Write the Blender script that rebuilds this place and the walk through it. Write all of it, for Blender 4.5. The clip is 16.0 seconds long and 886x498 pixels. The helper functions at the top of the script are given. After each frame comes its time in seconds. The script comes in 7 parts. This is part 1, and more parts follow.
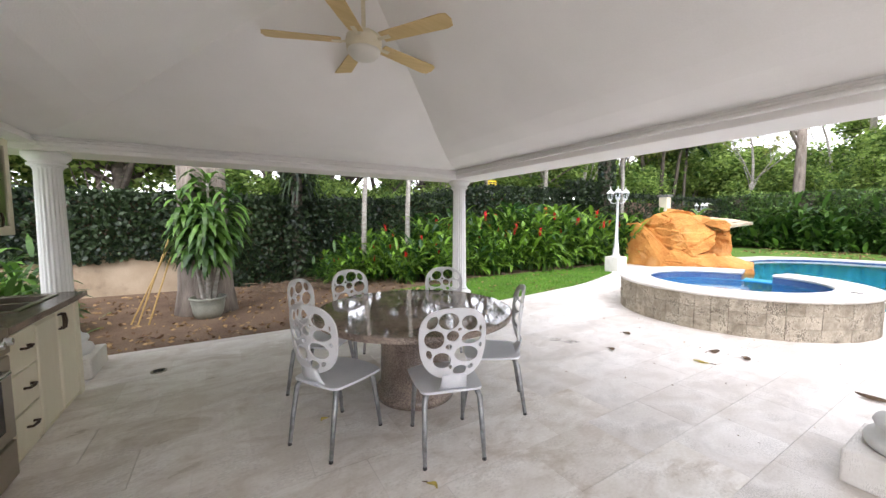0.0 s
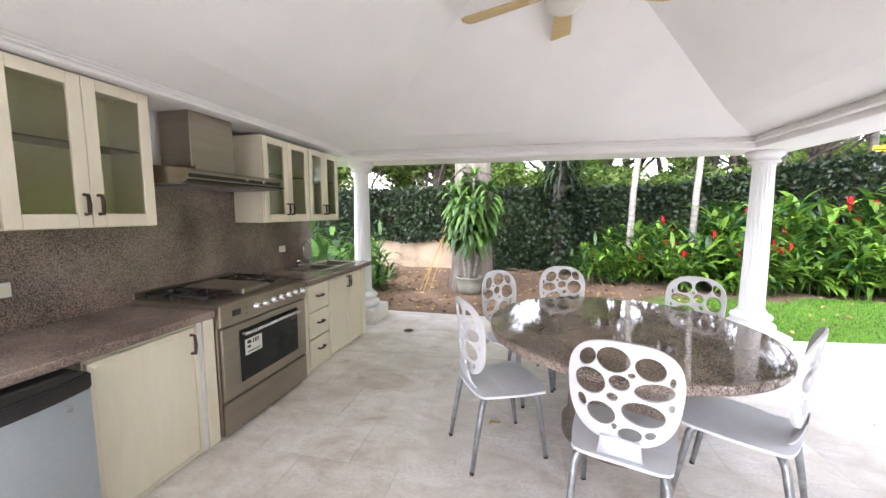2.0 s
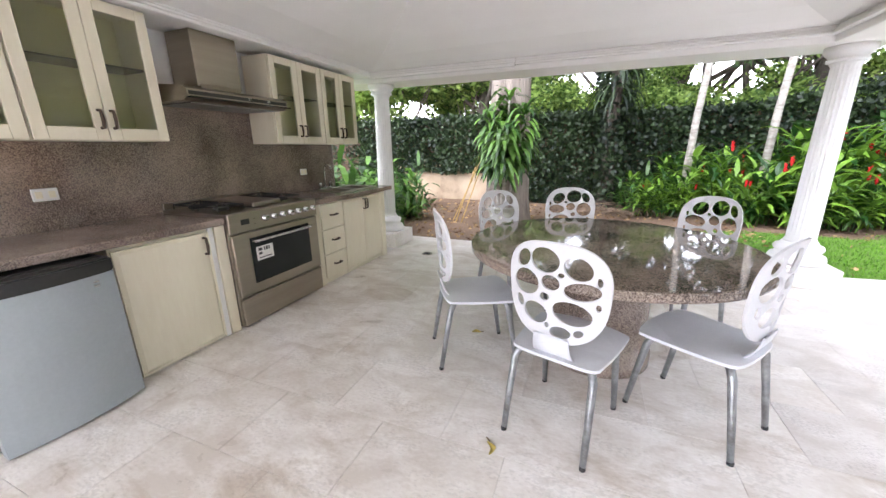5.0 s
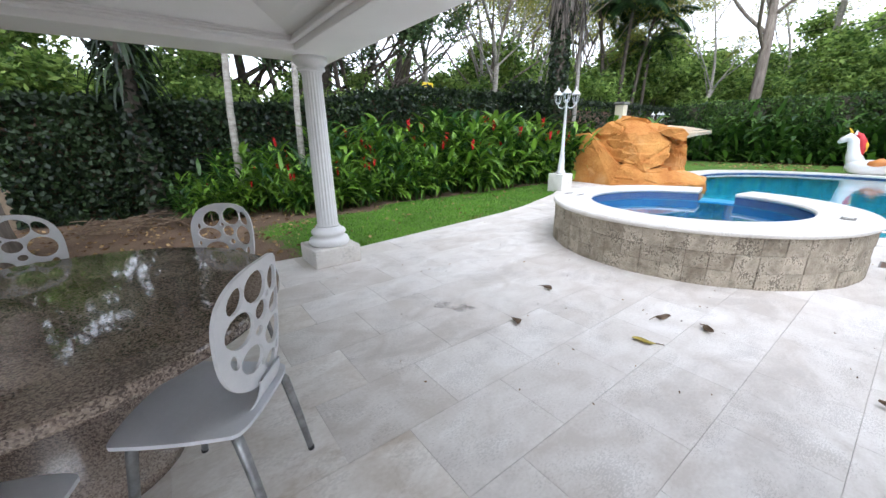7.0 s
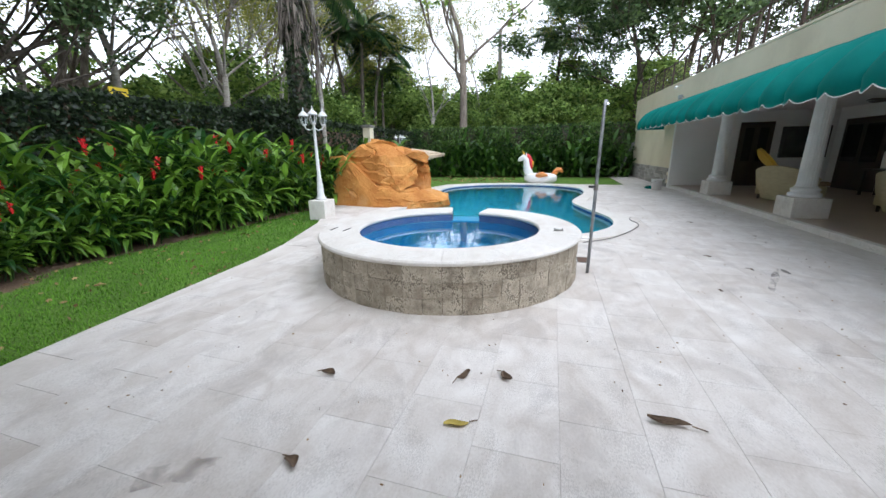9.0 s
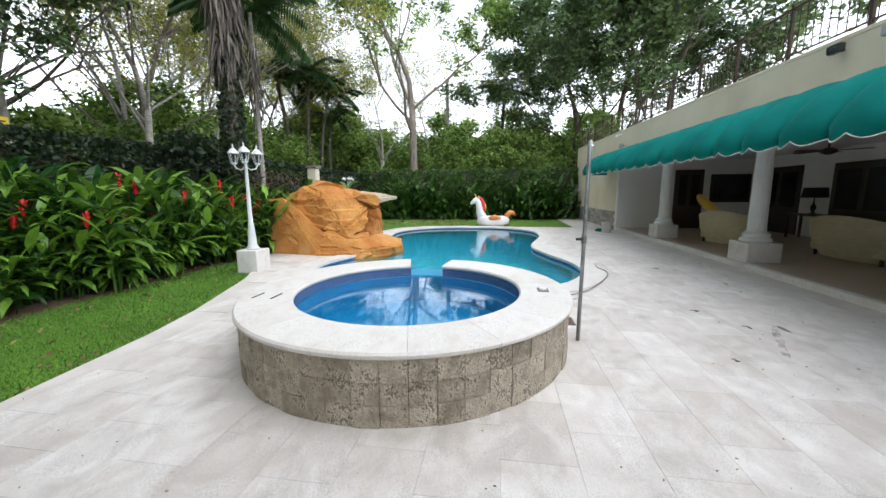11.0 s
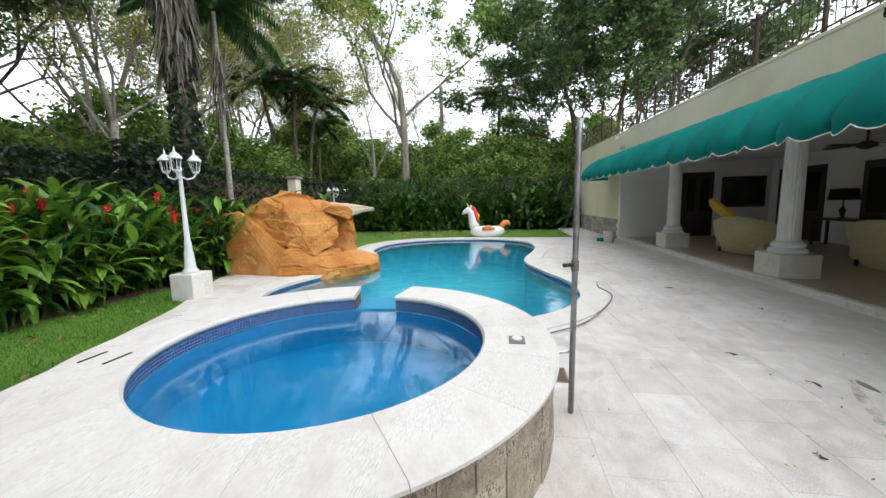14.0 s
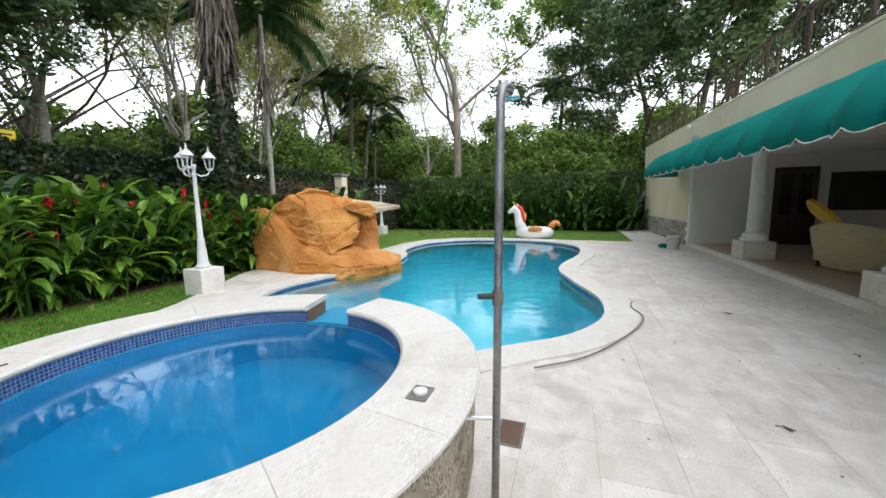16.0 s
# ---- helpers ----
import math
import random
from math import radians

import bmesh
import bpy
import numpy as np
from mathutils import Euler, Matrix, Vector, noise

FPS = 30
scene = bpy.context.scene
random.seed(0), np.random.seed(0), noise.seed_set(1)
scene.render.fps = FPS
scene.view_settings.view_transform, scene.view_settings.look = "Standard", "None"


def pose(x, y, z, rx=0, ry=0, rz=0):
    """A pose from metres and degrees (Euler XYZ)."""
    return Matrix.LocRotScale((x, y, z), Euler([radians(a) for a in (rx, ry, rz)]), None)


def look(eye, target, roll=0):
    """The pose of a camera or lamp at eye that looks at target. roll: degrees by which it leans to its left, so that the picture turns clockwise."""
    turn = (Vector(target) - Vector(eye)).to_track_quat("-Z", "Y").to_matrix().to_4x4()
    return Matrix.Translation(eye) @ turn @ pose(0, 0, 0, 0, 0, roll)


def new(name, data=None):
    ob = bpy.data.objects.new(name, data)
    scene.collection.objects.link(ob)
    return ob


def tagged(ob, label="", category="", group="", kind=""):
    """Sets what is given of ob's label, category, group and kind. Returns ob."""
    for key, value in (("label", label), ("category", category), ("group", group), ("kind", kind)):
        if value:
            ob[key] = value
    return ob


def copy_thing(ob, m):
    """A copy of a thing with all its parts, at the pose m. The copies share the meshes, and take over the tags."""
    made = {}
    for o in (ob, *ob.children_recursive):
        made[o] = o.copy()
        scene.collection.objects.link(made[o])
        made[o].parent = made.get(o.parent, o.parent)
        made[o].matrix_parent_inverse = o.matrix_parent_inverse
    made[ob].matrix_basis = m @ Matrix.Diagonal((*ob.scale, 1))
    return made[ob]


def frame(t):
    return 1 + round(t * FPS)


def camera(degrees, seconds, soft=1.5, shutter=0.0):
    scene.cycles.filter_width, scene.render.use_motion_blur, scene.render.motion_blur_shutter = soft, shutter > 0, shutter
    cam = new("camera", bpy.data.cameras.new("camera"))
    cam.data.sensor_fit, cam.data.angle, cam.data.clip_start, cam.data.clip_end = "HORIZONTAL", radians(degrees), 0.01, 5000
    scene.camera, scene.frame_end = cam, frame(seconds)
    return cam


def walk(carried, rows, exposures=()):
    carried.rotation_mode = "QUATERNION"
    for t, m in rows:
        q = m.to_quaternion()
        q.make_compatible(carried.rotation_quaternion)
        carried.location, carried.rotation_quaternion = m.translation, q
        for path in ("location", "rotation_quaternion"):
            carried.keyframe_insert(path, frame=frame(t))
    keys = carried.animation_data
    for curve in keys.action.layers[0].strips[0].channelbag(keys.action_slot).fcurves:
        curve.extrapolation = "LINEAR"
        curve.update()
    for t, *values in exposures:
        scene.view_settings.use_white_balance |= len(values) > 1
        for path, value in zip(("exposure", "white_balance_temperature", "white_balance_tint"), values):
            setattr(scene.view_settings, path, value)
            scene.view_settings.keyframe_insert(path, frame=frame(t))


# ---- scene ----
cam = camera(101.8, 16.0)
PATH = [
    (0, (0.735, 0.161, 1.489), (1.759, 1.872, 1.337), -0.1),
    (0.5, (0.921, 0.269, 1.504), (1.557, 2.159, 1.353), -0.1),
    (1, (1.083, 0.32, 1.482), (1.226, 2.308, 1.315), -0.4),
    (1.5, (1.305, 0.426, 1.492), (1.12, 2.409, 1.311), -0.0),
    (2, (1.492, 0.442, 1.481), (1.046, 2.381, 1.278), 0.1),
    (2.5, (1.667, 0.373, 1.471), (0.965, 2.23, 1.229), 0.3),
    (3, (1.741, 0.345, 1.425), (0.835, 2.103, 1.127), 0.3),
    (3.2, (1.773, 0.346, 1.408), (0.821, 2.074, 1.081), 0.4),
    (5.5, (2.041, 0.655, 1.328), (1.563, 2.507, 0.743), -0.2),
    (6, (2.131, 0.815, 1.387), (2.239, 2.717, 0.777), -0.2),
    (6.5, (2.314, 0.934, 1.41), (3.019, 2.7, 0.792), -0.8),
    (7, (2.577, 1.030, 1.349), (3.729, 2.555, 0.759), -0.7),
    (7.5, (2.805, 1.170, 1.326), (4.248, 2.426, 0.742), -0.7),
    (8, (2.985, 1.317, 1.338), (4.667, 2.242, 0.777), -1.1),
    (8.5, (3.115, 1.415, 1.380), (4.922, 2.078, 0.837), -1.6),
    (9, (3.325, 1.5, 1.471), (5.175, 2.057, 0.955), -0.9),
    (9.5, (3.527, 1.565, 1.48), (5.417, 2.052, 1.044), -1.2),
    (10, (3.767, 1.659, 1.527), (5.692, 2.059, 1.158), -1.1),
    (10.2, (3.855, 1.721, 1.531), (5.792, 2.075, 1.178), -0.4),
    (12.5, (4.77, 1.909, 1.475), (6.735, 2.186, 1.222), -1.2),
    (13, (4.983, 1.766, 1.494), (6.947, 2.052, 1.249), -1.5),
    (13.5, (5.236, 1.658, 1.472), (7.2, 1.95, 1.23), -1.3),
    (14, (5.42, 1.499, 1.487), (7.381, 1.81, 1.24), -1.5),
    (14.5, (5.637, 1.314, 1.479), (7.593, 1.651, 1.237), -1.4),
    (15, (5.797, 1.103, 1.483), (7.722, 1.588, 1.233), -0.9),
    (15.5, (6.038, 0.894, 1.499), (7.926, 1.501, 1.242), -0.9),
    (16, (6.291, 0.698, 1.492), (8.163, 1.354, 1.239), -0.9),
]
EXPOSURES = [(0.0, 1.9, 6560, 16), (1.0, 2.4, 6350, 18), (3.0, 2.84, 6300, 18), (5.5, 2.4, 6300, 18), (6.0, 1.98, 6300, 15), (7.0, 1.4, 6050, 12), (8.5, 1.1, 6080, 11), (10.0, 1.04, 6250, 10), (12.5, 1.0, 6400, 9), (16.0, 0.93, 6500, 9)]
walk(cam, [(t, look(eye, target, roll)) for t, eye, target, roll in PATH], EXPOSURES)

# ---- world, sun ----
world = bpy.data.worlds.new("world")
scene.world = world
world.use_nodes = True
wn = world.node_tree
sky = wn.nodes.new("ShaderNodeTexSky")
sky.sky_type, sky.sun_disc = "NISHITA", False
sky.sun_elevation, sky.sun_rotation = radians(62), radians(200)
sky.air_density, sky.dust_density, sky.ozone_density = 1.0, 0.6, 1.0
grey = wn.nodes.new("ShaderNodeHueSaturation")
grey.inputs["Saturation"].default_value = 0.25
grey.inputs["Value"].default_value = 1.6
wn.links.new(sky.outputs[0], grey.inputs["Color"])
wn.links.new(grey.outputs[0], wn.nodes["Background"].inputs["Color"])
wn.nodes["Background"].inputs["Strength"].default_value = 0.15
sun = new("sun", bpy.data.lights.new("sun", "SUN"))
sun.data.energy, sun.data.angle, sun.data.color = 0.55, radians(80), (1.0, 0.97, 0.92)
sun.matrix_basis = look((0, 0, 30), (4.8, 13.3, 0))

# ---- materials ----


def mat(name, c1, c2, scale=3.0, rough=0.6, bump=0.15, metal=0.0, fine=60.0, stain=None, stain_amount=0.5,
        spread=0.5, rough2=None, coat=0.0, random_tone=0.0, island=False, translucent=0.0, stretch=(1, 1, 1), dist=0.01, placed=False, warp=0.0, pits=0.0, pit_scale=40.0, pit_stretch=(1, 1, 1)):
    """Two-scale noise colour with fine relief; stain is a third colour in uneven patches."""
    m = bpy.data.materials.new(name)
    m.use_nodes = True
    t = m.node_tree
    n, l = t.nodes, t.links
    b = n["Principled BSDF"]
    co = n.new("ShaderNodeTexCoord")
    mp = n.new("ShaderNodeMapping")
    mp.inputs["Scale"].default_value = stretch
    l.new(n.new("ShaderNodeNewGeometry").outputs["Position"] if placed else co.outputs["Object"], mp.inputs["Vector"])
    big = n.new("ShaderNodeTexNoise")
    big.inputs["Scale"].default_value, big.inputs["Detail"].default_value = scale, 6
    big.inputs["Distortion"].default_value = warp
    small = n.new("ShaderNodeTexNoise")
    small.inputs["Scale"].default_value, small.inputs["Detail"].default_value = fine, 4
    l.new(mp.outputs[0], big.inputs["Vector"])
    l.new(mp.outputs[0], small.inputs["Vector"])
    ramp = n.new("ShaderNodeValToRGB")
    ramp.color_ramp.elements[0].position, ramp.color_ramp.elements[1].position = 0.5 - spread / 2, 0.5 + spread / 2
    ramp.color_ramp.elements[0].color, ramp.color_ramp.elements[1].color = (*c1, 1), (*c2, 1)
    add = n.new("ShaderNodeMath")
    add.operation = "MULTIPLY_ADD"
    l.new(small.outputs["Fac"], add.inputs[0])
    add.inputs[1].default_value = 0.35
    sub = n.new("ShaderNodeMath")
    sub.operation = "SUBTRACT"
    l.new(big.outputs["Fac"], sub.inputs[0])
    sub.inputs[1].default_value = 0.175
    l.new(sub.outputs[0], add.inputs[2])
    last = add.outputs[0]
    if random_tone or island:
        if island:
            r = n.new("ShaderNodeNewGeometry").outputs["Random Per Island"]
        else:
            r = n.new("ShaderNodeObjectInfo").outputs["Random"]
        k = n.new("ShaderNodeMath")
        k.operation = "MULTIPLY_ADD"
        l.new(r, k.inputs[0])
        k.inputs[1].default_value = random_tone or 0.7
        sh = n.new("ShaderNodeMath")
        sh.operation = "SUBTRACT"
        l.new(last, sh.inputs[0])
        sh.inputs[1].default_value = (random_tone or 0.7) / 2
        l.new(sh.outputs[0], k.inputs[2])
        last = k.outputs[0]
    l.new(last, ramp.inputs[0])
    col = ramp.outputs[0]
    if stain:
        patch = n.new("ShaderNodeTexNoise")
        patch.inputs["Scale"].default_value, patch.inputs["Detail"].default_value = scale * 0.45, 8
        patch.inputs["Roughness"].default_value = 0.7
        patch.inputs["Distortion"].default_value = warp
        l.new(mp.outputs[0], patch.inputs["Vector"])
        pr = n.new("ShaderNodeValToRGB")
        pr.color_ramp.elements[0].position, pr.color_ramp.elements[1].position = 0.52, 0.68
        pr.color_ramp.elements[0].color = (0, 0, 0, 1)
        pr.color_ramp.elements[1].color = (stain_amount, stain_amount, stain_amount, 1)
        l.new(patch.outputs["Fac"], pr.inputs[0])
        mix = n.new("ShaderNodeMix")
        mix.data_type = "RGBA"
        l.new(pr.outputs[0], mix.inputs["Factor"])
        l.new(col, mix.inputs["A"])
        mix.inputs["B"].default_value = (*stain, 1)
        col = mix.outputs["Result"]
    hole = None
    if pits:
        pm = n.new("ShaderNodeMapping")
        pm.inputs["Scale"].default_value = pit_stretch
        l.new(mp.outputs[0], pm.inputs["Vector"])
        pn = n.new("ShaderNodeTexNoise")
        pn.inputs["Scale"].default_value, pn.inputs["Detail"].default_value = pit_scale, 3
        l.new(pm.outputs[0], pn.inputs["Vector"])
        where = n.new("ShaderNodeTexNoise")
        where.inputs["Scale"].default_value, where.inputs["Detail"].default_value = scale, 3
        l.new(mp.outputs[0], where.inputs["Vector"])
        both = n.new("ShaderNodeMath")
        both.operation = "MULTIPLY"
        l.new(pn.outputs["Fac"], both.inputs[0])
        l.new(where.outputs["Fac"], both.inputs[1])
        hole = n.new("ShaderNodeValToRGB")
        hole.color_ramp.elements[0].position, hole.color_ramp.elements[1].position = 0.29, 0.34
        hole.color_ramp.elements[0].color = (0, 0, 0, 1)
        hole.color_ramp.elements[1].color = (pits, pits, pits, 1)
        l.new(both.outputs[0], hole.inputs[0])
        pmix = n.new("ShaderNodeMix")
        pmix.data_type = "RGBA"
        l.new(hole.outputs[0], pmix.inputs["Factor"])
        l.new(col, pmix.inputs["A"])
        pmix.inputs["B"].default_value = (c1[0] * 0.28, c1[1] * 0.26, c1[2] * 0.24, 1)
        col = pmix.outputs["Result"]
    l.new(col, b.inputs["Base Color"])
    rr = n.new("ShaderNodeMapRange")
    rr.inputs["To Min"].default_value = rough
    rr.inputs["To Max"].default_value = rough2 if rough2 is not None else min(1, rough + 0.15)
    l.new(big.outputs["Fac"], rr.inputs["Value"])
    l.new(rr.outputs[0], b.inputs["Roughness"])
    b.inputs["Metallic"].default_value = metal
    b.inputs["Coat Weight"].default_value = coat
    if bump:
        bp = n.new("ShaderNodeBump")
        bp.inputs["Strength"].default_value, bp.inputs["Distance"].default_value = bump, dist
        l.new(small.outputs["Fac"], bp.inputs["Height"])
        l.new(bp.outputs[0], b.inputs["Normal"])
    if translucent:
        tr = n.new("ShaderNodeBsdfTranslucent")
        l.new(col, tr.inputs["Color"])
        mx = n.new("ShaderNodeMixShader")
        mx.inputs[0].default_value = translucent
        l.new(b.outputs[0], mx.inputs[1])
        l.new(tr.outputs[0], mx.inputs[2])
        l.new(mx.outputs[0], n["Material Output"].inputs["Surface"])
    return m


def granite(name, dark, mid, light, scale, rough):
    """Speckled polished granite."""
    m = bpy.data.materials.new(name)
    m.use_nodes = True
    n, l = m.node_tree.nodes, m.node_tree.links
    b = n["Principled BSDF"]
    co = n.new("ShaderNodeTexCoord")
    v = n.new("ShaderNodeTexVoronoi")
    v.inputs["Scale"].default_value = scale
    nz = n.new("ShaderNodeTexNoise")
    nz.inputs["Scale"].default_value, nz.inputs["Detail"].default_value = scale * 0.5, 8
    wide = n.new("ShaderNodeTexNoise")
    wide.inputs["Scale"].default_value = 2.5
    for q in (v, nz, wide):
        l.new(co.outputs["Object"], q.inputs["Vector"])
    sep = n.new("ShaderNodeSeparateColor")
    l.new(v.outputs["Color"], sep.inputs[0])
    a = n.new("ShaderNodeMath")
    a.operation = "MULTIPLY_ADD"
    l.new(sep.outputs[0], a.inputs[0])
    a.inputs[1].default_value = 0.55
    h = n.new("ShaderNodeMath")
    h.operation = "MULTIPLY_ADD"
    l.new(nz.outputs["Fac"], h.inputs[0])
    h.inputs[1].default_value = 0.6
    l.new(wide.outputs["Fac"], h.inputs[2])
    h2 = n.new("ShaderNodeMath")
    h2.operation = "SUBTRACT"
    l.new(h.outputs[0], h2.inputs[0])
    h2.inputs[1].default_value = 0.55
    l.new(h2.outputs[0], a.inputs[2])
    r = n.new("ShaderNodeValToRGB")
    r.color_ramp.elements[0].position, r.color_ramp.elements[1].position = 0.3, 0.95
    r.color_ramp.elements[0].color, r.color_ramp.elements[1].color = (*dark, 1), (*light, 1)
    e = r.color_ramp.elements.new(0.52)
    e.color = (*mid, 1)
    l.new(a.outputs[0], r.inputs[0])
    l.new(r.outputs[0], b.inputs["Base Color"])
    b.inputs["Roughness"].default_value = rough
    b.inputs["Coat Weight"].default_value = 0.25
    b.inputs["Coat Roughness"].default_value = 0.05
    return m


def clear(name, colour, ior, rough=0.02, wave=0.0, wave_scale=3.0):
    m = bpy.data.materials.new(name)
    m.use_nodes = True
    n, l = m.node_tree.nodes, m.node_tree.links
    b = n["Principled BSDF"]
    b.inputs["Base Color"].default_value = (*colour, 1)
    b.inputs["Transmission Weight"].default_value = 1
    b.inputs["IOR"].default_value = ior
    b.inputs["Roughness"].default_value = rough
    if wave:
        co = n.new("ShaderNodeTexCoord")
        nz = n.new("ShaderNodeTexNoise")
        nz.inputs["Scale"].default_value, nz.inputs["Detail"].default_value = wave_scale, 3
        l.new(co.outputs["Object"], nz.inputs["Vector"])
        bp = n.new("ShaderNodeBump")
        bp.inputs["Strength"].default_value, bp.inputs["Distance"].default_value = wave, 0.02
        l.new(nz.outputs["Fac"], bp.inputs["Height"])
        l.new(bp.outputs[0], b.inputs["Normal"])
    return m


def mosaic(name, c1, c2, joint, size):
    """Small square pool tiles, by brick texture on generated run and height."""
    m = bpy.data.materials.new(name)
    m.use_nodes = True
    n, l = m.node_tree.nodes, m.node_tree.links
    b = n["Principled BSDF"]
    uv = n.new("ShaderNodeUVMap")
    br = n.new("ShaderNodeTexBrick")
    br.offset = 0
    br.inputs["Color1"].default_value, br.inputs["Color2"].default_value = (*c1, 1), (*c2, 1)
    br.inputs["Mortar"].default_value = (*joint, 1)
    br.inputs["Scale"].default_value = 1 / size
    br.inputs["Mortar Size"].default_value = 0.06
    br.inputs["Brick Width"].default_value = br.inputs["Row Height"].default_value = 1
    l.new(uv.outputs[0], br.inputs["Vector"])
    l.new(br.outputs["Color"], b.inputs["Base Color"])
    b.inputs["Roughness"].default_value = 0.25
    return m


M_PLASTER = mat("white_plaster", (0.83, 0.82, 0.80), (0.90, 0.89, 0.87), 1.5, 0.75, 0.12, fine=90)
M_COLUMN = mat("painted_column", (0.74, 0.74, 0.73), (0.84, 0.84, 0.83), 3, 0.55, 0.1, fine=50, stain=(0.58, 0.56, 0.52), stain_amount=0.3)
M_TRAV = mat("travertine_paving", placed=True, c1=(0.575, 0.525, 0.475), c2=(0.80, 0.77, 0.735), scale=3.4, rough=0.3, bump=0.25, fine=55, stain=(0.44, 0.405, 0.375), stain_amount=0.55, random_tone=0.2, rough2=0.62, stretch=(0.9, 1.25, 1), spread=0.44, warp=0.6, pits=0.22, pit_scale=95, pit_stretch=(0.8, 1.3, 1))
# Tan pavilion stone; its base is raised to offset weak light under the roof.
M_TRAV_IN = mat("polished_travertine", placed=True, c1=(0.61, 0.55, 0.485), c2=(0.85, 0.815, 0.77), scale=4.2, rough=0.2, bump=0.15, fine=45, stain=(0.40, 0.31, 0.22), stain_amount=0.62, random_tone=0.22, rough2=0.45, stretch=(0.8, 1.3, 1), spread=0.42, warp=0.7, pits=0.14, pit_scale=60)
M_TRAV_FAR = mat("travertine_paving_far", placed=True, c1=(0.575, 0.525, 0.475), c2=(0.80, 0.77, 0.735), scale=3.4, rough=0.34, bump=0.2, fine=55, stain=(0.44, 0.405, 0.375), stain_amount=0.55, random_tone=0.2, island=True, rough2=0.62, stretch=(0.9, 1.25, 1), spread=0.44, warp=0.6, pits=0.22, pit_scale=95, pit_stretch=(0.8, 1.3, 1))
M_SLAB = mat("travertine_bed", (0.55, 0.505, 0.45), (0.74, 0.70, 0.66), 2.2, 0.5, 0.12, fine=26)
M_COPING = mat("travertine_coping", (0.64, 0.60, 0.55), (0.82, 0.80, 0.76), 4, 0.5, 0.35, fine=40, stain=(0.50, 0.44, 0.37), stain_amount=0.4, random_tone=0.12, stretch=(0.9, 1.4, 1), pits=0.22, pit_scale=60, pit_stretch=(0.5, 2.2, 1))
M_CORAL = mat("coral_stone_tile", (0.31, 0.26, 0.195), (0.65, 0.58, 0.465), 9, 0.85, 1.0, fine=60, stain=(0.165, 0.135, 0.095), stain_amount=0.75, random_tone=0.28, spread=0.45, dist=0.02, pits=0.7, pit_scale=85, pit_stretch=(1, 1, 0.6))
M_GRANITE = granite("brown_granite", (0.085, 0.063, 0.053), (0.25, 0.19, 0.155), (0.42, 0.345, 0.29), 230, 0.24)
M_TABLE = granite("table_granite", (0.075, 0.054, 0.045), (0.24, 0.185, 0.15), (0.44, 0.36, 0.30), 200, 0.045)
M_CREAM = mat("cream_lacquered_wood", (0.76, 0.70, 0.54), (0.83, 0.78, 0.63), 2.5, 0.42, 0.05, fine=25, stretch=(3, 3, 0.5), stain=(0.66, 0.58, 0.42), stain_amount=0.25)
M_CREAM_IN = mat("cabinet_inside", (0.76, 0.73, 0.50), (0.84, 0.80, 0.58), 3, 0.6, 0.05)
M_CAB_GLASS = clear("cabinet_glass", (0.92, 0.95, 0.80), 1.4, 0.04)
M_BRONZE = mat("dark_bronze", (0.05, 0.035, 0.025), (0.11, 0.08, 0.055), 20, 0.4, 0.1, metal=0.8)
M_STEEL = mat("brushed_steel", (0.355, 0.315, 0.255), (0.42, 0.375, 0.305), 2, 0.3, 0.04, metal=1.0, fine=120, stretch=(1, 1, 14), rough2=0.42)
M_CHROME = mat("polished_steel", (0.60, 0.60, 0.60), (0.74, 0.74, 0.74), 8, 0.14, 0.0, metal=1.0)
M_BLACK = mat("black_enamel", (0.012, 0.012, 0.012), (0.03, 0.03, 0.03), 8, 0.3, 0.05)
M_IRON = mat("cast_iron", (0.012, 0.012, 0.012), (0.035, 0.033, 0.03), 30, 0.6, 0.3)
M_DARK_GLASS = mat("dark_oven_glass", (0.012, 0.014, 0.014), (0.02, 0.022, 0.022), 3, 0.1, 0.0, coat=0.15)
M_DARK_GLASS.node_tree.nodes["Principled BSDF"].inputs["Specular IOR Level"].default_value = 0.2
M_FRIDGE = mat("grey_painted_metal", (0.36, 0.405, 0.43), (0.44, 0.49, 0.515), 2, 0.32, 0.05, metal=0.3)
M_PLASTIC = mat("white_plastic", (0.75, 0.74, 0.71), (0.82, 0.81, 0.78), 6, 0.35, 0.0)
M_CHAIR = mat("white_chair_plastic", (0.60, 0.60, 0.615), (0.69, 0.69, 0.705), 6, 0.38, 0.05, fine=80)
M_SEAT = mat("silver_grey_seat", (0.64, 0.65, 0.68), (0.74, 0.75, 0.78), 6, 0.25, 0.05, metal=0.0, fine=90)
M_LEG = mat("worn_grey_metal", (0.20, 0.205, 0.21), (0.40, 0.41, 0.42), 14, 0.35, 0.15, metal=0.75, fine=60, stain=(0.10, 0.085, 0.07), stain_amount=0.6)
M_FAN = mat("cream_fan_paint", (0.66, 0.60, 0.44), (0.75, 0.69, 0.53), 5, 0.45, 0.05)
M_FAN_WOOD = mat("pale_fan_blade", (0.55, 0.40, 0.18), (0.66, 0.50, 0.25), 4, 0.5, 0.1, stretch=(1, 8, 1))
M_OPAL = mat("opal_glass", (0.70, 0.68, 0.62), (0.76, 0.74, 0.68), 5, 0.25, 0.0)
M_BEIGE = mat("cream_facade_paint", (0.72, 0.63, 0.47), (0.83, 0.745, 0.585), 0.8, 0.8, 0.2, fine=50, stain=(0.48, 0.42, 0.31), stain_amount=0.35)
M_GREYWALL = mat("pale_grey_wall_paint", (0.82, 0.80, 0.77), (0.88, 0.865, 0.835), 1.2, 0.75, 0.1, fine=60)
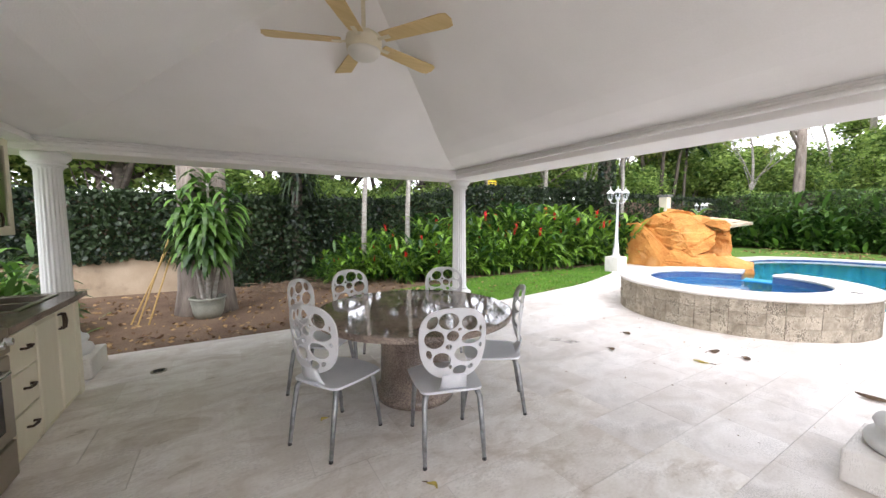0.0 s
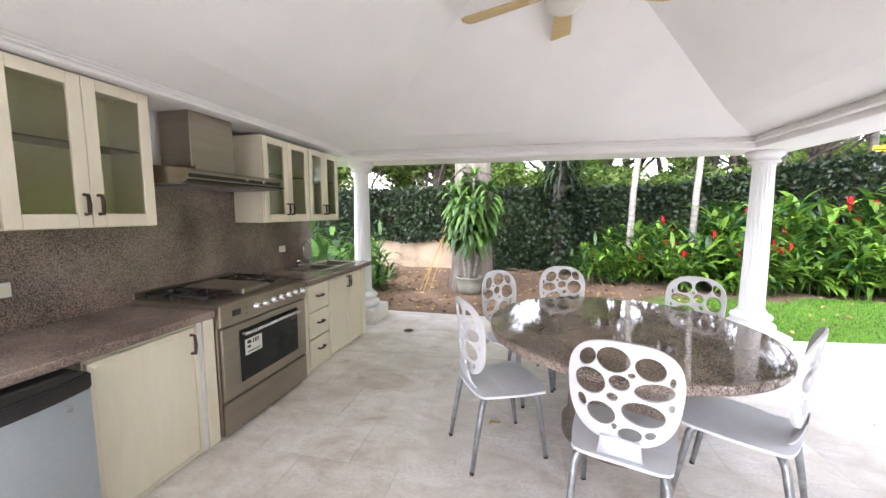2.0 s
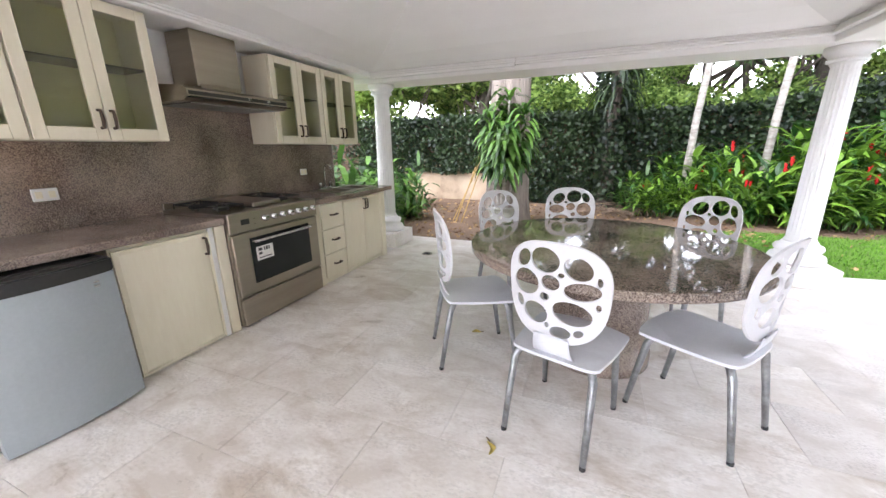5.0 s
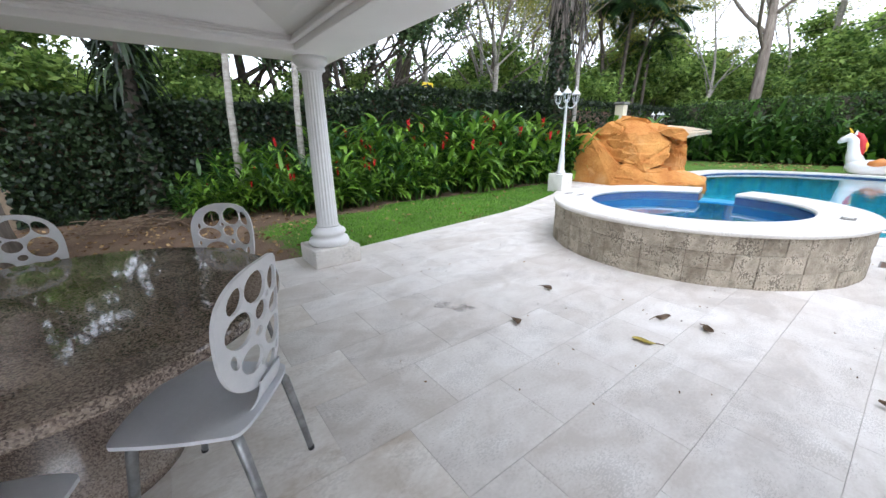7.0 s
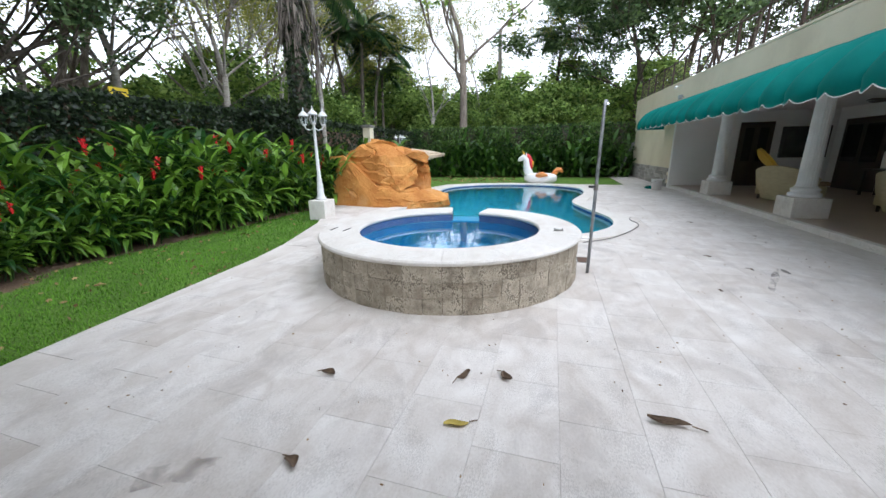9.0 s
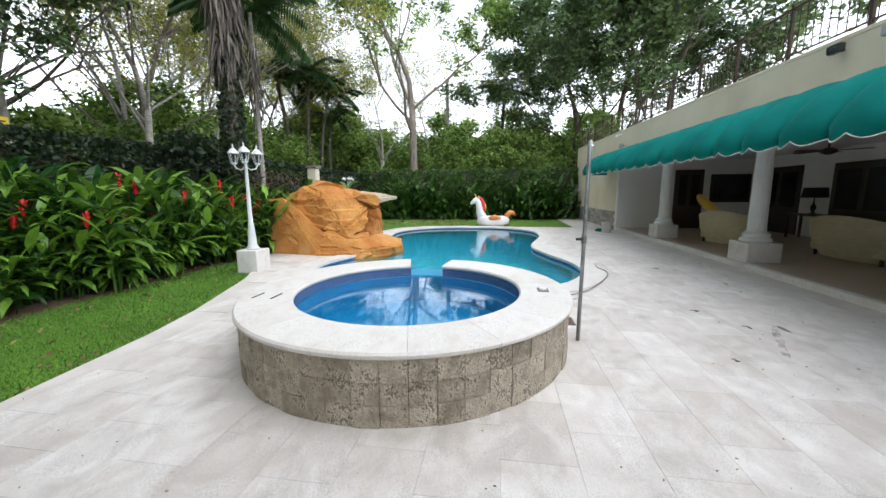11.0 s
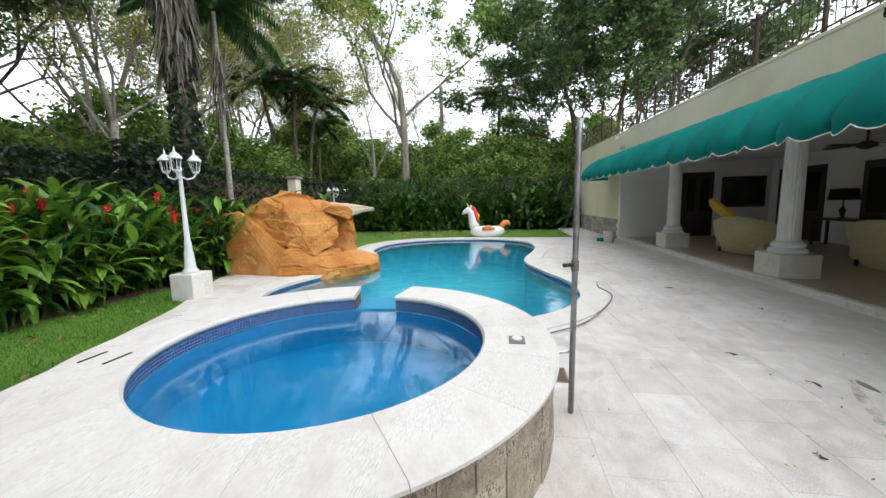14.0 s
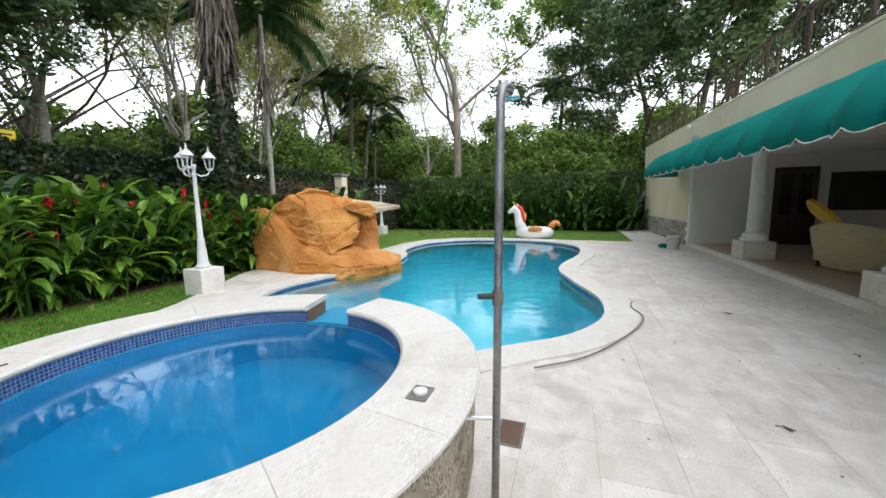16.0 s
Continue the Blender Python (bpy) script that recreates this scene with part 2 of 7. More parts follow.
M_STONE = mat("grey_stone_cladding", (0.26, 0.245, 0.22), (0.46, 0.43, 0.39), 7, 0.85, 0.7, fine=30, random_tone=0.5)
M_TERRACE = mat("brown_terrace_tile", (0.38, 0.29, 0.225), (0.48, 0.38, 0.305), 1.5, 0.3, 0.05, fine=30)
M_GREEN = mat("green_awning_canvas", (0.005, 0.15, 0.13), (0.009, 0.235, 0.205), 1.6, 0.85, 0.3, fine=140, translucent=0.04, stain=(0.005, 0.12, 0.105), stain_amount=0.4)
M_GREEN.node_tree.nodes["Principled BSDF"].inputs["Specular IOR Level"].default_value = 0.12
M_PIPING = mat("white_piping", (0.72, 0.74, 0.72), (0.80, 0.82, 0.80), 8, 0.6, 0.05)
M_RAIL = mat("rusty_brown_iron", (0.035, 0.025, 0.02), (0.08, 0.055, 0.042), 12, 0.55, 0.2, metal=0.5)
M_WICKER = mat("cream_wicker", (0.55, 0.47, 0.28), (0.68, 0.60, 0.40), 6, 0.7, 0.8, fine=90, stretch=(1, 1, 3))
M_YELLOW = mat("yellow_plastic", (0.72, 0.42, 0.02), (0.80, 0.52, 0.05), 4, 0.4, 0.05)
M_DARKWOOD = mat("dark_stained_wood", (0.025, 0.017, 0.013), (0.06, 0.04, 0.03), 3, 0.35, 0.1, stretch=(1, 1, 0.15), fine=40)
M_POOL = mat("blue_pool_plaster", (0.07, 0.58, 0.76), (0.14, 0.70, 0.86), 1.4, 0.5, 0.1, fine=30)
M_SPA = mat("deep_blue_spa_tile", (0.011, 0.25, 0.46), (0.026, 0.33, 0.55), 3, 0.35, 0.1, fine=45)
M_MOSAIC = mosaic("blue_mosaic_band", (0.015, 0.05, 0.20), (0.04, 0.12, 0.33), (0.34, 0.40, 0.46), 0.026)
M_WATER = clear("pool_water", (0.62, 0.93, 0.97), 1.33, 0.0, 0.22, 3.4)
M_SPAWATER = clear("spa_water", (0.55, 0.85, 0.97), 1.33, 0.0, 0.035, 5.0)
M_ROCK = mat("ochre_artificial_rock", (0.37, 0.12, 0.016), (0.64, 0.31, 0.08), 1.8, 0.75, 0.6, fine=22, stain=(0.70, 0.47, 0.24), stain_amount=0.55, dist=0.03)
M_ROCKTIP = mat("pale_weathered_rock", (0.50, 0.38, 0.26), (0.66, 0.55, 0.42), 4, 0.8, 0.6, fine=25, dist=0.03)
M_BARK = mat("grey_brown_bark", (0.13, 0.105, 0.085), (0.34, 0.29, 0.245), 5, 0.9, 1.0, fine=18, stretch=(1.6, 1.6, 0.25), dist=0.05)
M_PALEBARK = mat("pale_bark", (0.22, 0.20, 0.17), (0.48, 0.45, 0.40), 7, 0.85, 0.7, fine=25, stretch=(1, 1, 3), dist=0.03)
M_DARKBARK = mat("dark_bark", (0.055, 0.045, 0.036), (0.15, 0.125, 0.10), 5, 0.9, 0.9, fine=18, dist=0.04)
M_LEAF = mat("tree_leaves", (0.075, 0.155, 0.03), (0.38, 0.53, 0.13), 0.5, 0.5, 0, island=True, translucent=0.45)
M_LEAF_Y = mat("yellowing_leaves", (0.17, 0.22, 0.04), (0.50, 0.47, 0.12), 0.5, 0.5, 0, island=True, translucent=0.45)
M_LEAF_D = mat("dark_leaves", (0.04, 0.085, 0.032), (0.17, 0.27, 0.10), 0.6, 0.45, 0, island=True, translucent=0.25)
M_HEDGE = mat("hedge_leaves", (0.022, 0.06, 0.018), (0.16, 0.28, 0.065), 0.6, 0.4, 0, island=True, translucent=0.25)
# Greens taken close to black: tree shade on the wall is in the colour.
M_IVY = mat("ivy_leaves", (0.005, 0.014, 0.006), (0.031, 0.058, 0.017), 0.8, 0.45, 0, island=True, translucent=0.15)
M_GINGER = mat("ginger_leaves", (0.014, 0.06, 0.010), (0.23, 0.42, 0.05), 1.0, 0.3, 0, island=True, translucent=0.3)
M_STRAP = mat("strap_leaves", (0.02, 0.065, 0.012), (0.12, 0.25, 0.04), 1.5, 0.35, 0, island=True, translucent=0.25)
M_PALM = mat("palm_leaflets", (0.016, 0.05, 0.018), (0.07, 0.15, 0.045), 0.8, 0.4, 0, island=True, translucent=0.2)
M_DEADFROND = mat("dead_palm_fronds", (0.06, 0.05, 0.042), (0.22, 0.19, 0.16), 2, 0.9, 0, island=True)
M_FLOWER = mat("red_ginger_flower", (0.50, 0.008, 0.012), (0.74, 0.02, 0.025), 10, 0.5, 0.2, fine=60)
M_GRASS = mat("grass_blades", (0.045, 0.135, 0.008), (0.17, 0.38, 0.03), 1.0, 0.6, 0, island=True, translucent=0.3)
M_LITTER = mat("dry_leaf_litter", (0.12, 0.065, 0.03), (0.46, 0.31, 0.15), 3, 0.8, 0, island=True)
M_DRYLEAF = mat("brown_curled_leaf", (0.09, 0.06, 0.042), (0.28, 0.20, 0.13), 14, 0.8, 0.4, fine=60)
M_GOLDLEAF = mat("yellow_fallen_leaf", (0.42, 0.34, 0.06), (0.58, 0.46, 0.12), 12, 0.6, 0.3)
M_POT = mat("grey_green_glazed_pot", (0.20, 0.21, 0.17), (0.34, 0.34, 0.28), 5, 0.5, 0.2, fine=40)
M_WALLDIRTY = mat("stained_garden_wall", (0.27, 0.20, 0.13), (0.47, 0.375, 0.265), 1.6, 0.9, 0.3, stain=(0.13, 0.09, 0.06), stain_amount=0.85)
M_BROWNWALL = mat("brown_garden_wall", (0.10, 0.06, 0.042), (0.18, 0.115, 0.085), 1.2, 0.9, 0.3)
M_FLOAT = mat("white_inflatable_vinyl", (0.78, 0.78, 0.77), (0.85, 0.85, 0.84), 4, 0.3, 0.05)
M_ORANGE = mat("orange_vinyl", (0.72, 0.22, 0.05), (0.80, 0.36, 0.12), 5, 0.35, 0.05)
M_REDV = mat("red_vinyl", (0.62, 0.02, 0.03), (0.70, 0.05, 0.06), 5, 0.35, 0.05)
M_BAMBOO = mat("bamboo_pole", (0.34, 0.21, 0.06), (0.50, 0.34, 0.12), 6, 0.5, 0.1)
M_LAMPWHITE = mat("white_painted_iron", (0.60, 0.61, 0.61), (0.72, 0.73, 0.73), 6, 0.45, 0.08)
M_LANTERN = clear("lantern_glass", (0.80, 0.84, 0.86), 1.1, 0.25)
M_HOSE = mat("grey_rubber_hose", (0.14, 0.13, 0.12), (0.24, 0.23, 0.21), 10, 0.6, 0.1)
M_SHADE = mat("black_fabric_shade", (0.015, 0.014, 0.014), (0.03, 0.028, 0.027), 8, 0.8, 0.2)
M_PICTURE = mat("dark_screen", (0.012, 0.014, 0.015), (0.06, 0.065, 0.065), 2.0, 0.15, 0.0)
M_STAIN = mat("mauve_paving_stain", (0.36, 0.31, 0.30), (0.50, 0.45, 0.43), 6, 0.5, 0.1)
sn, sl = M_STAIN.node_tree.nodes, M_STAIN.node_tree.links
worn = sn.new("ShaderNodeTexNoise")
worn.inputs["Scale"].default_value, worn.inputs["Detail"].default_value = 7.0, 6
worn_ramp = sn.new("ShaderNodeValToRGB")
worn_ramp.color_ramp.elements[0].position, worn_ramp.color_ramp.elements[1].position = 0.44, 0.66
worn_ramp.color_ramp.elements[1].color = (0.30, 0.30, 0.30, 1)
bare = sn.new("ShaderNodeBsdfTransparent")
worn_mix = sn.new("ShaderNodeMixShader")
sl.new(sn.new("ShaderNodeTexCoord").outputs["Object"], worn.inputs["Vector"])
sl.new(worn.outputs["Fac"], worn_ramp.inputs[0])
sl.new(worn_ramp.outputs[0], worn_mix.inputs[0])
sl.new(bare.outputs[0], worn_mix.inputs[1])
sl.new(sn["Principled BSDF"].outputs[0], worn_mix.inputs[2])
sl.new(worn_mix.outputs[0], sn["Material Output"].inputs["Surface"])
M_ROOF = mat("red_clay_roof", (0.30, 0.07, 0.045), (0.46, 0.13, 0.085), 3, 0.8, 0.5)
M_SIGN = mat("yellow_sign_paint", (0.75, 0.55, 0.02), (0.82, 0.62, 0.05), 4, 0.5, 0.0)


def ground_material():
    """Lawn, bare soil and planting bed in one sheet."""
    m = bpy.data.materials.new("lawn_and_soil")
    m.use_nodes = True
    n, l = m.node_tree.nodes, m.node_tree.links
    b = n["Principled BSDF"]
    co = n.new("ShaderNodeTexCoord")

    def noise_node(scale, detail=6):
        q = n.new("ShaderNodeTexNoise")
        q.inputs["Scale"].default_value, q.inputs["Detail"].default_value = scale, detail
        l.new(co.outputs["Object"], q.inputs["Vector"])
        return q

    def ramp_node(fac, c1, c2, p1=0.3, p2=0.7):
        r = n.new("ShaderNodeValToRGB")
        r.color_ramp.elements[0].position, r.color_ramp.elements[1].position = p1, p2
        r.color_ramp.elements[0].color, r.color_ramp.elements[1].color = (*c1, 1), (*c2, 1)
        l.new(fac, r.inputs[0])
        return r

    def mixed(fac, a, c):
        x = n.new("ShaderNodeMix")
        x.data_type = "RGBA"
        l.new(fac, x.inputs["Factor"])
        l.new(a, x.inputs["A"])
        l.new(c, x.inputs["B"])
        return x.outputs["Result"]

    big, fine = noise_node(1.1), noise_node(45)
    grass = mixed(ramp_node(big.outputs[0], (0, 0, 0), (1, 1, 1)).outputs[0],
                  ramp_node(fine.outputs[0], (0.032, 0.085, 0.007), (0.10, 0.20, 0.018)).outputs[0],
                  ramp_node(fine.outputs[0], (0.06, 0.15, 0.011), (0.17, 0.33, 0.03)).outputs[0])
    soil = mixed(ramp_node(noise_node(2.2).outputs[0], (0, 0, 0), (1, 1, 1)).outputs[0],
                 ramp_node(fine.outputs[0], (0.075, 0.043, 0.026), (0.16, 0.10, 0.062)).outputs[0],
                 ramp_node(fine.outputs[0], (0.13, 0.082, 0.05), (0.25, 0.17, 0.11)).outputs[0])
    attr = n.new("ShaderNodeAttribute")
    attr.attribute_name = "soil"
    edge = n.new("ShaderNodeMath")
    edge.operation = "MULTIPLY_ADD"
    l.new(noise_node(2.6, 8).outputs[0], edge.inputs[0])
    edge.inputs[1].default_value = 0.9
    shift = n.new("ShaderNodeMath")
    shift.operation = "SUBTRACT"
    l.new(attr.outputs["Fac"], shift.inputs[0])
    shift.inputs[1].default_value = 0.45
    l.new(shift.outputs[0], edge.inputs[2])
    where = ramp_node(edge.outputs[0], (0, 0, 0), (1, 1, 1), 0.42, 0.58)
    l.new(mixed(where.outputs[0], grass, soil), b.inputs["Base Color"])
    b.inputs["Roughness"].default_value = 0.9
    bp = n.new("ShaderNodeBump")
    bp.inputs["Strength"].default_value, bp.inputs["Distance"].default_value = 0.9, 0.03
    l.new(fine.outputs[0], bp.inputs["Height"])
    l.new(bp.outputs[0], b.inputs["Normal"])
    return m


M_GROUND = ground_material()

# ---- mesh helpers ----


def basis(ob):
    m = ob.matrix_basis.copy()
    return basis(ob.parent) @ m if ob.parent else m


def finish(name, me, material, parent=None, label="", smooth=False):
    me.materials.append(material)
    if smooth:
        for p in me.polygons:
            p.use_smooth = True
    ob = new(name, me)
    if parent:
        me.transform(basis(parent).inverted())
        ob.parent = parent
    if label:
        ob["label"] = label
    return ob


def part(name, bm, material, parent=None, label="", smooth=False):
    me = bpy.data.meshes.new(name)
    bmesh.ops.recalc_face_normals(bm, faces=bm.faces)
    bm.to_mesh(me)
    bm.free()
    return finish(name, me, material, parent, label, smooth)


def soup(name, verts, faces, material, parent=None, label="", smooth=False):
    me = bpy.data.meshes.new(name)
    me.from_pydata(verts, [], faces)
    return finish(name, me, material, parent, label, smooth)


def thing(name, label, category, at=(0, 0, 0), group="", kind=""):
    e = new(name)
    e.empty_display_size = 0.1
    e.matrix_basis = Matrix.Translation(at)
    return tagged(e, label, category, group, kind)


def box(x0, y0, z0, x1, y1, z1, bevel=0.0, bm=None, seg=1):
    out = bm if bm is not None else bmesh.new()
    tmp = bmesh.new()
    bmesh.ops.create_cube(tmp, size=1)
    bmesh.ops.transform(tmp, verts=tmp.verts, matrix=Matrix.Translation(((x0 + x1) / 2, (y0 + y1) / 2, (z0 + z1) / 2)) @ Matrix.Diagonal((x1 - x0, y1 - y0, z1 - z0, 1)))
    if bevel:
        bmesh.ops.bevel(tmp, geom=tmp.edges[:], offset=bevel, segments=seg, affect="EDGES", profile=0.5)
    merge(out, tmp)
    return out


def merge(out, tmp):
    seen = {v: out.verts.new(v.co) for v in tmp.verts}
    for f in tmp.faces:
        out.faces.new([seen[v] for v in f.verts])
    tmp.free()


def lathe(profile, at=(0, 0, 0), n=24, bm=None, flute=0, flute_depth=0.0, flute_range=(0, 0)):
    """Turned shape from (radius, height) pairs; fluted between two heights."""
    out = bm if bm is not None else bmesh.new()
    rings = []
    for r, z in profile:
        ring = []
        for k in range(n):
            a = 2 * math.pi * k / n
            q = r
            if flute and flute_range[0] <= z <= flute_range[1]:
                q = r - flute_depth * abs(math.cos(a * flute / 2)) ** 0.7
            ring.append(out.verts.new((at[0] + q * math.cos(a), at[1] + q * math.sin(a), at[2] + z)))
        rings.append(ring)
    for a, b in zip(rings, rings[1:]):
        for k in range(n):
            out.faces.new((a[k], a[(k + 1) % n], b[(k + 1) % n], b[k]))
    out.faces.new(rings[0][::-1])
    out.faces.new(rings[-1])
    return out


def tube(path, radii, n=8, bm=None, cap=True):
    out = bm if bm is not None else bmesh.new()
    pts = [Vector(p) for p in path]
    if not hasattr(radii, "__len__"):
        radii = [radii] * len(pts)
    rings, side = [], None
    for i, p in enumerate(pts):
        d = (pts[min(i + 1, len(pts) - 1)] - pts[max(i - 1, 0)]).normalized()
        if side is None:
            side = d.orthogonal().normalized()
        side = (side - d * side.dot(d)).normalized()
        up = d.cross(side)
        rings.append([out.verts.new(p + (side * math.cos(2 * math.pi * k / n) + up * math.sin(2 * math.pi * k / n)) * radii[i]) for k in range(n)])
    for a, b in zip(rings, rings[1:]):
        for k in range(n):
            out.faces.new((a[k], a[(k + 1) % n], b[(k + 1) % n], b[k]))
    if cap:
        out.faces.new(rings[0][::-1])
        out.faces.new(rings[-1])
    return out


def prism(outline, z0, z1, holes=(), bm=None):
    """A flat plate of any outline with holes, from z0 to z1."""
    tmp = bmesh.new()
    for loop in (outline, *holes):
        vs = [tmp.verts.new((p[0], p[1], z1)) for p in loop]
        for a, b in zip(vs, vs[1:] + vs[:1]):
            tmp.edges.new((a, b))
    bmesh.ops.triangle_fill(tmp, use_beauty=True, use_dissolve=False, edges=tmp.edges[:], normal=(0, 0, 1))
    top = tmp.faces[:]
    ex = bmesh.ops.extrude_face_region(tmp, geom=top)
    bmesh.ops.translate(tmp, verts=[g for g in ex["geom"] if isinstance(g, bmesh.types.BMVert)], vec=(0, 0, z0 - z1))
    if bm is None:
        return tmp
    merge(bm, tmp)
    return bm


def spline(points, per=6, closed=True):
    """Catmull-Rom curve through 2D points."""
    out, n = [], len(points)
    for i in range(n if closed else n - 1):
        p = [Vector(points[(i + k) % n] if closed else points[min(max(i + k, 0), n - 1)]) for k in (-1, 0, 1, 2)]
        for j in range(per):
            t = j / per
            out.append(0.5 * (2 * p[1] + (p[2] - p[0]) * t + (2 * p[0] - 5 * p[1] + 4 * p[2] - p[3]) * t * t + (3 * p[1] - p[0] - 3 * p[2] + p[3]) * t ** 3))
    if not closed:
        out.append(Vector(points[-1]))
    return out


def inside(x, y, poly):
    hit, n = False, len(poly)
    for i in range(n):
        a, b = poly[i], poly[i - 1]
        if (a[1] > y) != (b[1] > y) and x < (b[0] - a[0]) * (y - a[1]) / (b[1] - a[1]) + a[0]:
            hit = not hit
    return hit


def edge_distance(x, y, poly):
    p, best = Vector((x, y)), 1e9
    for i in range(len(poly)):
        a, b = Vector(poly[i - 1]), Vector(poly[i])
        ab = b - a
        t = max(0, min(1, (p - a).dot(ab) / max(ab.length_squared, 1e-9)))
        best = min(best, (a + ab * t - p).length)
    return best


def ellipse(cx, cy, rx, ry, n=20, tilt=0.0):
    c, s = math.cos(tilt), math.sin(tilt)
    return [(cx + rx * math.cos(a) * c - ry * math.sin(a) * s, cy + rx * math.cos(a) * s + ry * math.sin(a) * c) for a in (2 * math.pi * k / n for k in range(n))]


# ---- plan ----
SPA = (7.86, 2.78)
SPA_IN, SPA_OUT, SPA_TOP = 1.19, 1.66, 0.535
POOL = [tuple(p) for p in spline([(11.5, 5.65), (12.9, 5.3), (14.2, 5.0), (15.7, 5.15), (17.0, 5.75), (18.9, 5.75), (20.2, 4.7), (20.55, 3.2), (20.3, 1.6), (19.1, 0.5),
                                  (17.2, 0.35), (14.8, 0.85), (13.4, 0.6), (12.2, 0.22), (11.2, 0.22), (10.4, 0.62), (9.9, 1.2), (9.35, 1.9), (9.1, 2.8), (9.0, 3.6), (9.5, 4.5), (10.4, 5.3)], 5)]
PATIO = [(-6, -3.0), (27.6, -3.0), (27.6, -1.67), (20.9, -1.55), (21.0, 0.3), (21.25, 1.6), (21.5, 3.4), (21.1, 5.2), (20.2, 6.3), (18.8, 6.65), (16.6, 6.6), (15.6, 7.4), (12.9, 7.75),
         (12.35, 7.62), (10.1, 6.47), (8.3, 5.86), (7.5, 5.68), (4.4, 5.3), (2.1, 5.5), (-0.5, 5.49), (-1.6, 5.49), (-1.6, -1.6), (-6, -1.6)]

# ---- setting: ground, paving, pool ----


def height(x, y):
    """The lawn lies just under the paving; the bare soil behind the pavilion lies lower."""
    low = max(0, min(1, (y - 5.4) / 1.2)) * max(0, min(1, (4.2 - x) / 1.5))
    return -0.035 - 0.12 * low + 0.02 * noise.noise(Vector((x * 0.8, y * 0.8, 0)))


def soil_amount(x, y):
    bare = max(0, min(1, (4.3 - x) / 1.2)) * max(0, min(1, (y - 4.8) / 0.5))
    bed = max(0, min(1, (y - (7.75 if x > 6 else 7.4)) / 0.5)) * (1 if x < 16 else 0)
    back = max(0, min(1, (x - 26.0) / 0.4))
    south = 1 if y < -3.2 else 0
    return max(bare, bed, back, south)


def build_ground():
    xs = [-400, -120, -40, -20] + [-12 + 0.3 * k for k in range(int(44 / 0.3))] + [34, 50, 120, 400]
    ys = [-400, -120, -40, -16] + [-8 + 0.3 * k for k in range(int(24 / 0.3))] + [18, 25, 50, 120, 400]
    verts, soil = [], []
    for y in ys:
        for x in xs:
            z = height(x, y)
            if inside(x, y, PATIO) and edge_distance(x, y, PATIO) > 0.32 or (5 < x < 27 and -20 < y < -3.3):
                z = -2.6
            verts.append((x, y, z))
            soil.append(soil_amount(x, y))
    w = len(xs)
    faces = [(j * w + i, j * w + i + 1, (j + 1) * w + i + 1, (j + 1) * w + i) for j in range(len(ys) - 1) for i in range(w - 1)]
    ob = soup("ground", verts, faces, M_GROUND)
    ob.data.attributes.new("soil", "FLOAT", "POINT").data.foreach_set("value", soil)
    tagged(ob, "green lawn turning to bare brown soil under trees", "ground", kind="structure")


build_ground()
floor = part("floor", prism(PATIO, -0.35, -0.006, [POOL]), M_SLAB)
tagged(floor, "pale grey-beige travertine patio and pavilion floor", "floor", kind="structure")
basin = bmesh.new()
deep = [(x, y, -1.25) for x, y in POOL]
b0 = [basin.verts.new((x, y, -0.006)) for x, y in POOL]
b1 = [basin.verts.new(p) for p in deep]
for k in range(len(b0)):
    basin.faces.new((b0[k - 1], b0[k], b1[k], b1[k - 1]))
bottom = prism(POOL, -1.3, -1.25)
merge(basin, bottom)
pool = part("pool_basin", basin, M_POOL)
tagged(pool, "free-form swimming pool basin of light blue plaster", "pool", kind="structure")
band = bmesh.new()
uvl = band.loops.layers.uv.new("UVMap")
run = 0.0
inner = [Vector(p) for p in POOL]
mid = sum(inner, Vector((0, 0))) / len(inner)
for k in range(len(POOL)):
    a, b = Vector(POOL[k - 1]), Vector(POOL[k])
    q = [band.verts.new((p.x, p.y, z)) for p, z in ((a, -0.16), (b, -0.16), (b, -0.008), (a, -0.008))]
    toward = (mid - a).normalized() * 0.006
    for v in q:
        v.co.x += toward.x
        v.co.y += toward.y
    f = band.faces.new(q)
    for loop, uv in zip(f.loops, ((run, 0), (run + (b - a).length, 0), (run + (b - a).length, 0.15), (run, 0.15))):
        loop[uvl].uv = uv
    run += (b - a).length
part("waterline_tiles", band, M_MOSAIC, pool, "dark blue mosaic waterline band")
water = part("pool_water", prism(POOL, -0.10, -0.07), M_WATER)
water.visible_shadow = False
tagged(water, "clear turquoise swimming pool water with ripples", "water", kind="structure")

# ---- spa ----


def ring(bm, r0, r1, z0, z1, a0, a1, steps, c=SPA, round_edge=0.0):
    """An arc-shaped block of a round wall."""
    secs = []
    for k in range(steps + 1):
        a = a0 + (a1 - a0) * k / steps
        cs, sn = math.cos(a), math.sin(a)
        prof = [(r0, z0), (r1, z0), (r1, z1), (r0, z1)]
        if round_edge:
            e = round_edge
            prof = [(r0 + e, z0), (r1 - e, z0), (r1, z0 + e), (r1, z1 - e), (r1 - e, z1), (r0 + e, z1), (r0, z1 - e), (r0, z0 + e)]
        secs.append([bm.verts.new((c[0] + r * cs, c[1] + r * sn, z)) for r, z in prof])
    for s, t in zip(secs, secs[1:]):
        for k in range(len(s)):
            bm.faces.new((s[k - 1], s[k], t[k], t[k - 1]))
    bm.faces.new(secs[0])
    bm.faces.new(secs[-1][::-1])
    return bm


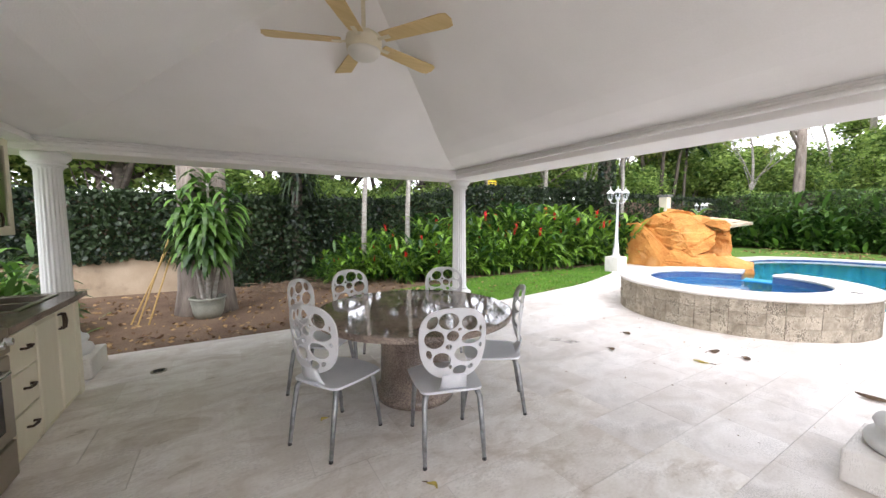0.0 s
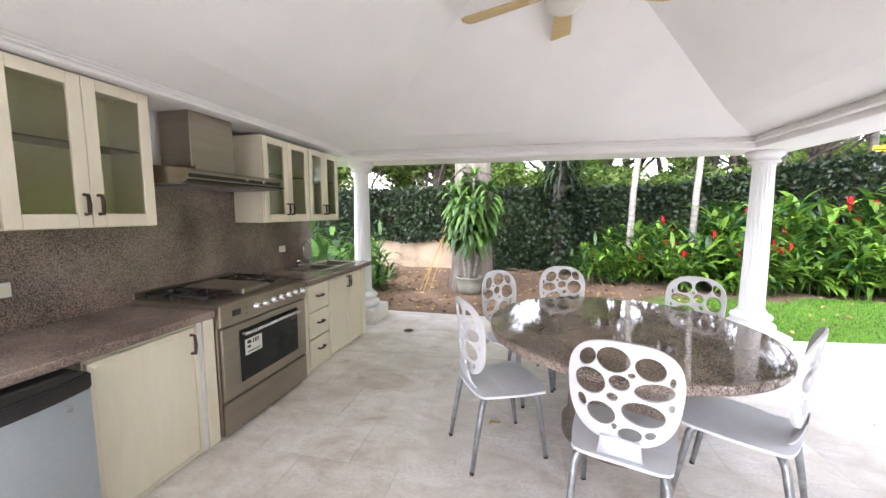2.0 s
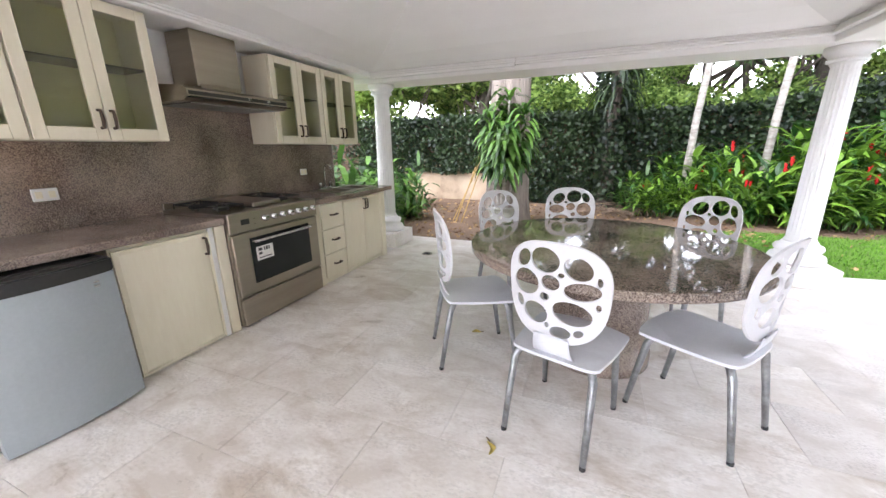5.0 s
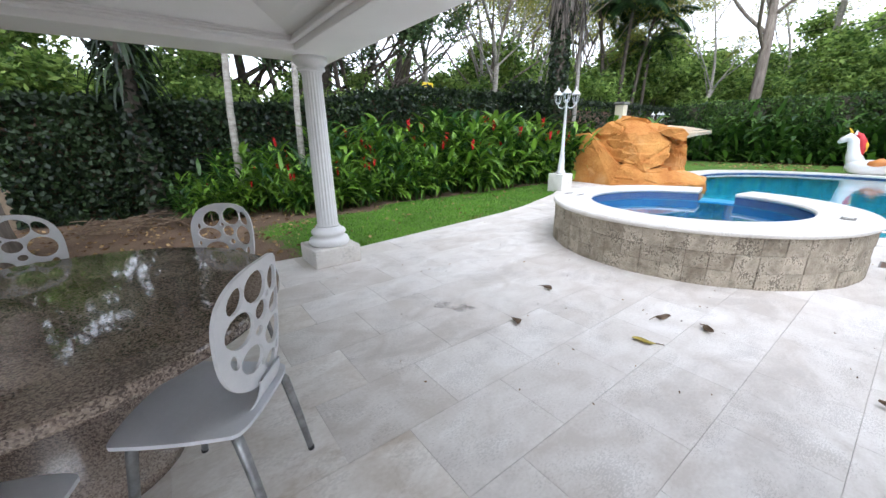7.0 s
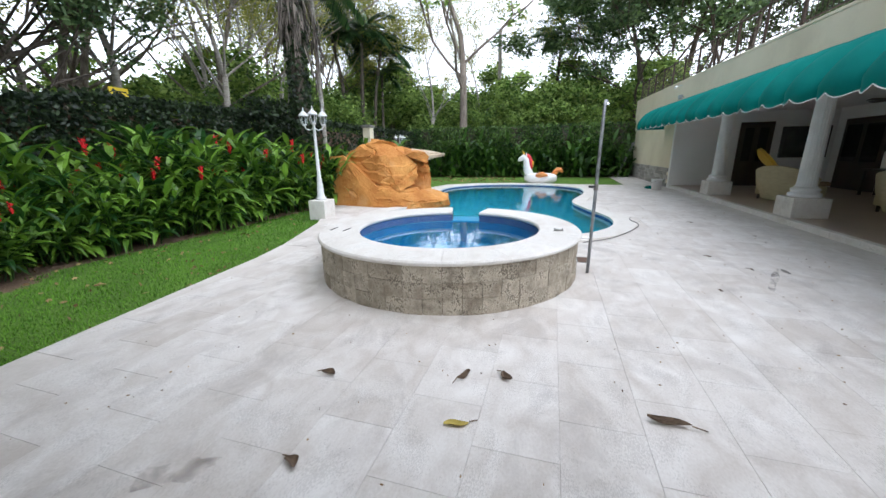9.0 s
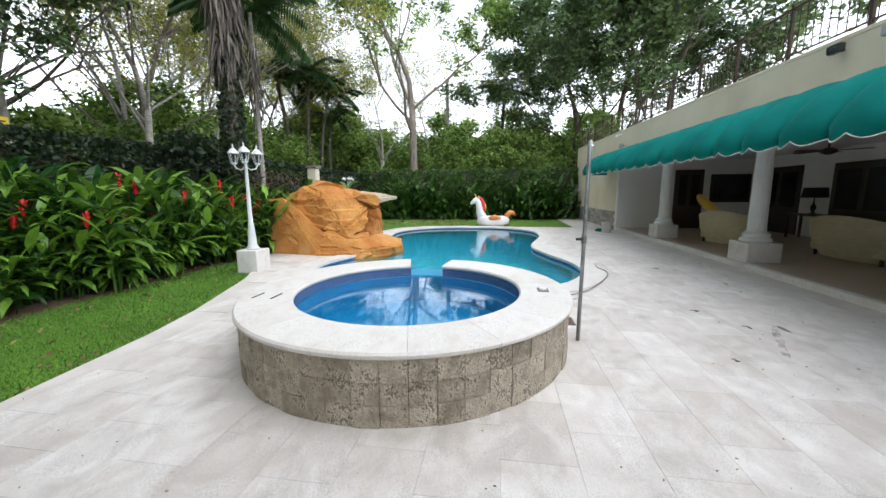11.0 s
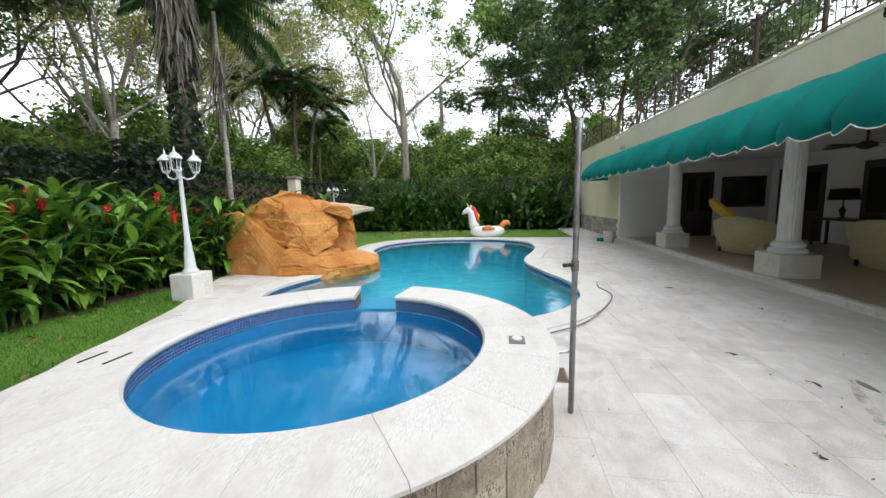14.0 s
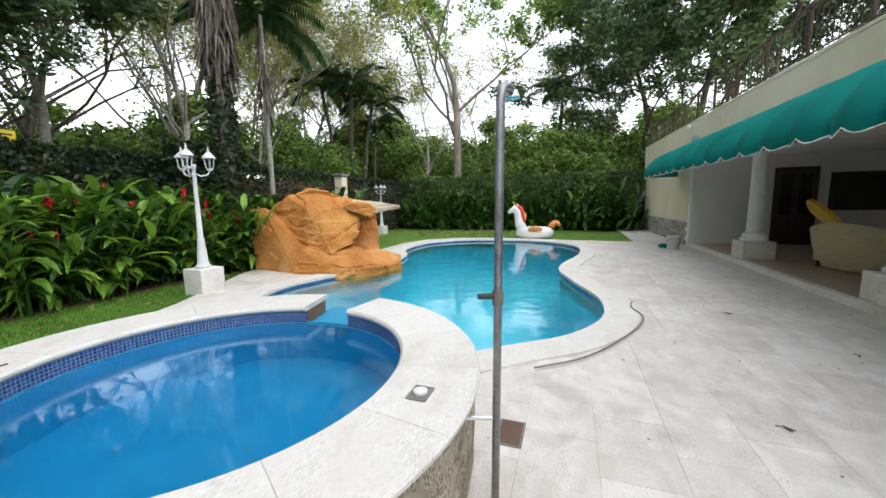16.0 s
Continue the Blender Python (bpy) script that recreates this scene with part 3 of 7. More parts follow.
GAP0, GAP1 = radians(-9), radians(13)
spa = thing("spa_tub", "round raised spa clad in rough grey-brown coral stone", "spa", (*SPA, 0))
wall_bm = bmesh.new()
ring(wall_bm, SPA_IN + 0.01, SPA_OUT - 0.06, -1.25, SPA_TOP - 0.05, GAP1, GAP0 + 2 * math.pi, 90)
ring(wall_bm, SPA_IN + 0.01, SPA_OUT - 0.06, -1.25, SPA_TOP - 0.19, GAP0, GAP1, 8)
core = part("wall_core", wall_bm, M_BROWNWALL, spa)
lining = bmesh.new()
ring(lining, SPA_IN - 0.005, SPA_IN + 0.01, -0.005, SPA_TOP - 0.15, 0, 2 * math.pi - 0.0001, 90)
bmesh.ops.create_circle(lining, cap_ends=True, segments=64, radius=SPA_IN + 0.01, matrix=Matrix.Translation((*SPA, 0.004)))
part("lining", lining, M_SPA, spa, "deep blue tiled spa lining")
band = bmesh.new()
uvl = band.loops.layers.uv.new("UVMap")
for k in range(90):
    a, b = GAP1 + (2 * math.pi + GAP0 - GAP1) * k / 90, GAP1 + (2 * math.pi + GAP0 - GAP1) * (k + 1) / 90
    r = SPA_IN - 0.008
    q = [band.verts.new((SPA[0] + r * math.cos(t), SPA[1] + r * math.sin(t), z)) for t, z in ((a, SPA_TOP - 0.16), (b, SPA_TOP - 0.16), (b, SPA_TOP - 0.045), (a, SPA_TOP - 0.045))]
    f = band.faces.new(q)
    for loop, uv in zip(f.loops, ((a * r, 0), (b * r, 0), (b * r, 0.115), (a * r, 0.115))):
        loop[uvl].uv = uv
part("mosaic_band", band, M_MOSAIC, spa, "blue mosaic tile band")
part("spillway", ring(bmesh.new(), SPA_IN - 0.02, SPA_OUT + 0.12, SPA_TOP - 0.20, SPA_TOP - 0.185, GAP0, GAP1, 8), M_SPA, spa, "blue tiled spillway")
stones = 15
span = (2 * math.pi + GAP0 - GAP1) / stones
for k in range(stones):
    a0 = GAP1 + span * k
    part("coping_stone", ring(bmesh.new(), SPA_IN - 0.03, SPA_OUT, SPA_TOP - 0.05, SPA_TOP, a0 + 0.0008, a0 + span - 0.0008, 8, round_edge=0.016), M_COPING, spa)
rng = random.Random(5)
cols = 54
for row in range(3):
    for k in range(cols):
        a0 = 2 * math.pi * k / cols
        d = rng.uniform(-0.006, 0.006)
        if row == 2 and (a0 + 0.13 > 2 * math.pi + GAP0 or a0 < GAP1):
            continue
        z0 = 0.163 * row - 0.006
        part("stone_tile", ring(bmesh.new(), SPA_OUT - 0.062, SPA_OUT - 0.035 + d, z0 + 0.002, min(z0 + 0.161, SPA_TOP - 0.052), a0 + 0.0016, a0 + 2 * math.pi / cols - 0.0016, 2), M_CORAL, spa)
spa_water = prism(ellipse(*SPA, SPA_IN - 0.006, SPA_IN - 0.006, 96), SPA_TOP - 0.19, SPA_TOP - 0.165)
spa_water = part("spa_water", spa_water, M_SPAWATER)
spa_water.visible_shadow = False
tagged(spa_water, "still deep blue water in the round spa", "water", kind="structure")
for a, r in ((111, 1.50), (114, 1.32)):
    t = radians(a)
    x, y = SPA[0] + r * math.cos(t), SPA[1] + r * math.sin(t)
    tagged(part("skimmer_slot", box(x - 0.09, y - 0.008, SPA_TOP + 0.001, x + 0.09, y + 0.008, SPA_TOP + 0.006), M_IRON), "dark narrow slot strip on the spa coping", "slot", "slots on the spa coping")
drain = thing("drain_cover", "square grey drain cover set in the spa coping", "drain cover", (7.87, 1.385, SPA_TOP))
part("plate", box(7.80, 1.33, SPA_TOP + 0.001, 7.94, 1.44, SPA_TOP + 0.008, 0.003), M_HOSE, drain)
part("cap", lathe([(0.036, 0), (0.036, 0.014), (0.028, 0.018)], (7.87, 1.385, SPA_TOP + 0.006), 20), M_PLASTIC, drain, "round white cap")
pit = thing("drain_pit", "square dark drain pit in the paving beside the spa", "drain", (8.48, 1.02, 0))
# Thin dark plate on the paving stands in for the pit's shaded depth.
part("pit_plate", box(8.36, 0.95, 0.0006, 8.60, 1.09, 0.003), M_BROWNWALL, pit, "flat dark plate for the shaded inside of the pit")
for x0, y0, x1, y1 in ((8.345, 0.935, 8.615, 0.95), (8.345, 1.09, 8.615, 1.105), (8.345, 0.95, 8.36, 1.09), (8.60, 0.95, 8.615, 1.09)):
    part("frame", box(x0, y0, 0.0006, x1, y1, 0.006), M_HOSE, pit)

# ---- pool coping stones ----
coping = thing("pool_coping", "pale travertine coping round the free-form pool", "coping", (11, 5.9, 0), kind="structure")
outline = [Vector(p) for p in POOL]
n_out = len(outline)


def outward(k):
    d = outline[(k + 1) % n_out] - outline[k - 1]
    o = Vector((d.y, -d.x)).normalized()
    p = outline[k] + o * 0.05
    return -o if inside(p.x, p.y, POOL) else o


outs = [outline[k] + outward(k) * 0.38 for k in range(n_out)]
ins = [outline[k] - outward(k) * 0.03 for k in range(n_out)]
for k in range(n_out):
    a, b = k, (k + 1) % n_out
    c = (outline[a] + outline[b]) / 2
    if (c - Vector(SPA)).length < SPA_OUT + 0.1:
        continue
    g = 0.003
    pa = [ins[a].lerp(ins[b], g), outs[a].lerp(outs[b], g), outs[b].lerp(outs[a], g), ins[b].lerp(ins[a], g)]
    part("coping_stone", prism([tuple(p) for p in pa], -0.03, 0.022), M_COPING, coping)

# ---- pavilion: columns, beams, ceiling ----


def column(name, x, y, z, top, label, group, plinth=0.52, plinth_h=0.20, r=0.122, smooth=True):
    c = thing(name, label, "column", (x, y, z), group)
    h = plinth / 2
    part("plinth", box(x - h, y - h, z, x + h, y + h, z + plinth_h, 0.012, seg=2), M_COPING, c, "travertine plinth block")
    p = plinth_h
    part("base", lathe([(r + 0.085, p), (r + 0.098, p + 0.02), (r + 0.10, p + 0.045), (r + 0.09, p + 0.075), (r + 0.06, p + 0.085), (r + 0.05, p + 0.11), (r + 0.062, p + 0.125), (r + 0.07, p + 0.145), (r + 0.06, p + 0.17), (r + 0.03, p + 0.18), (r + 0.012, p + 0.21)], (x, y, z), 40), M_COLUMN, c, "", smooth)
    s0, s1 = p + 0.21, top - z - 0.13
    prof = [(r + 0.008, s0), (r, s0 + 0.02)] + [(r - 0.018 * k / 6, s0 + 0.03 + (s1 - s0 - 0.06) * k / 6) for k in range(7)] + [(r - 0.015, s1 - 0.01), (r - 0.008, s1)]
    part("shaft", lathe(prof, (x, y, z), 100, flute=20, flute_depth=0.016, flute_range=(s0 + 0.025, s1 - 0.02)), M_COLUMN, c, "fluted shaft", smooth)
    part("capital", lathe([(r - 0.01, s1), (r + 0.015, s1 + 0.01), (r + 0.015, s1 + 0.03), (r, s1 + 0.04), (r + 0.035, s1 + 0.075), (r + 0.045, s1 + 0.09), (r + 0.045, s1 + 0.13)], (x, y, z), 40), M_COLUMN, c, "", smooth)
    return c


PX0, PX1, PY0, PY1 = -0.6, 3.95, 0.42, 5.02
BEAM = 2.13
for x, y in ((PX0 - 0.08, PY1 - 0.04), (PX1, PY1), (PX1, PY0), (PX1, -1.3), (PX0, -1.3)):
    column("column", x, y, 0, BEAM, "white fluted round column on a square travertine plinth", "columns of the pavilion")
pav = thing("beams", "white plastered ring beam of the pavilion", "beam", (PX1, PY1, BEAM), kind="structure")
IX0, IX1, IY0, IY1 = -0.72, 3.74, -1.08, 4.80
part("beam", box(-1.25, IY1, BEAM, 4.22, 5.28, 2.75, 0.006), M_PLASTER, pav)
part("beam", box(IX1, IY0, BEAM, 4.22, IY1 - 0.003, 2.75, 0.006), M_PLASTER, pav)
part("beam", box(-1.25, -1.55, BEAM, 4.22, IY0 - 0.003, 2.75, 0.006), M_PLASTER, pav)
part("beam", box(-1.25, IY0, 2.19, IX0, IY1 - 0.003, 2.75, 0.006), M_PLASTER, pav)
for k, (o, z) in enumerate(((0.055, 2.182), (0.04, 2.207), (0.025, 2.232))):
    d = 0.022
    lo = 0.012
    part("cornice", box(IX0 + 0.001, IY1 - o, z - (lo if k == 0 else 0), 1.12, IY1 - 0.002, z + d, 0.006), M_PLASTER, pav)
    part("cornice", box(1.122, IY1 - o, z, IX1 - 0.001, IY1 - 0.002, z + d, 0.006), M_PLASTER, pav)
    part("cornice", box(IX1 - o, IY0 + 0.06, z, IX1 - 0.002, IY1 - 0.06, z + d, 0.006), M_PLASTER, pav)
    part("cornice", box(IX0 + 0.002, IY0 + 0.06, z, IX0 + o, IY1 - 0.06, z + d, 0.006), M_PLASTER, pav)
    part("cornice", box(IX0 + 0.001, IY0 + 0.002, z, IX1 - 0.001, IY0 + o, z + d, 0.006), M_PLASTER, pav)

ceil = bmesh.new()
APEX = (1.62, 2.80)
levels = [(0.0, 2.30), (0.03, 2.31), (0.08, 2.335), (0.16, 2.39), (0.25, 2.475), (0.35, 2.59), (0.5, 2.78), (0.75, 3.08), (0.95, 3.30), (1.0, 3.32)]
rings = []
for f, z in levels:
    z -= 0.052 * (1 - f)
    f = min(f, 0.985)
    x0, x1 = IX0 + (APEX[0] - IX0) * f, IX1 + (APEX[0] - IX1) * f
    y0, y1 = IY0 + (0.95 - IY0) * f, IY1 + (APEX[1] - IY1) * f
    rings.append([ceil.verts.new(p) for p in ((x0, y0, z), (x1, y0, z), (x1, y1, z), (x0, y1, z))])
for a, b in zip(rings, rings[1:]):
    for k in range(4):
        ceil.faces.new((a[k - 1], a[k], b[k], b[k - 1]))
ceil.faces.new(rings[-1])
ceiling = part("ceiling", ceil, M_PLASTER)
tagged(ceiling, "white plastered hipped ceiling of the pavilion", "ceiling", kind="structure")
roof = bmesh.new()
rv = [roof.verts.new(p) for p in ((-1.45, -1.75, 2.76), (4.45, -1.75, 2.76), (4.45, 5.5, 2.76), (-1.45, 5.5, 2.76))]
tip = roof.verts.new((APEX[0], APEX[1], 3.75))
for k in range(4):
    roof.faces.new((rv[k - 1], rv[k], tip))
roof.faces.new(rv)
for f in [f for f in roof.faces if len(f.verts) == 4]:
    roof.faces.remove(f)
tagged(part("roof", roof, M_WALLDIRTY), "hipped pavilion roof of terracotta tone", "roof", kind="structure")

WX = -1.07
kw = part("wall_1", box(WX - 0.16, -1.5, -0.3, WX - 0.02, 4.39, 2.188), M_PLASTER)
tagged(kw, "white plastered kitchen back wall", "wall", kind="structure")
splash = part("backsplash", box(WX - 0.018, 0.0, 0.86, WX, 4.37, 1.75, 0.002), M_GRANITE)
tagged(splash, "speckled brown granite backsplash", "backsplash", kind="structure")

# ---- ceiling fan ----
FX, FY = 1.70, 2.96
fan = thing("ceiling_fan", "cream ceiling fan with five pale wooden blades and opal light", "ceiling fan", (FX, FY, 3.31))
part("canopy", lathe([(0.07, 3.22), (0.06, 3.25), (0.03, 3.31)], (FX, FY, 0), 24), M_FAN, fan, "", True)
part("downrod", tube([(FX, FY, 2.93), (FX, FY, 3.24)], 0.016, 12), M_FAN, fan)
part("motor", lathe([(0.03, 2.95), (0.09, 2.94), (0.13, 2.91), (0.14, 2.87), (0.13, 2.845), (0.135, 2.84), (0.13, 2.81), (0.10, 2.80)], (FX, FY, 0), 32), M_FAN, fan, "", True)
part("light_bowl", lathe([(0.125, 2.81), (0.12, 2.785), (0.09, 2.755), (0.045, 2.742), (0.01, 2.74)], (FX, FY, 0), 32), M_OPAL, fan, "opal glass bowl", True)
for k in range(5):
    m = Matrix.Translation((FX, FY, 2.875)) @ Matrix.Rotation(radians(160 + 72 * k), 4, "Z")
    bl = prism([(0.17, -0.055), (0.68, -0.075), (0.725, -0.06), (0.74, 0), (0.725, 0.06), (0.68, 0.075), (0.17, 0.055)], -0.004, 0.004)
    bmesh.ops.transform(bl, verts=bl.verts, matrix=m @ Matrix.Rotation(radians(-9), 4, "X"))
    blade = part("blade", bl, M_FAN_WOOD, fan)
    ir = box(0.10, -0.018, -0.012, 0.24, 0.018, -0.004, 0.003)
    bmesh.ops.transform(ir, verts=ir.verts, matrix=m @ Matrix.Rotation(radians(-9), 4, "X"))
    part("bracket", ir, M_FAN, blade)

# ---- kitchen: units along the wall ----
CT, CF = 0.87, -0.40


def handle(parent, x, y, z, vertical=True, size=0.055):
    a = size
    ends = ((x, y, z - a), (x, y, z + a)) if vertical else ((x, y - a, z), (x, y + a, z))
    p = [Vector(ends[0]), Vector(ends[0]) + Vector((0.028, 0, 0)), (Vector(ends[0]) + Vector(ends[1])) / 2 + Vector((0.034, 0, 0)), Vector(ends[1]) + Vector((0.028, 0, 0)), Vector(ends[1])]
    part("handle", tube(p, [0.009, 0.008, 0.01, 0.008, 0.009], 8), M_BRONZE, parent, "dark bronze pull")


def panel_door(parent, x, y0, y1, z0, z1, hy=None, hz=None, name="door"):
    """A solid framed door with a raised field."""
    bm = box(x, y0, z0, x + 0.02, y1, z1)
    face = max(bm.faces, key=lambda f: f.calc_center_median().x)
    bmesh.ops.inset_region(bm, faces=[face], thickness=0.055, depth=0)
    bmesh.ops.inset_region(bm, faces=[face], thickness=0.012, depth=-0.011)
    bmesh.ops.inset_region(bm, faces=[face], thickness=0.03, depth=0.010)
    d = part(name, bm, M_CREAM, parent)
    if hy is not None:
        handle(d, x + 0.028, hy, hz)
    return d


def glass_door(parent, x, y0, y1, z0, z1, hy):
    w = 0.062
    bm = box(x, y0, z0, x + 0.022, y0 + w, z1, 0.003)
    box(x, y1 - w, z0, x + 0.022, y1, z1, 0.003, bm)
    box(x, y0 + w, z0, x + 0.022, y1 - w, z0 + w + 0.01, 0.003, bm)
    box(x, y0 + w, z1 - w, x + 0.022, y1 - w, z1, 0.003, bm)
    d = part("door", bm, M_CREAM, parent)
    g = part("glass", box(x + 0.008, y0 + w - 0.005, z0 + w, x + 0.012, y1 - w + 0.005, z1 - w + 0.005), M_CAB_GLASS, d, "greenish smoked glass")
    g.visible_shadow = False
    handle(d, x + 0.022, hy, z0 + 0.12, size=0.05)


def upper(y0, y1, z0, z1, label):
    c = thing("wall_cabinet", label, "wall cabinet", (WX, y0, z0), "glazed wall cabinets")
    xb, xf = WX + 0.002, -0.772
    bm = box(xb, y0, z0, xf, y0 + 0.02, z1)
    box(xb, y1 - 0.02, z0, xf, y1, z1, 0, bm)
    box(xb, y0 + 0.02, z0, xf, y1 - 0.02, z0 + 0.02, 0, bm)
    box(xb, y0 + 0.02, z1 - 0.02, xf, y1 - 0.02, z1, 0, bm)
    part("body", bm, M_CREAM, c)
    part("back", box(xb, y0 + 0.021, z0 + 0.021, xb + 0.01, y1 - 0.021, z1 - 0.021), M_CREAM_IN, c)
    zs = z0 + 0.44
    part("shelf", box(xb + 0.011, y0 + 0.021, zs, xf - 0.03, y1 - 0.021, zs + 0.006), M_DARK_GLASS, c, "thin dark glass shelf")
    m = (y0 + y1) / 2
    glass_door(c, xf + 0.001, y0 + 0.003, m - 0.002, z0 + 0.003, z1 - 0.003, m - 0.032)
    glass_door(c, xf + 0.001, m + 0.002, y1 - 0.003, z0 + 0.003, z1 - 0.003, m + 0.032)


upper(0.87, 1.545, 1.395, 2.18, "cream wall cabinet with two glazed doors")
upper(1.553, 2.24, 1.395, 2.18, "cream wall cabinet with two glazed doors beside the hood")
upper(3.20, 3.875, 1.385, 2.15, "cream wall cabinet with two glazed doors beside the hood")
upper(3.882, 4.48, 1.385, 2.15, "cream wall cabinet with two glazed doors at the wall end")

XB = WX + 0.002
endp = part("end_panel", box(XB, 0.86, 0.0, CF - 0.01, 0.985, CT - 0.045, 0.004), M_CREAM)
tagged(endp, "cream end panel closing the kitchen counter", "panel")
fr = thing("mini_fridge", "grey under-counter refrigerator with black top edge", "refrigerator", (-0.7, 1.22, 0))
FF = CF + 0.10
part("body", box(XB + 0.03, 0.995, 0.015, FF - 0.05, 1.535, CT - 0.06, 0.008), M_BLACK, fr)
front = [(FF - 0.005 + 0.035 * (1 - ((k - 6) / 6) ** 2), 0.992 + 0.546 * k / 12) for k in range(13)]
part("door", prism([(FF - 0.048, 0.992)] + front + [(FF - 0.048, 1.538)], 0.012, CT - 0.137), M_FRIDGE, fr, "bowed grey door")
grip = prism([(FF - 0.048, 0.992)] + [(x + 0.016, y) for x, y in front] + [(FF - 0.048, 1.538)], CT - 0.134, CT - 0.062)
bmesh.ops.bevel(grip, geom=[e for e in grip.edges if e.calc_face_angle(0) > 1.0], offset=0.008, segments=2, affect="EDGES")
part("top_grip", grip, M_BLACK, fr, "black plastic grip strip")
for z in (0.175, 0.195):
    part("badge", box(FF + 0.008, 1.39, CT - z, FF + 0.016, 1.46, CT - z + 0.010), M_CHROME, fr, "small chrome bar")

cu = thing("base_cabinet", "cream base cabinet with one panelled door beside the cooker", "base cabinet", (-0.75, 1.85, 0))
part("body", box(XB, 1.585, 0.0, CF - 0.03, 2.265, CT - 0.047), M_CREAM, cu)
panel_door(cu, CF - 0.028, 1.592, 2.145, 0.012, CT - 0.07, 2.10, CT - 0.16)
part("filler", box(CF - 0.03, 2.15, 0.0, CF - 0.012, 2.185, CT - 0.05, 0.003), M_PLASTIC, cu, "white filler strip")
part("filler", box(CF - 0.03, 2.19, 0.0, CF - 0.004, 2.265, CT - 0.05, 0.003), M_CREAM, cu, "worn cream filler post")

dc = thing("drawer_cabinet", "cream base cabinet with three drawers beside the cooker", "base cabinet", (-0.75, 3.45, 0))
part("body", box(XB, 3.185, 0.0, CF - 0.03, 3.62, CT - 0.047), M_CREAM, dc)
part("filler", box(CF - 0.03, 3.185, 0.0, CF - 0.01, 3.27, CT - 0.05, 0.003), M_CREAM, dc)
for z0, z1 in ((0.06, 0.30), (0.31, 0.555), (0.565, CT - 0.06)):
    d = part("drawer", box(CF - 0.029, 3.277, z0, CF - 0.006, 3.615, z1, 0.005, seg=2), M_CREAM, dc)
    handle(d, CF - 0.006, 3.45, (z0 + z1) / 2 + 0.01, False, 0.045)
sc = thing("sink_cabinet", "cream sink base cabinet with two panelled doors", "base cabinet", (-0.75, 4.05, 0))
sb = box(XB, 3.624, 0.0, CF - 0.03, 4.455, 0.55)
box(XB, 4.40, 0.55, CF - 0.03, 4.455, CT - 0.047, 0, sb)
box(XB, 3.624, 0.55, CF - 0.03, 3.66, CT - 0.047, 0, sb)
part("body", sb, M_CREAM, sc)
panel_door(sc, CF - 0.029, 3.63, 4.005, 0.03, CT - 0.06, 3.985, CT - 0.14)
panel_door(sc, CF - 0.029, 4.01, 4.36, 0.03, CT - 0.06, 4.03, CT - 0.14)
part("filler", box(CF - 0.03, 4.365, 0.0, CF - 0.006, 4.455, CT - 0.05, 0.003), M_CREAM, sc)

ct = part("countertop", box(XB, 0.85, CT - 0.045, CF + 0.015, 2.262, CT, 0.006, seg=2), M_GRANITE)
tagged(ct, "brown speckled granite worktop with rough front edge", "countertop", "granite worktops")
SX0, SX1, SY0, SY1 = -0.93, -0.55, 3.78, 4.46
ctb = box(XB, 3.178, CT - 0.045, CF + 0.015, SY0, CT, 0.004)
box(XB, SY1, CT - 0.045, CF + 0.015, 4.62, CT, 0.004, ctb)
box(XB, SY0, CT - 0.045, SX0, SY1, CT - 0.0005, 0, ctb)
box(SX1, SY0, CT - 0.045, CF + 0.015, SY1, CT - 0.0005, 0, ctb)
ct2 = part("countertop", ctb, M_GRANITE)
tagged(ct2, "brown speckled granite worktop holding a steel sink", "countertop", "granite worktops")
sink = thing("sink", "double stainless steel sink set into the granite worktop", "sink", (-0.74, 4.12, CT))
rim = [(SX0 - 0.02, SY0 - 0.02), (SX1 + 0.02, SY0 - 0.02), (SX1 + 0.02, SY1 + 0.02), (SX0 - 0.02, SY1 + 0.02)]
h1 = [(SX0 + 0.02, SY0 + 0.02), (SX1 - 0.02, SY0 + 0.02), (SX1 - 0.02, 4.10), (SX0 + 0.02, 4.10)]
h2 = [(SX0 + 0.02, 4.14), (SX1 - 0.02, 4.14), (SX1 - 0.02, SY1 - 0.02), (SX0 + 0.02, SY1 - 0.02)]
part("rim", prism(rim, CT + 0.001, CT + 0.008, [h1, h2]), M_STEEL, sink)
for h in (h1, h2):
    bw = bmesh.new()
    t0 = [bw.verts.new((x, y, CT + 0.002)) for x, y in h]
    t1 = [bw.verts.new((x * 0.96 - 0.03, y, CT - 0.17)) for x, y in h]
    for k in range(4):
        bw.faces.new((t0[k - 1], t0[k], t1[k], t1[k - 1]))
    bw.faces.new(t1)
    part("bowl", bw, M_STEEL, sink)
fct = thing("faucet", "gooseneck chrome faucet with two side taps", "faucet", (-0.99, 4.08, CT))
part("spout", tube([(-0.99, 4.08, CT), (-0.99, 4.08, CT + 0.2), (-0.985, 4.08, CT + 0.25), (-0.95, 4.08, CT + 0.285), (-0.90, 4.08, CT + 0.27), (-0.885, 4.08, CT + 0.23)], 0.012, 12), M_CHROME, fct, "", True)
part("base", box(-1.02, 3.97, CT + 0.001, -0.965, 4.19, CT + 0.02, 0.006), M_CHROME, fct)
for y in (3.99, 4.17):
    part("tap", lathe([(0.02, 0.02), (0.018, 0.05), (0.026, 0.06), (0.024, 0.075), (0.01, 0.08)], (-0.99, y, CT), 16), M_CHROME, fct, "", True)
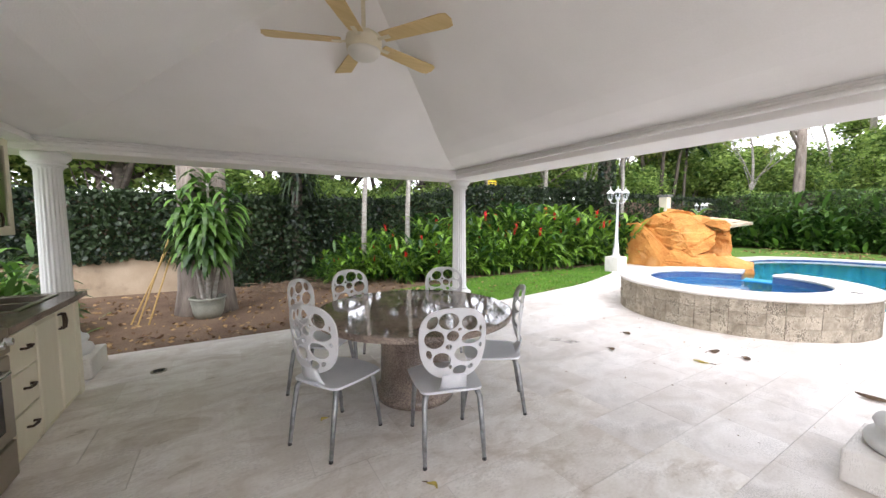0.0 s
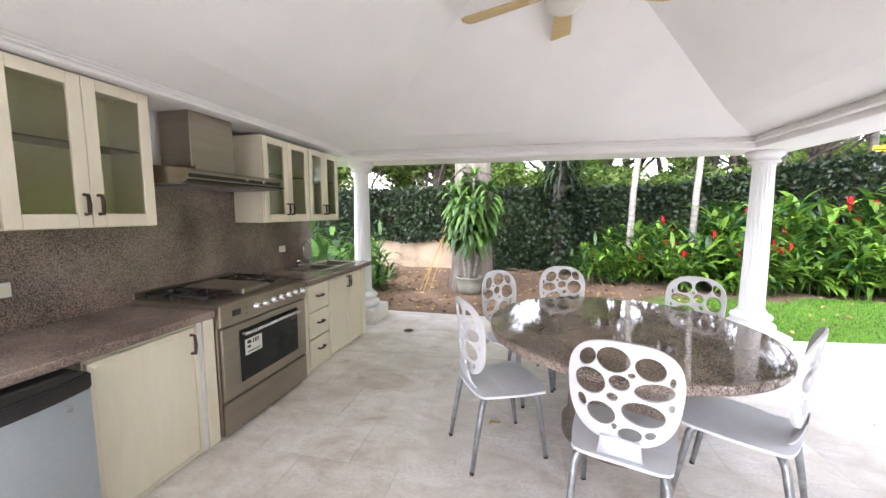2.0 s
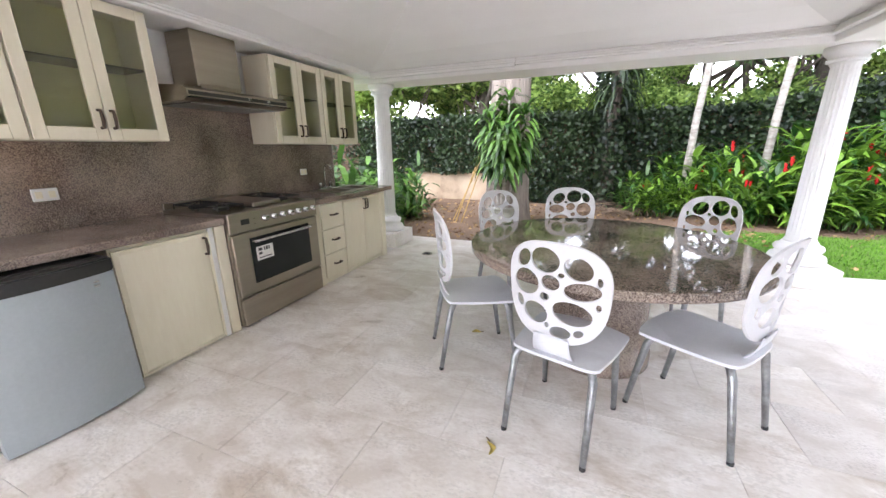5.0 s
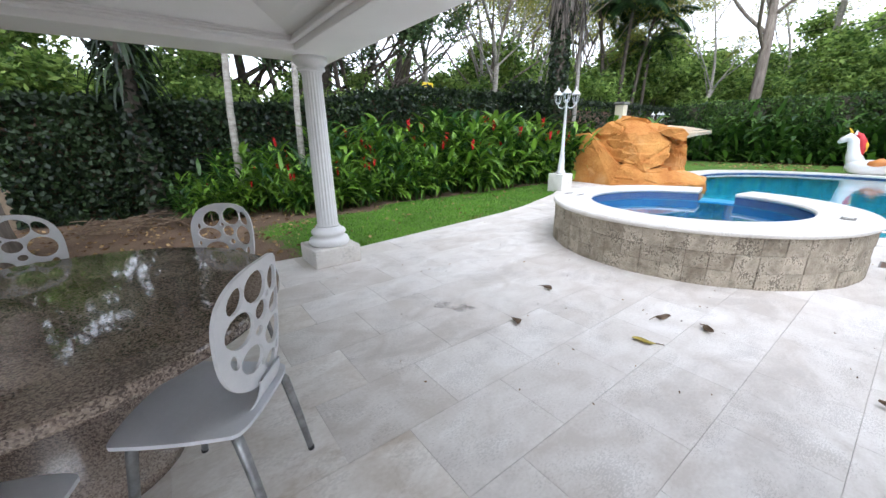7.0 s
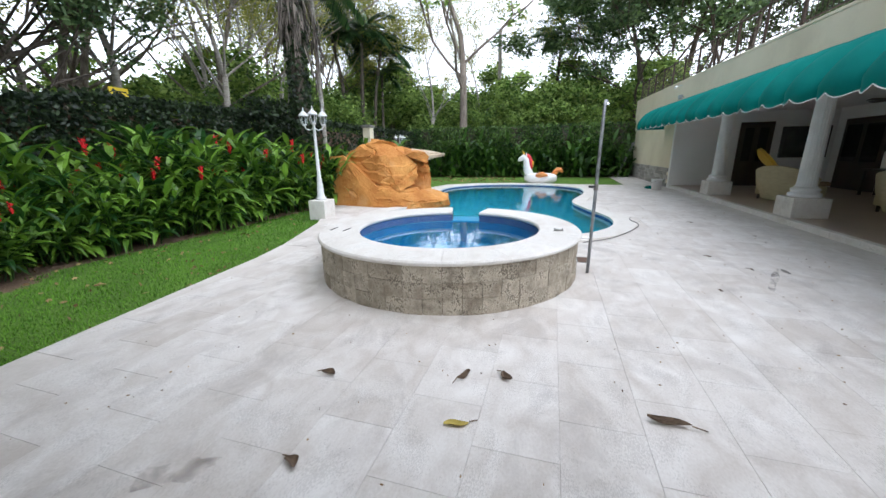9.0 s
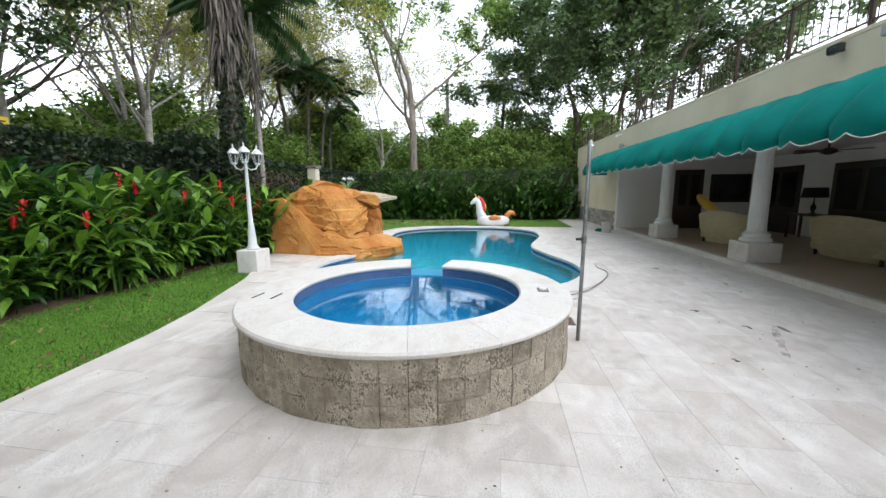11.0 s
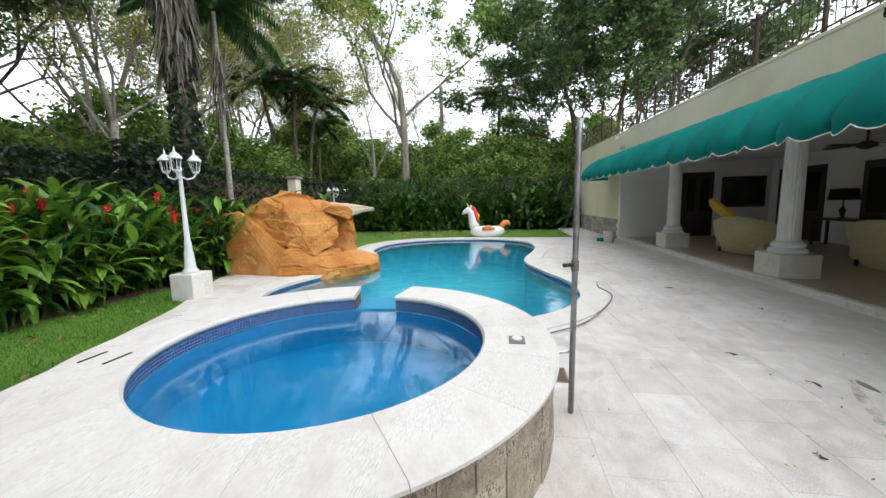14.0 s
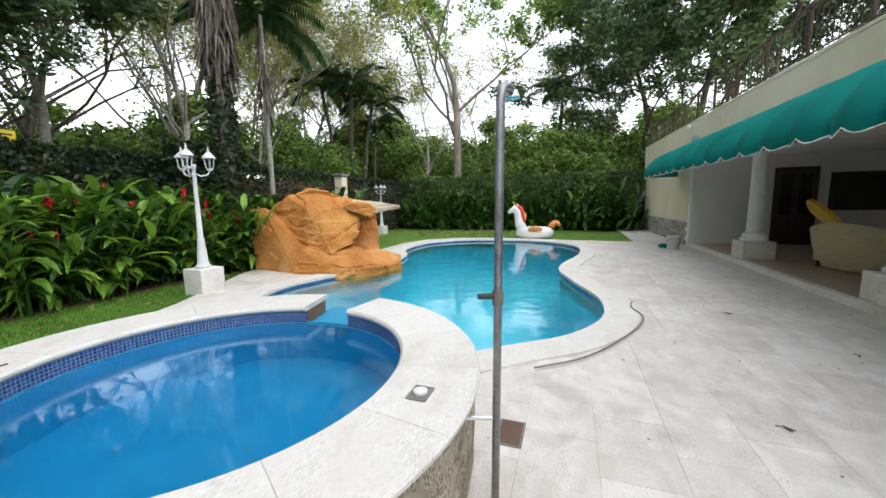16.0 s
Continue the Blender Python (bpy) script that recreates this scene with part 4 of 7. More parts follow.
for y, w, h, lab in ((1.40, 0.06, 0.095, "cream upright switch plate on the granite"), (1.65, 0.12, 0.075, "cream double socket plate on the granite"), (3.82, 0.10, 0.065, "cream socket plate near the sink")):
    z = 1.085
    o = thing("outlet", lab, "socket", (WX + 0.002, y, z), "socket plates")
    part("plate", box(WX + 0.001, y - w / 2, z - h / 2, WX + 0.01, y + w / 2, z + h / 2, 0.003), M_PLASTIC, o)
    for q in ((-0.25, 0.25) if w > 0.09 else (0,)):
        part("insert", box(WX + 0.0095, y + q * w - 0.016, z - 0.02, WX + 0.013, y + q * w + 0.016, z + 0.02, 0.002), M_CREAM, o)

# ---- cooker ----
Y0, Y1, SF = 2.27, 3.172, -0.362
st = thing("cooker", "wide stainless steel gas cooker with glass oven door", "cooker", (-0.73, 2.70, 0))
part("body", box(XB, Y0, 0.02, SF - 0.03, Y1, 0.86, 0.004), M_STEEL, st)
part("control_panel", box(SF - 0.045, Y0, 0.745, SF, Y1, 0.89, 0.006), M_STEEL, st)
part("hob", box(XB, Y0, 0.861, SF - 0.01, Y1, 0.893, 0.005), M_STEEL, st)
part("upstand", box(XB, Y0, 0.894, XB + 0.03, Y1, 0.94, 0.004), M_STEEL, st)
od = part("oven_door", box(SF - 0.03, Y0 + 0.01, 0.25, SF - 0.002, Y1 - 0.01, 0.735, 0.006), M_STEEL, st)
part("window", box(SF - 0.001, Y0 + 0.15, 0.33, SF + 0.003, Y1 - 0.13, 0.69, 0.003), M_DARK_GLASS, od, "dark oven window")
part("handle", tube([(SF, Y0 + 0.17, 0.665), (SF + 0.035, Y0 + 0.17, 0.665), (SF + 0.04, Y0 + 0.19, 0.665), (SF + 0.04, Y1 - 0.15, 0.665), (SF + 0.035, Y1 - 0.13, 0.665), (SF, Y1 - 0.13, 0.665)], 0.011, 10), M_CHROME, od)
stk = part("sticker", box(SF + 0.0035, Y0 + 0.19, 0.50, SF + 0.0045, Y0 + 0.35, 0.61), M_PLASTIC, od, "white energy sticker with black marks")
for dy, dz, w, h in ((0.21, 0.575, 0.035, 0.022), (0.21, 0.545, 0.03, 0.018), (0.26, 0.57, 0.012, 0.03), (0.28, 0.57, 0.018, 0.03), (0.305, 0.57, 0.012, 0.03), (0.21, 0.515, 0.12, 0.008)):
    part("mark", box(SF + 0.0046, Y0 + dy, dz, SF + 0.0052, Y0 + dy + w, dz + h), M_BLACK, stk)
part("drawer", box(SF - 0.03, Y0 + 0.01, 0.02, SF - 0.004, Y1 - 0.01, 0.235, 0.006), M_STEEL, st)
part("display", box(SF, Y0 + 0.10, 0.80, SF + 0.003, Y0 + 0.17, 0.84), M_BLACK, st)
for z in (0.79, 0.83):
    part("lamp", lathe([(0.006, 0), (0.005, 0.004)], (SF, Y0 + 0.22, z), 10), M_BRONZE, st)
for k in range(7):
    y = Y0 + 0.31 + 0.088 * k
    kb = lathe([(0.026, 0), (0.027, 0.008), (0.022, 0.012), (0.021, 0.034), (0.015, 0.037)], n=18)
    bmesh.ops.transform(kb, verts=kb.verts, matrix=Matrix.Translation((SF, y, 0.82)) @ Matrix.Rotation(radians(90), 4, "Y"))
    part("knob", kb, M_CHROME, st, "round chrome knob", True)
for cx, cy in ((-0.62, Y0 + 0.16), (-0.90, Y0 + 0.16), (-0.62, Y1 - 0.15), (-0.90, Y1 - 0.15)):
    bu = part("burner", lathe([(0.055, 0.894), (0.055, 0.905), (0.04, 0.908), (0.04, 0.918), (0.02, 0.92)], (cx, cy, 0), 20), M_IRON, st)
    gr = bmesh.new()
    for a in range(4):
        t = radians(45 + 90 * a)
        tube([(cx + 0.03 * math.cos(t), cy + 0.03 * math.sin(t), 0.93), (cx + 0.15 * math.cos(t), cy + 0.15 * math.sin(t), 0.93), (cx + 0.15 * math.cos(t), cy + 0.15 * math.sin(t), 0.894)], 0.006, 6, gr)
    q = [(cx + 0.106 * i, cy + 0.106 * j, 0.928) for i, j in ((-1, -1), (1, -1), (1, 1), (-1, 1), (-1, -1))]
    tube(q, 0.006, 6, gr)
    part("grate", gr, M_IRON, bu)
part("griddle_lid", box(-0.98, Y0 + 0.31, 0.895, -0.46, Y1 - 0.31, 0.935, 0.012, seg=2), M_STEEL, st, "flat steel griddle lid")

# ---- hood ----
hd = thing("range_hood", "stainless steel chimney range hood with glass lip", "range hood", (WX, 2.72, 1.65))
hb = bmesh.new()
prof = [(WX + 0.002, 1.66), (-0.60, 1.66), (-0.56, 1.68), (-0.56, 1.735), (-0.60, 1.755), (WX + 0.002, 1.80)]
l0 = [hb.verts.new((x, 2.285, z)) for x, z in prof]
l1 = [hb.verts.new((x, 3.165, z)) for x, z in prof]
for k in range(6):
    hb.faces.new((l0[k - 1], l0[k], l1[k], l1[k - 1]))
hb.faces.new(l0)
hb.faces.new(l1[::-1])
part("canopy", hb, M_STEEL, hd)
part("lip", box(-0.558, 2.285, 1.675, -0.52, 3.165, 1.684, 0.002), M_DARK_GLASS, hd, "dark glass lip")
part("control_strip", box(-0.5598, 2.30, 1.698, -0.556, 3.15, 1.722), M_BLACK, hd, "black control strip")
for y in (2.78, 2.96):
    part("button", box(-0.557, y - 0.014, 1.70, -0.548, y + 0.014, 1.722, 0.003), M_CHROME, hd, "small chrome button")
part("chimney", box(WX + 0.002, 2.55, 1.80, -0.80, 2.93, 2.185, 0.004), M_STEEL, hd)
part("collar", box(WX + 0.002, 2.57, 1.78, -0.79, 2.91, 1.815, 0.003), M_STEEL, hd)
part("filter", box(-1.0, 2.36, 1.652, -0.64, 3.09, 1.66), M_LEG, hd)

# ---- table and chairs ----
TX, TY, TR = 2.10, 2.92, 0.83
tb = thing("round_table", "round polished brown granite table on a drum pedestal", "table", (TX, TY, 0))
part("tabletop", lathe([(TR - 0.02, 0.70), (TR - 0.004, 0.705), (TR, 0.715), (TR, 0.74), (TR - 0.006, 0.748), (TR - 0.015, 0.75)], (TX, TY, 0), 96), M_TABLE, tb)
part("pedestal", lathe([(0.335, 0.0), (0.335, 0.07), (0.30, 0.08), (0.29, 0.69), (0.30, 0.70)], (TX, TY, 0), 64), M_GRANITE, tb, "granite drum pedestal", True)


def make_chair():
    c = thing("dining_chair", "white plastic chair with pierced oval back and grey seat", "chair", group="chairs round the granite table")
    W, H = 0.212, 0.222
    out = []
    for k in range(56):
        a = 2 * math.pi * k / 56
        cs, sn = math.cos(a), math.sin(a)
        e = 2 / 2.7
        u, v = abs(cs) ** e * (1 if cs > 0 else -1), abs(sn) ** e * (1 if sn > 0 else -1)
        out.append((u * W * (1.0 + 0.06 * v), v * H))
    holes = []
    for u, v, rx, ry, tilt in ((-0.18, 0.64, 0.27, 0.22, -0.1), (0.44, 0.56, 0.24, 0.19, -0.5), (-0.64, 0.60, 0.14, 0.20, -0.5), (-0.58, 0.13, 0.26, 0.24, 0.1), (-0.06, 0.22, 0.17, 0.14, 0.0),
                               (0.52, 0.14, 0.30, 0.16, 0.1), (0.36, -0.32, 0.34, 0.21, -0.15), (-0.36, -0.46, 0.24, 0.20, -0.2), (0.16, -0.76, 0.19, 0.12, 0.1), (-0.72, -0.30, 0.08, 0.13, 0.3),
                               (0.14, 0.40, 0.07, 0.05, 0.3), (-0.17, -0.08, 0.10, 0.08, 0.0), (0.50, -0.70, 0.10, 0.07, 0.5), (-0.11, -0.66, 0.05, 0.06, 0.0), (0.80, 0.36, 0.05, 0.09, 0.0), (0.81, -0.12, 0.05, 0.07, 0.0)):
        g = 1.1 if rx > 0.15 else 1.0
        holes.append(ellipse(u * W, v * H, rx * W * g, ry * H * g, 18, tilt))
    bm = prism(out, -0.006, 0.006, holes)
    for vtx in bm.verts:
        u, v, d = vtx.co
        bend = 0.045 * (u / W) ** 2
        vtx.co = Vector((u, -0.225 - 0.10 * v + bend + d, 0.755 + v))
    part("backrest", bm, M_CHAIR, c, "white pierced oval backrest")
    seat = [(-0.15, -0.20), (0.15, -0.20), (0.205, -0.10), (0.225, 0.15), (0.20, 0.215), (0.0, 0.235), (-0.20, 0.215), (-0.225, 0.15), (-0.205, -0.10)]
    sm = prism([tuple(p) for p in spline(seat, 4)], -0.007, 0.007)
    for vtx in sm.verts:
        x, y, d = vtx.co
        vtx.co.z = 0.452 + d - 0.25 * x * x + (0.02 * (y - 0.15) if y > 0.15 else 0)
    part("seat", sm, M_SEAT, c, "silver-grey moulded seat")
    plate = bmesh.new()
    rows = []
    for k in range(7):
        f = k / 6
        y = -0.13 - 0.075 * math.sin(f * math.pi / 2) - 0.012 * f
        z = 0.440 + 0.125 * (1 - math.cos(f * math.pi / 2))
        rows.append([plate.verts.new((x * (0.095 - 0.02 * f), y - o, z - o * 0.6)) for x in (-1, -0.33, 0.33, 1) for o in (0.0, 0.006)])
    for p, q in zip(rows, rows[1:]):
        for k in (0, 2, 4):
            plate.faces.new((p[k], p[k + 2], q[k + 2], q[k]))
            plate.faces.new((p[k + 1], q[k + 1], q[k + 3], p[k + 3]))
        plate.faces.new((p[0], q[0], q[1], p[1]))
        plate.faces.new((p[6], p[7], q[7], q[6]))
    part("bracket", plate, M_SEAT, c, "bent grey metal plate joining seat and back", True)
    for sx in (-1, 1):
        for sy in (-1, 1):
            pts = [(0.07 * sx, 0.08 * sy, 0.43), (0.14 * sx, 0.135 * sy, 0.432), (0.165 * sx, 0.16 * sy, 0.42), (0.178 * sx, 0.178 * sy, 0.385), (0.185 * sx, 0.21 * sy, 0.2), (0.19 * sx, 0.24 * sy, 0.004)]
            lg = part("leg", tube(pts, [0.013, 0.015, 0.018, 0.018, 0.016, 0.013], 10), M_LEG, c, "", True)
            part("foot", lathe([(0.014, 0), (0.014, 0.015), (0.011, 0.02)], (0.19 * sx, 0.24 * sy, 0), 10), M_BLACK, lg)
    return c


chair = make_chair()
spots = ((1.34, 2.62, 30), (1.95, 2.16, 73), (2.57, 2.43, 144), (1.43, 3.42, -38), (1.88, 3.74, -76), (2.66, 3.46, -136))
for k, (x, y, a) in enumerate(spots):
    m = pose(x, y, 0, 0, 0, a - 90)
    if k == 0:
        chair.matrix_basis = m
    else:
        copy_thing(chair, m)

# ---- house with terrace ----
TZ, TFY, TEX, TBY = 0.10, -2.98, 19.82, -7.88
tagged(part("floor_2", box(3.0, TBY, -0.3, TEX, TFY - 0.14, TZ, 0.003), M_TERRACE), "brown polished tile floor of the covered terrace", "floor", kind="structure")
tagged(part("kerb", box(3.0, TFY - 0.138, -0.3, TEX + 0.2, TFY, TZ + 0.003, 0.01), M_COPING), "pale travertine step edging the terrace", "step", kind="structure")
wall_e = part("wall_2", box(TEX, TBY, -0.3, TEX + 0.2, -2.95, 2.9), M_GREYWALL)
tagged(wall_e, "pale grey end wall of the covered terrace", "wall", kind="structure")
part("dado", box(TEX - 0.012, -5.02, TZ, TEX, -2.953, 1.13, 0.003), M_GREYWALL, wall_e)
tagged(part("wall_3", box(3.0, TBY - 0.2, -0.3, TEX + 0.2, TBY - 0.003, 2.9), M_GREYWALL), "pale grey back wall of the covered terrace", "wall", kind="structure")
tagged(part("wall_4", box(2.8, TBY, -0.3, 2.998, -2.95, 2.9), M_GREYWALL), "pale grey end wall of the terrace", "wall", kind="structure")
tagged(part("ceiling_2", box(3.0, TBY, 2.75, TEX - 0.002, -3.25, 2.85), M_GREYWALL), "plain pale terrace ceiling", "ceiling", kind="structure")
RISE = 0.028


def risen(bm, slope=RISE, x0=11.0, above=3.0):
    """The parapet climbs gently along the house."""
    for v in bm.verts:
        if v.co.z > above:
            v.co.z += slope * (v.co.x - x0)
    return bm


upperwall = part("wall_5", risen(box(2.8, -3.24, 2.55, 27.6, -2.92, 3.62, 0.004)), M_BEIGE)
tagged(upperwall, "cream painted parapet wall above the awning", "wall", kind="structure")
part("coping", risen(box(2.78, -3.25, 3.62, 27.61, -2.91, 3.68, 0.006)), M_BEIGE, upperwall)
tagged(part("wall_6", box(TEX + 0.203, -3.2, -0.3, 27.6, -2.95, 2.548), M_BEIGE), "cream painted house wall beyond the terrace", "wall", kind="structure")
tagged(part("roof_terrace", box(2.8, -16, 3.0, 27.6, -3.245, 3.2), M_BEIGE), "flat roof terrace floor behind the railing", "roof", kind="structure")
clad = thing("stone_cladding", "rough grey stone cladding along the wall foot", "cladding", (21, -2.94, 0), kind="structure")
rng = random.Random(8)
for row in range(5):
    x = TEX + 0.21 + (0.2 if row % 2 else 0)
    while x < 27.2:
        w = rng.uniform(0.3, 0.55)
        part("stone", box(x, -2.949, 0.005 + 0.15 * row, x + w - 0.012, -2.915 + rng.uniform(-0.008, 0.008), 0.145 + 0.15 * row), M_STONE, clad)
        x += w
for x in (16.65, 12.44, 8.23, 4.02):
    column("terrace_column", x, -3.42, TZ, 2.75, "white fluted column on a travertine block at the terrace edge", "columns of the terrace", 0.62, 0.40, 0.165)


def dark_door(name, parent_label, axis, at, a0, a1, z0, z1):
    d = thing(name, parent_label, "door", (at[0], at[1], z0), kind="structure")
    if axis == "x":
        fr = box(at[0] - 0.03, a0, z0, at[0] - 0.002, a1, z1, 0.005)
        leafs = [box(at[0] - 0.045, a0 + 0.07 + k * (a1 - a0 - 0.14) / 2 + 0.004, z0 + 0.02, at[0] - 0.031, a0 + 0.07 + (k + 1) * (a1 - a0 - 0.14) / 2 - 0.004, z1 - 0.08, 0.006) for k in (0, 1)]
        glass = [box(at[0] - 0.049, a0 + 0.16 + k * (a1 - a0 - 0.14) / 2, z0 + 0.9, at[0] - 0.046, a0 - 0.02 + (k + 1) * (a1 - a0 - 0.14) / 2, z1 - 0.2) for k in (0, 1)]
    else:
        fr = box(a0, at[1] + 0.002, z0, a1, at[1] + 0.03, z1, 0.005)
        leafs = [box(a0 + 0.07 + k * (a1 - a0 - 0.14) / 2 + 0.004, at[1] + 0.031, z0 + 0.02, a0 + 0.07 + (k + 1) * (a1 - a0 - 0.14) / 2 - 0.004, at[1] + 0.045, z1 - 0.08, 0.006) for k in (0, 1)]
        glass = [box(a0 + 0.16 + k * (a1 - a0 - 0.14) / 2, at[1] + 0.046, z0 + 0.9, a0 - 0.02 + (k + 1) * (a1 - a0 - 0.14) / 2, at[1] + 0.049, z1 - 0.2) for k in (0, 1)]
    part("frame", fr, M_DARKWOOD, d)
    for lf, gl in zip(leafs, glass):
        leaf = part("leaf", lf, M_DARKWOOD, d)
        part("pane", gl, M_DARK_GLASS, leaf, "dark glass pane")


dark_door("door_1", "dark wooden double door in the terrace end wall", "x", (TEX, -5.55), -6.08, -5.04, TZ, 2.38)
dark_door("door_2", "dark wooden double door in the terrace back wall", "y", (18.5, TBY), 17.6, 19.4, TZ, 2.36)
dark_door("door_3", "dark wooden double door in the terrace back wall", "y", (15.6, TBY), 14.6, 16.5, TZ, 2.32)
dark_door("door_4", "dark wooden double door in the terrace back wall", "y", (12.0, TBY), 11.2, 12.9, TZ, 2.32)
tv = thing("television", "dark flat television in a black frame on the wall", "television", (TEX, -7.0, 1.65))
part("frame", box(TEX - 0.07, -7.72, 1.12, TEX - 0.002, -6.33, 2.19, 0.01), M_BLACK, tv)
part("screen", box(TEX - 0.074, -7.62, 1.22, TEX - 0.0705, -6.43, 2.09), M_PICTURE, tv, "dark reflecting screen")

# ---- awning ----
aw = thing("awning", "long green canvas awning with puffed ribs and scalloped hem", "awning", (20.6, -2.9, 2.3))
AX1, PITCH, NSEG, AWN = 21.3, 0.76, 24, 0.016
for s in range(NSEG):
    x1 = AX1 - PITCH * s
    x0 = x1 - PITCH
    vs, fs, nx, ny = [], [], 10, 10
    hem = []
    for i in range(nx + 1):
        f = i / nx
        puff = 0.52 * max(0.0, math.sin(math.pi * f)) ** 0.5 - 0.26
        for j in range(ny + 1):
            g = j / ny
            a = radians(8 + 82 * g)
            y = -2.915 + 1.03 * math.sin(a * 1.0) * (0.1 + 0.9 * g) ** 0.55
            z = 2.27 + 0.57 * math.cos(a) ** 0.9 + AWN * (x0 + PITCH * f - 10)
            r = Vector((0, math.sin(a), math.cos(a) * 0.8))
            p = Vector((x0 + PITCH * f, y, z)) + r * puff * (0.95 - 0.6 * max(0, g - 0.55) / 0.45)
            vs.append(p)
        end = vs[-1]
        low = Vector((end.x, end.y - 0.012, 2.15 + AWN * (end.x - 10) - 0.075 * abs(math.sin(math.pi * (f * 2)))))
        vs.append(low)
        hem.append(low)
    w = ny + 2
    for i in range(nx):
        for j in range(ny + 1):
            fs.append((i * w + j, (i + 1) * w + j, (i + 1) * w + j + 1, i * w + j + 1))
    cp = soup("canopy_panel", vs, fs, M_GREEN, aw, "", True)
    sol = cp.modifiers.new("thick", "SOLIDIFY")
    sol.thickness = 0.006
    part("piping", tube(hem, 0.007, 6), M_PIPING, cp, "white hem piping")
side = bmesh.new()
sv = [side.verts.new((p[0], p[1], p[2] + AWN * (AX1 - 10))) for p in ((AX1, -2.915, 2.77), (AX1, -2.5, 2.73), (AX1, -2.12, 2.58), (AX1, -1.94, 2.34), (AX1, -1.92, 2.10), (AX1, -2.915, 2.10))]
side.faces.new(sv)
part("side_panel", side, M_GREEN, aw)
for x in (18.8, 15.4, 11.9, 8.4, 5.0):
    up = AWN * (x - 10)
    part("arm", tube([(x, -2.93, 2.40 + up), (x, -2.5, 2.32 + up), (x, -1.96, 2.17 + up)], 0.018, 8), M_IRON, aw)
    part("arm", tube([(x, -2.93, 2.62 + up), (x, -2.4, 2.30 + up)], 0.014, 8), M_IRON, aw)
part("front_bar", tube([(AX1 - 0.05, -1.96, 2.17 + AWN * (AX1 - 10)), (AX1 - PITCH * NSEG + 0.05, -1.96, 2.17 + AWN * (AX1 - PITCH * NSEG - 10))], 0.016, 8), M_IRON, aw)

fl = thing("floodlight", "small black floodlight on the parapet wall", "floodlight", (10.37, -2.9, 3.48))
part("bracket", box(10.345, -2.915, 3.45, 10.395, -2.84, 3.48, 0.004), M_IRON, fl)
part("lamp_head", box(10.27, -2.86, 3.43, 10.47, -2.76, 3.55, 0.015), M_BLACK, fl)
part("lens", box(10.29, -2.758, 3.45, 10.45, -2.752, 3.53, 0.002), M_LANTERN, fl, "frosted front glass")
sc = thing("security_camera", "small white security camera on the parapet wall", "camera", (19.6, -2.9, 3.72))
part("bracket", tube([(19.6, -2.905, 3.74), (19.6, -2.80, 3.74), (19.58, -2.76, 3.70)], 0.016, 8), M_PLASTIC, sc)
part("body", tube([(19.62, -2.72, 3.71), (19.38, -2.62, 3.64)], 0.042, 12), M_PLASTIC, sc)

# ---- upper house behind the railing ----
tagged(part("wall_10", box(2.8, -9.0, 3.2, 13.2, -6.4, 4.95), M_BEIGE), "cream upper storey wall behind the railing", "wall", kind="structure")
ur = bmesh.new()
for z0, z1 in ((4.95, 6.2),):
    uv0 = [ur.verts.new(p) for p in ((2.4, -5.9, z0), (13.7, -5.9, z0), (13.7, -9.5, z0), (2.4, -9.5, z0), (4.5, -7.7, z1), (11.6, -7.7, z1))]
    for q in ((0, 1, 5, 4), (1, 2, 5), (2, 3, 4, 5), (3, 0, 4), (3, 2, 1, 0)):
        ur.faces.new([uv0[k] for k in q])
tagged(part("roof_upper", ur, M_ROOF), "red clay roof of the upper storey", "roof", kind="structure")

# ---- roof railing ----
rl = thing("railing", "brown iron railing with thin balusters on the parapet", "railing", (15, -3.05, 3.68))
part("top_rail", risen(box(3.0, -3.075, 4.52, 27.5, -3.025, 4.555, 0.006)), M_RAIL, rl)
part("bottom_rail", risen(box(3.0, -3.065, 3.78, 27.5, -3.035, 3.80)), M_RAIL, rl)
for k in range(18):
    x = 3.1 + 1.42 * k
    part("post", risen(box(x - 0.025, -3.075, 3.68, x + 0.025, -3.025, 4.62, 0.004)), M_RAIL, rl)
bal = None
for k in range(150):
    x = 5.2 + 0.149 * k
    if bal is None:
        b = tube([(x, -3.05, 3.80), (x, -3.05, 4.52)], 0.007, 6)
        lathe([(0.004, 4.13), (0.02, 4.16), (0.004, 4.19)], (x, -3.05, 0), 8, b)
        bal = part("baluster", risen(b), M_RAIL, rl)
        bx = x
    else:
        o = bal.copy()
        o.location.x += x - bx
        o.location.z += RISE * (x - bx)
        scene.collection.objects.link(o)
for x, y, z in ((19.3, -2.92, 3.3), (9.6, -2.92, 3.45)):
    fl = thing("floodlight", "small grey floodlight on the parapet wall", "floodlight", (x, y, z), "floodlights on the parapet")
    part("bracket", tube([(x, y, z), (x, y + 0.09, z + 0.02)], 0.015, 8), M_HOSE, fl)
    fb = box(x - 0.10, y + 0.06, z - 0.07, x + 0.10, y + 0.17, z + 0.07, 0.015)
    part("housing", fb, M_FRIDGE, fl)

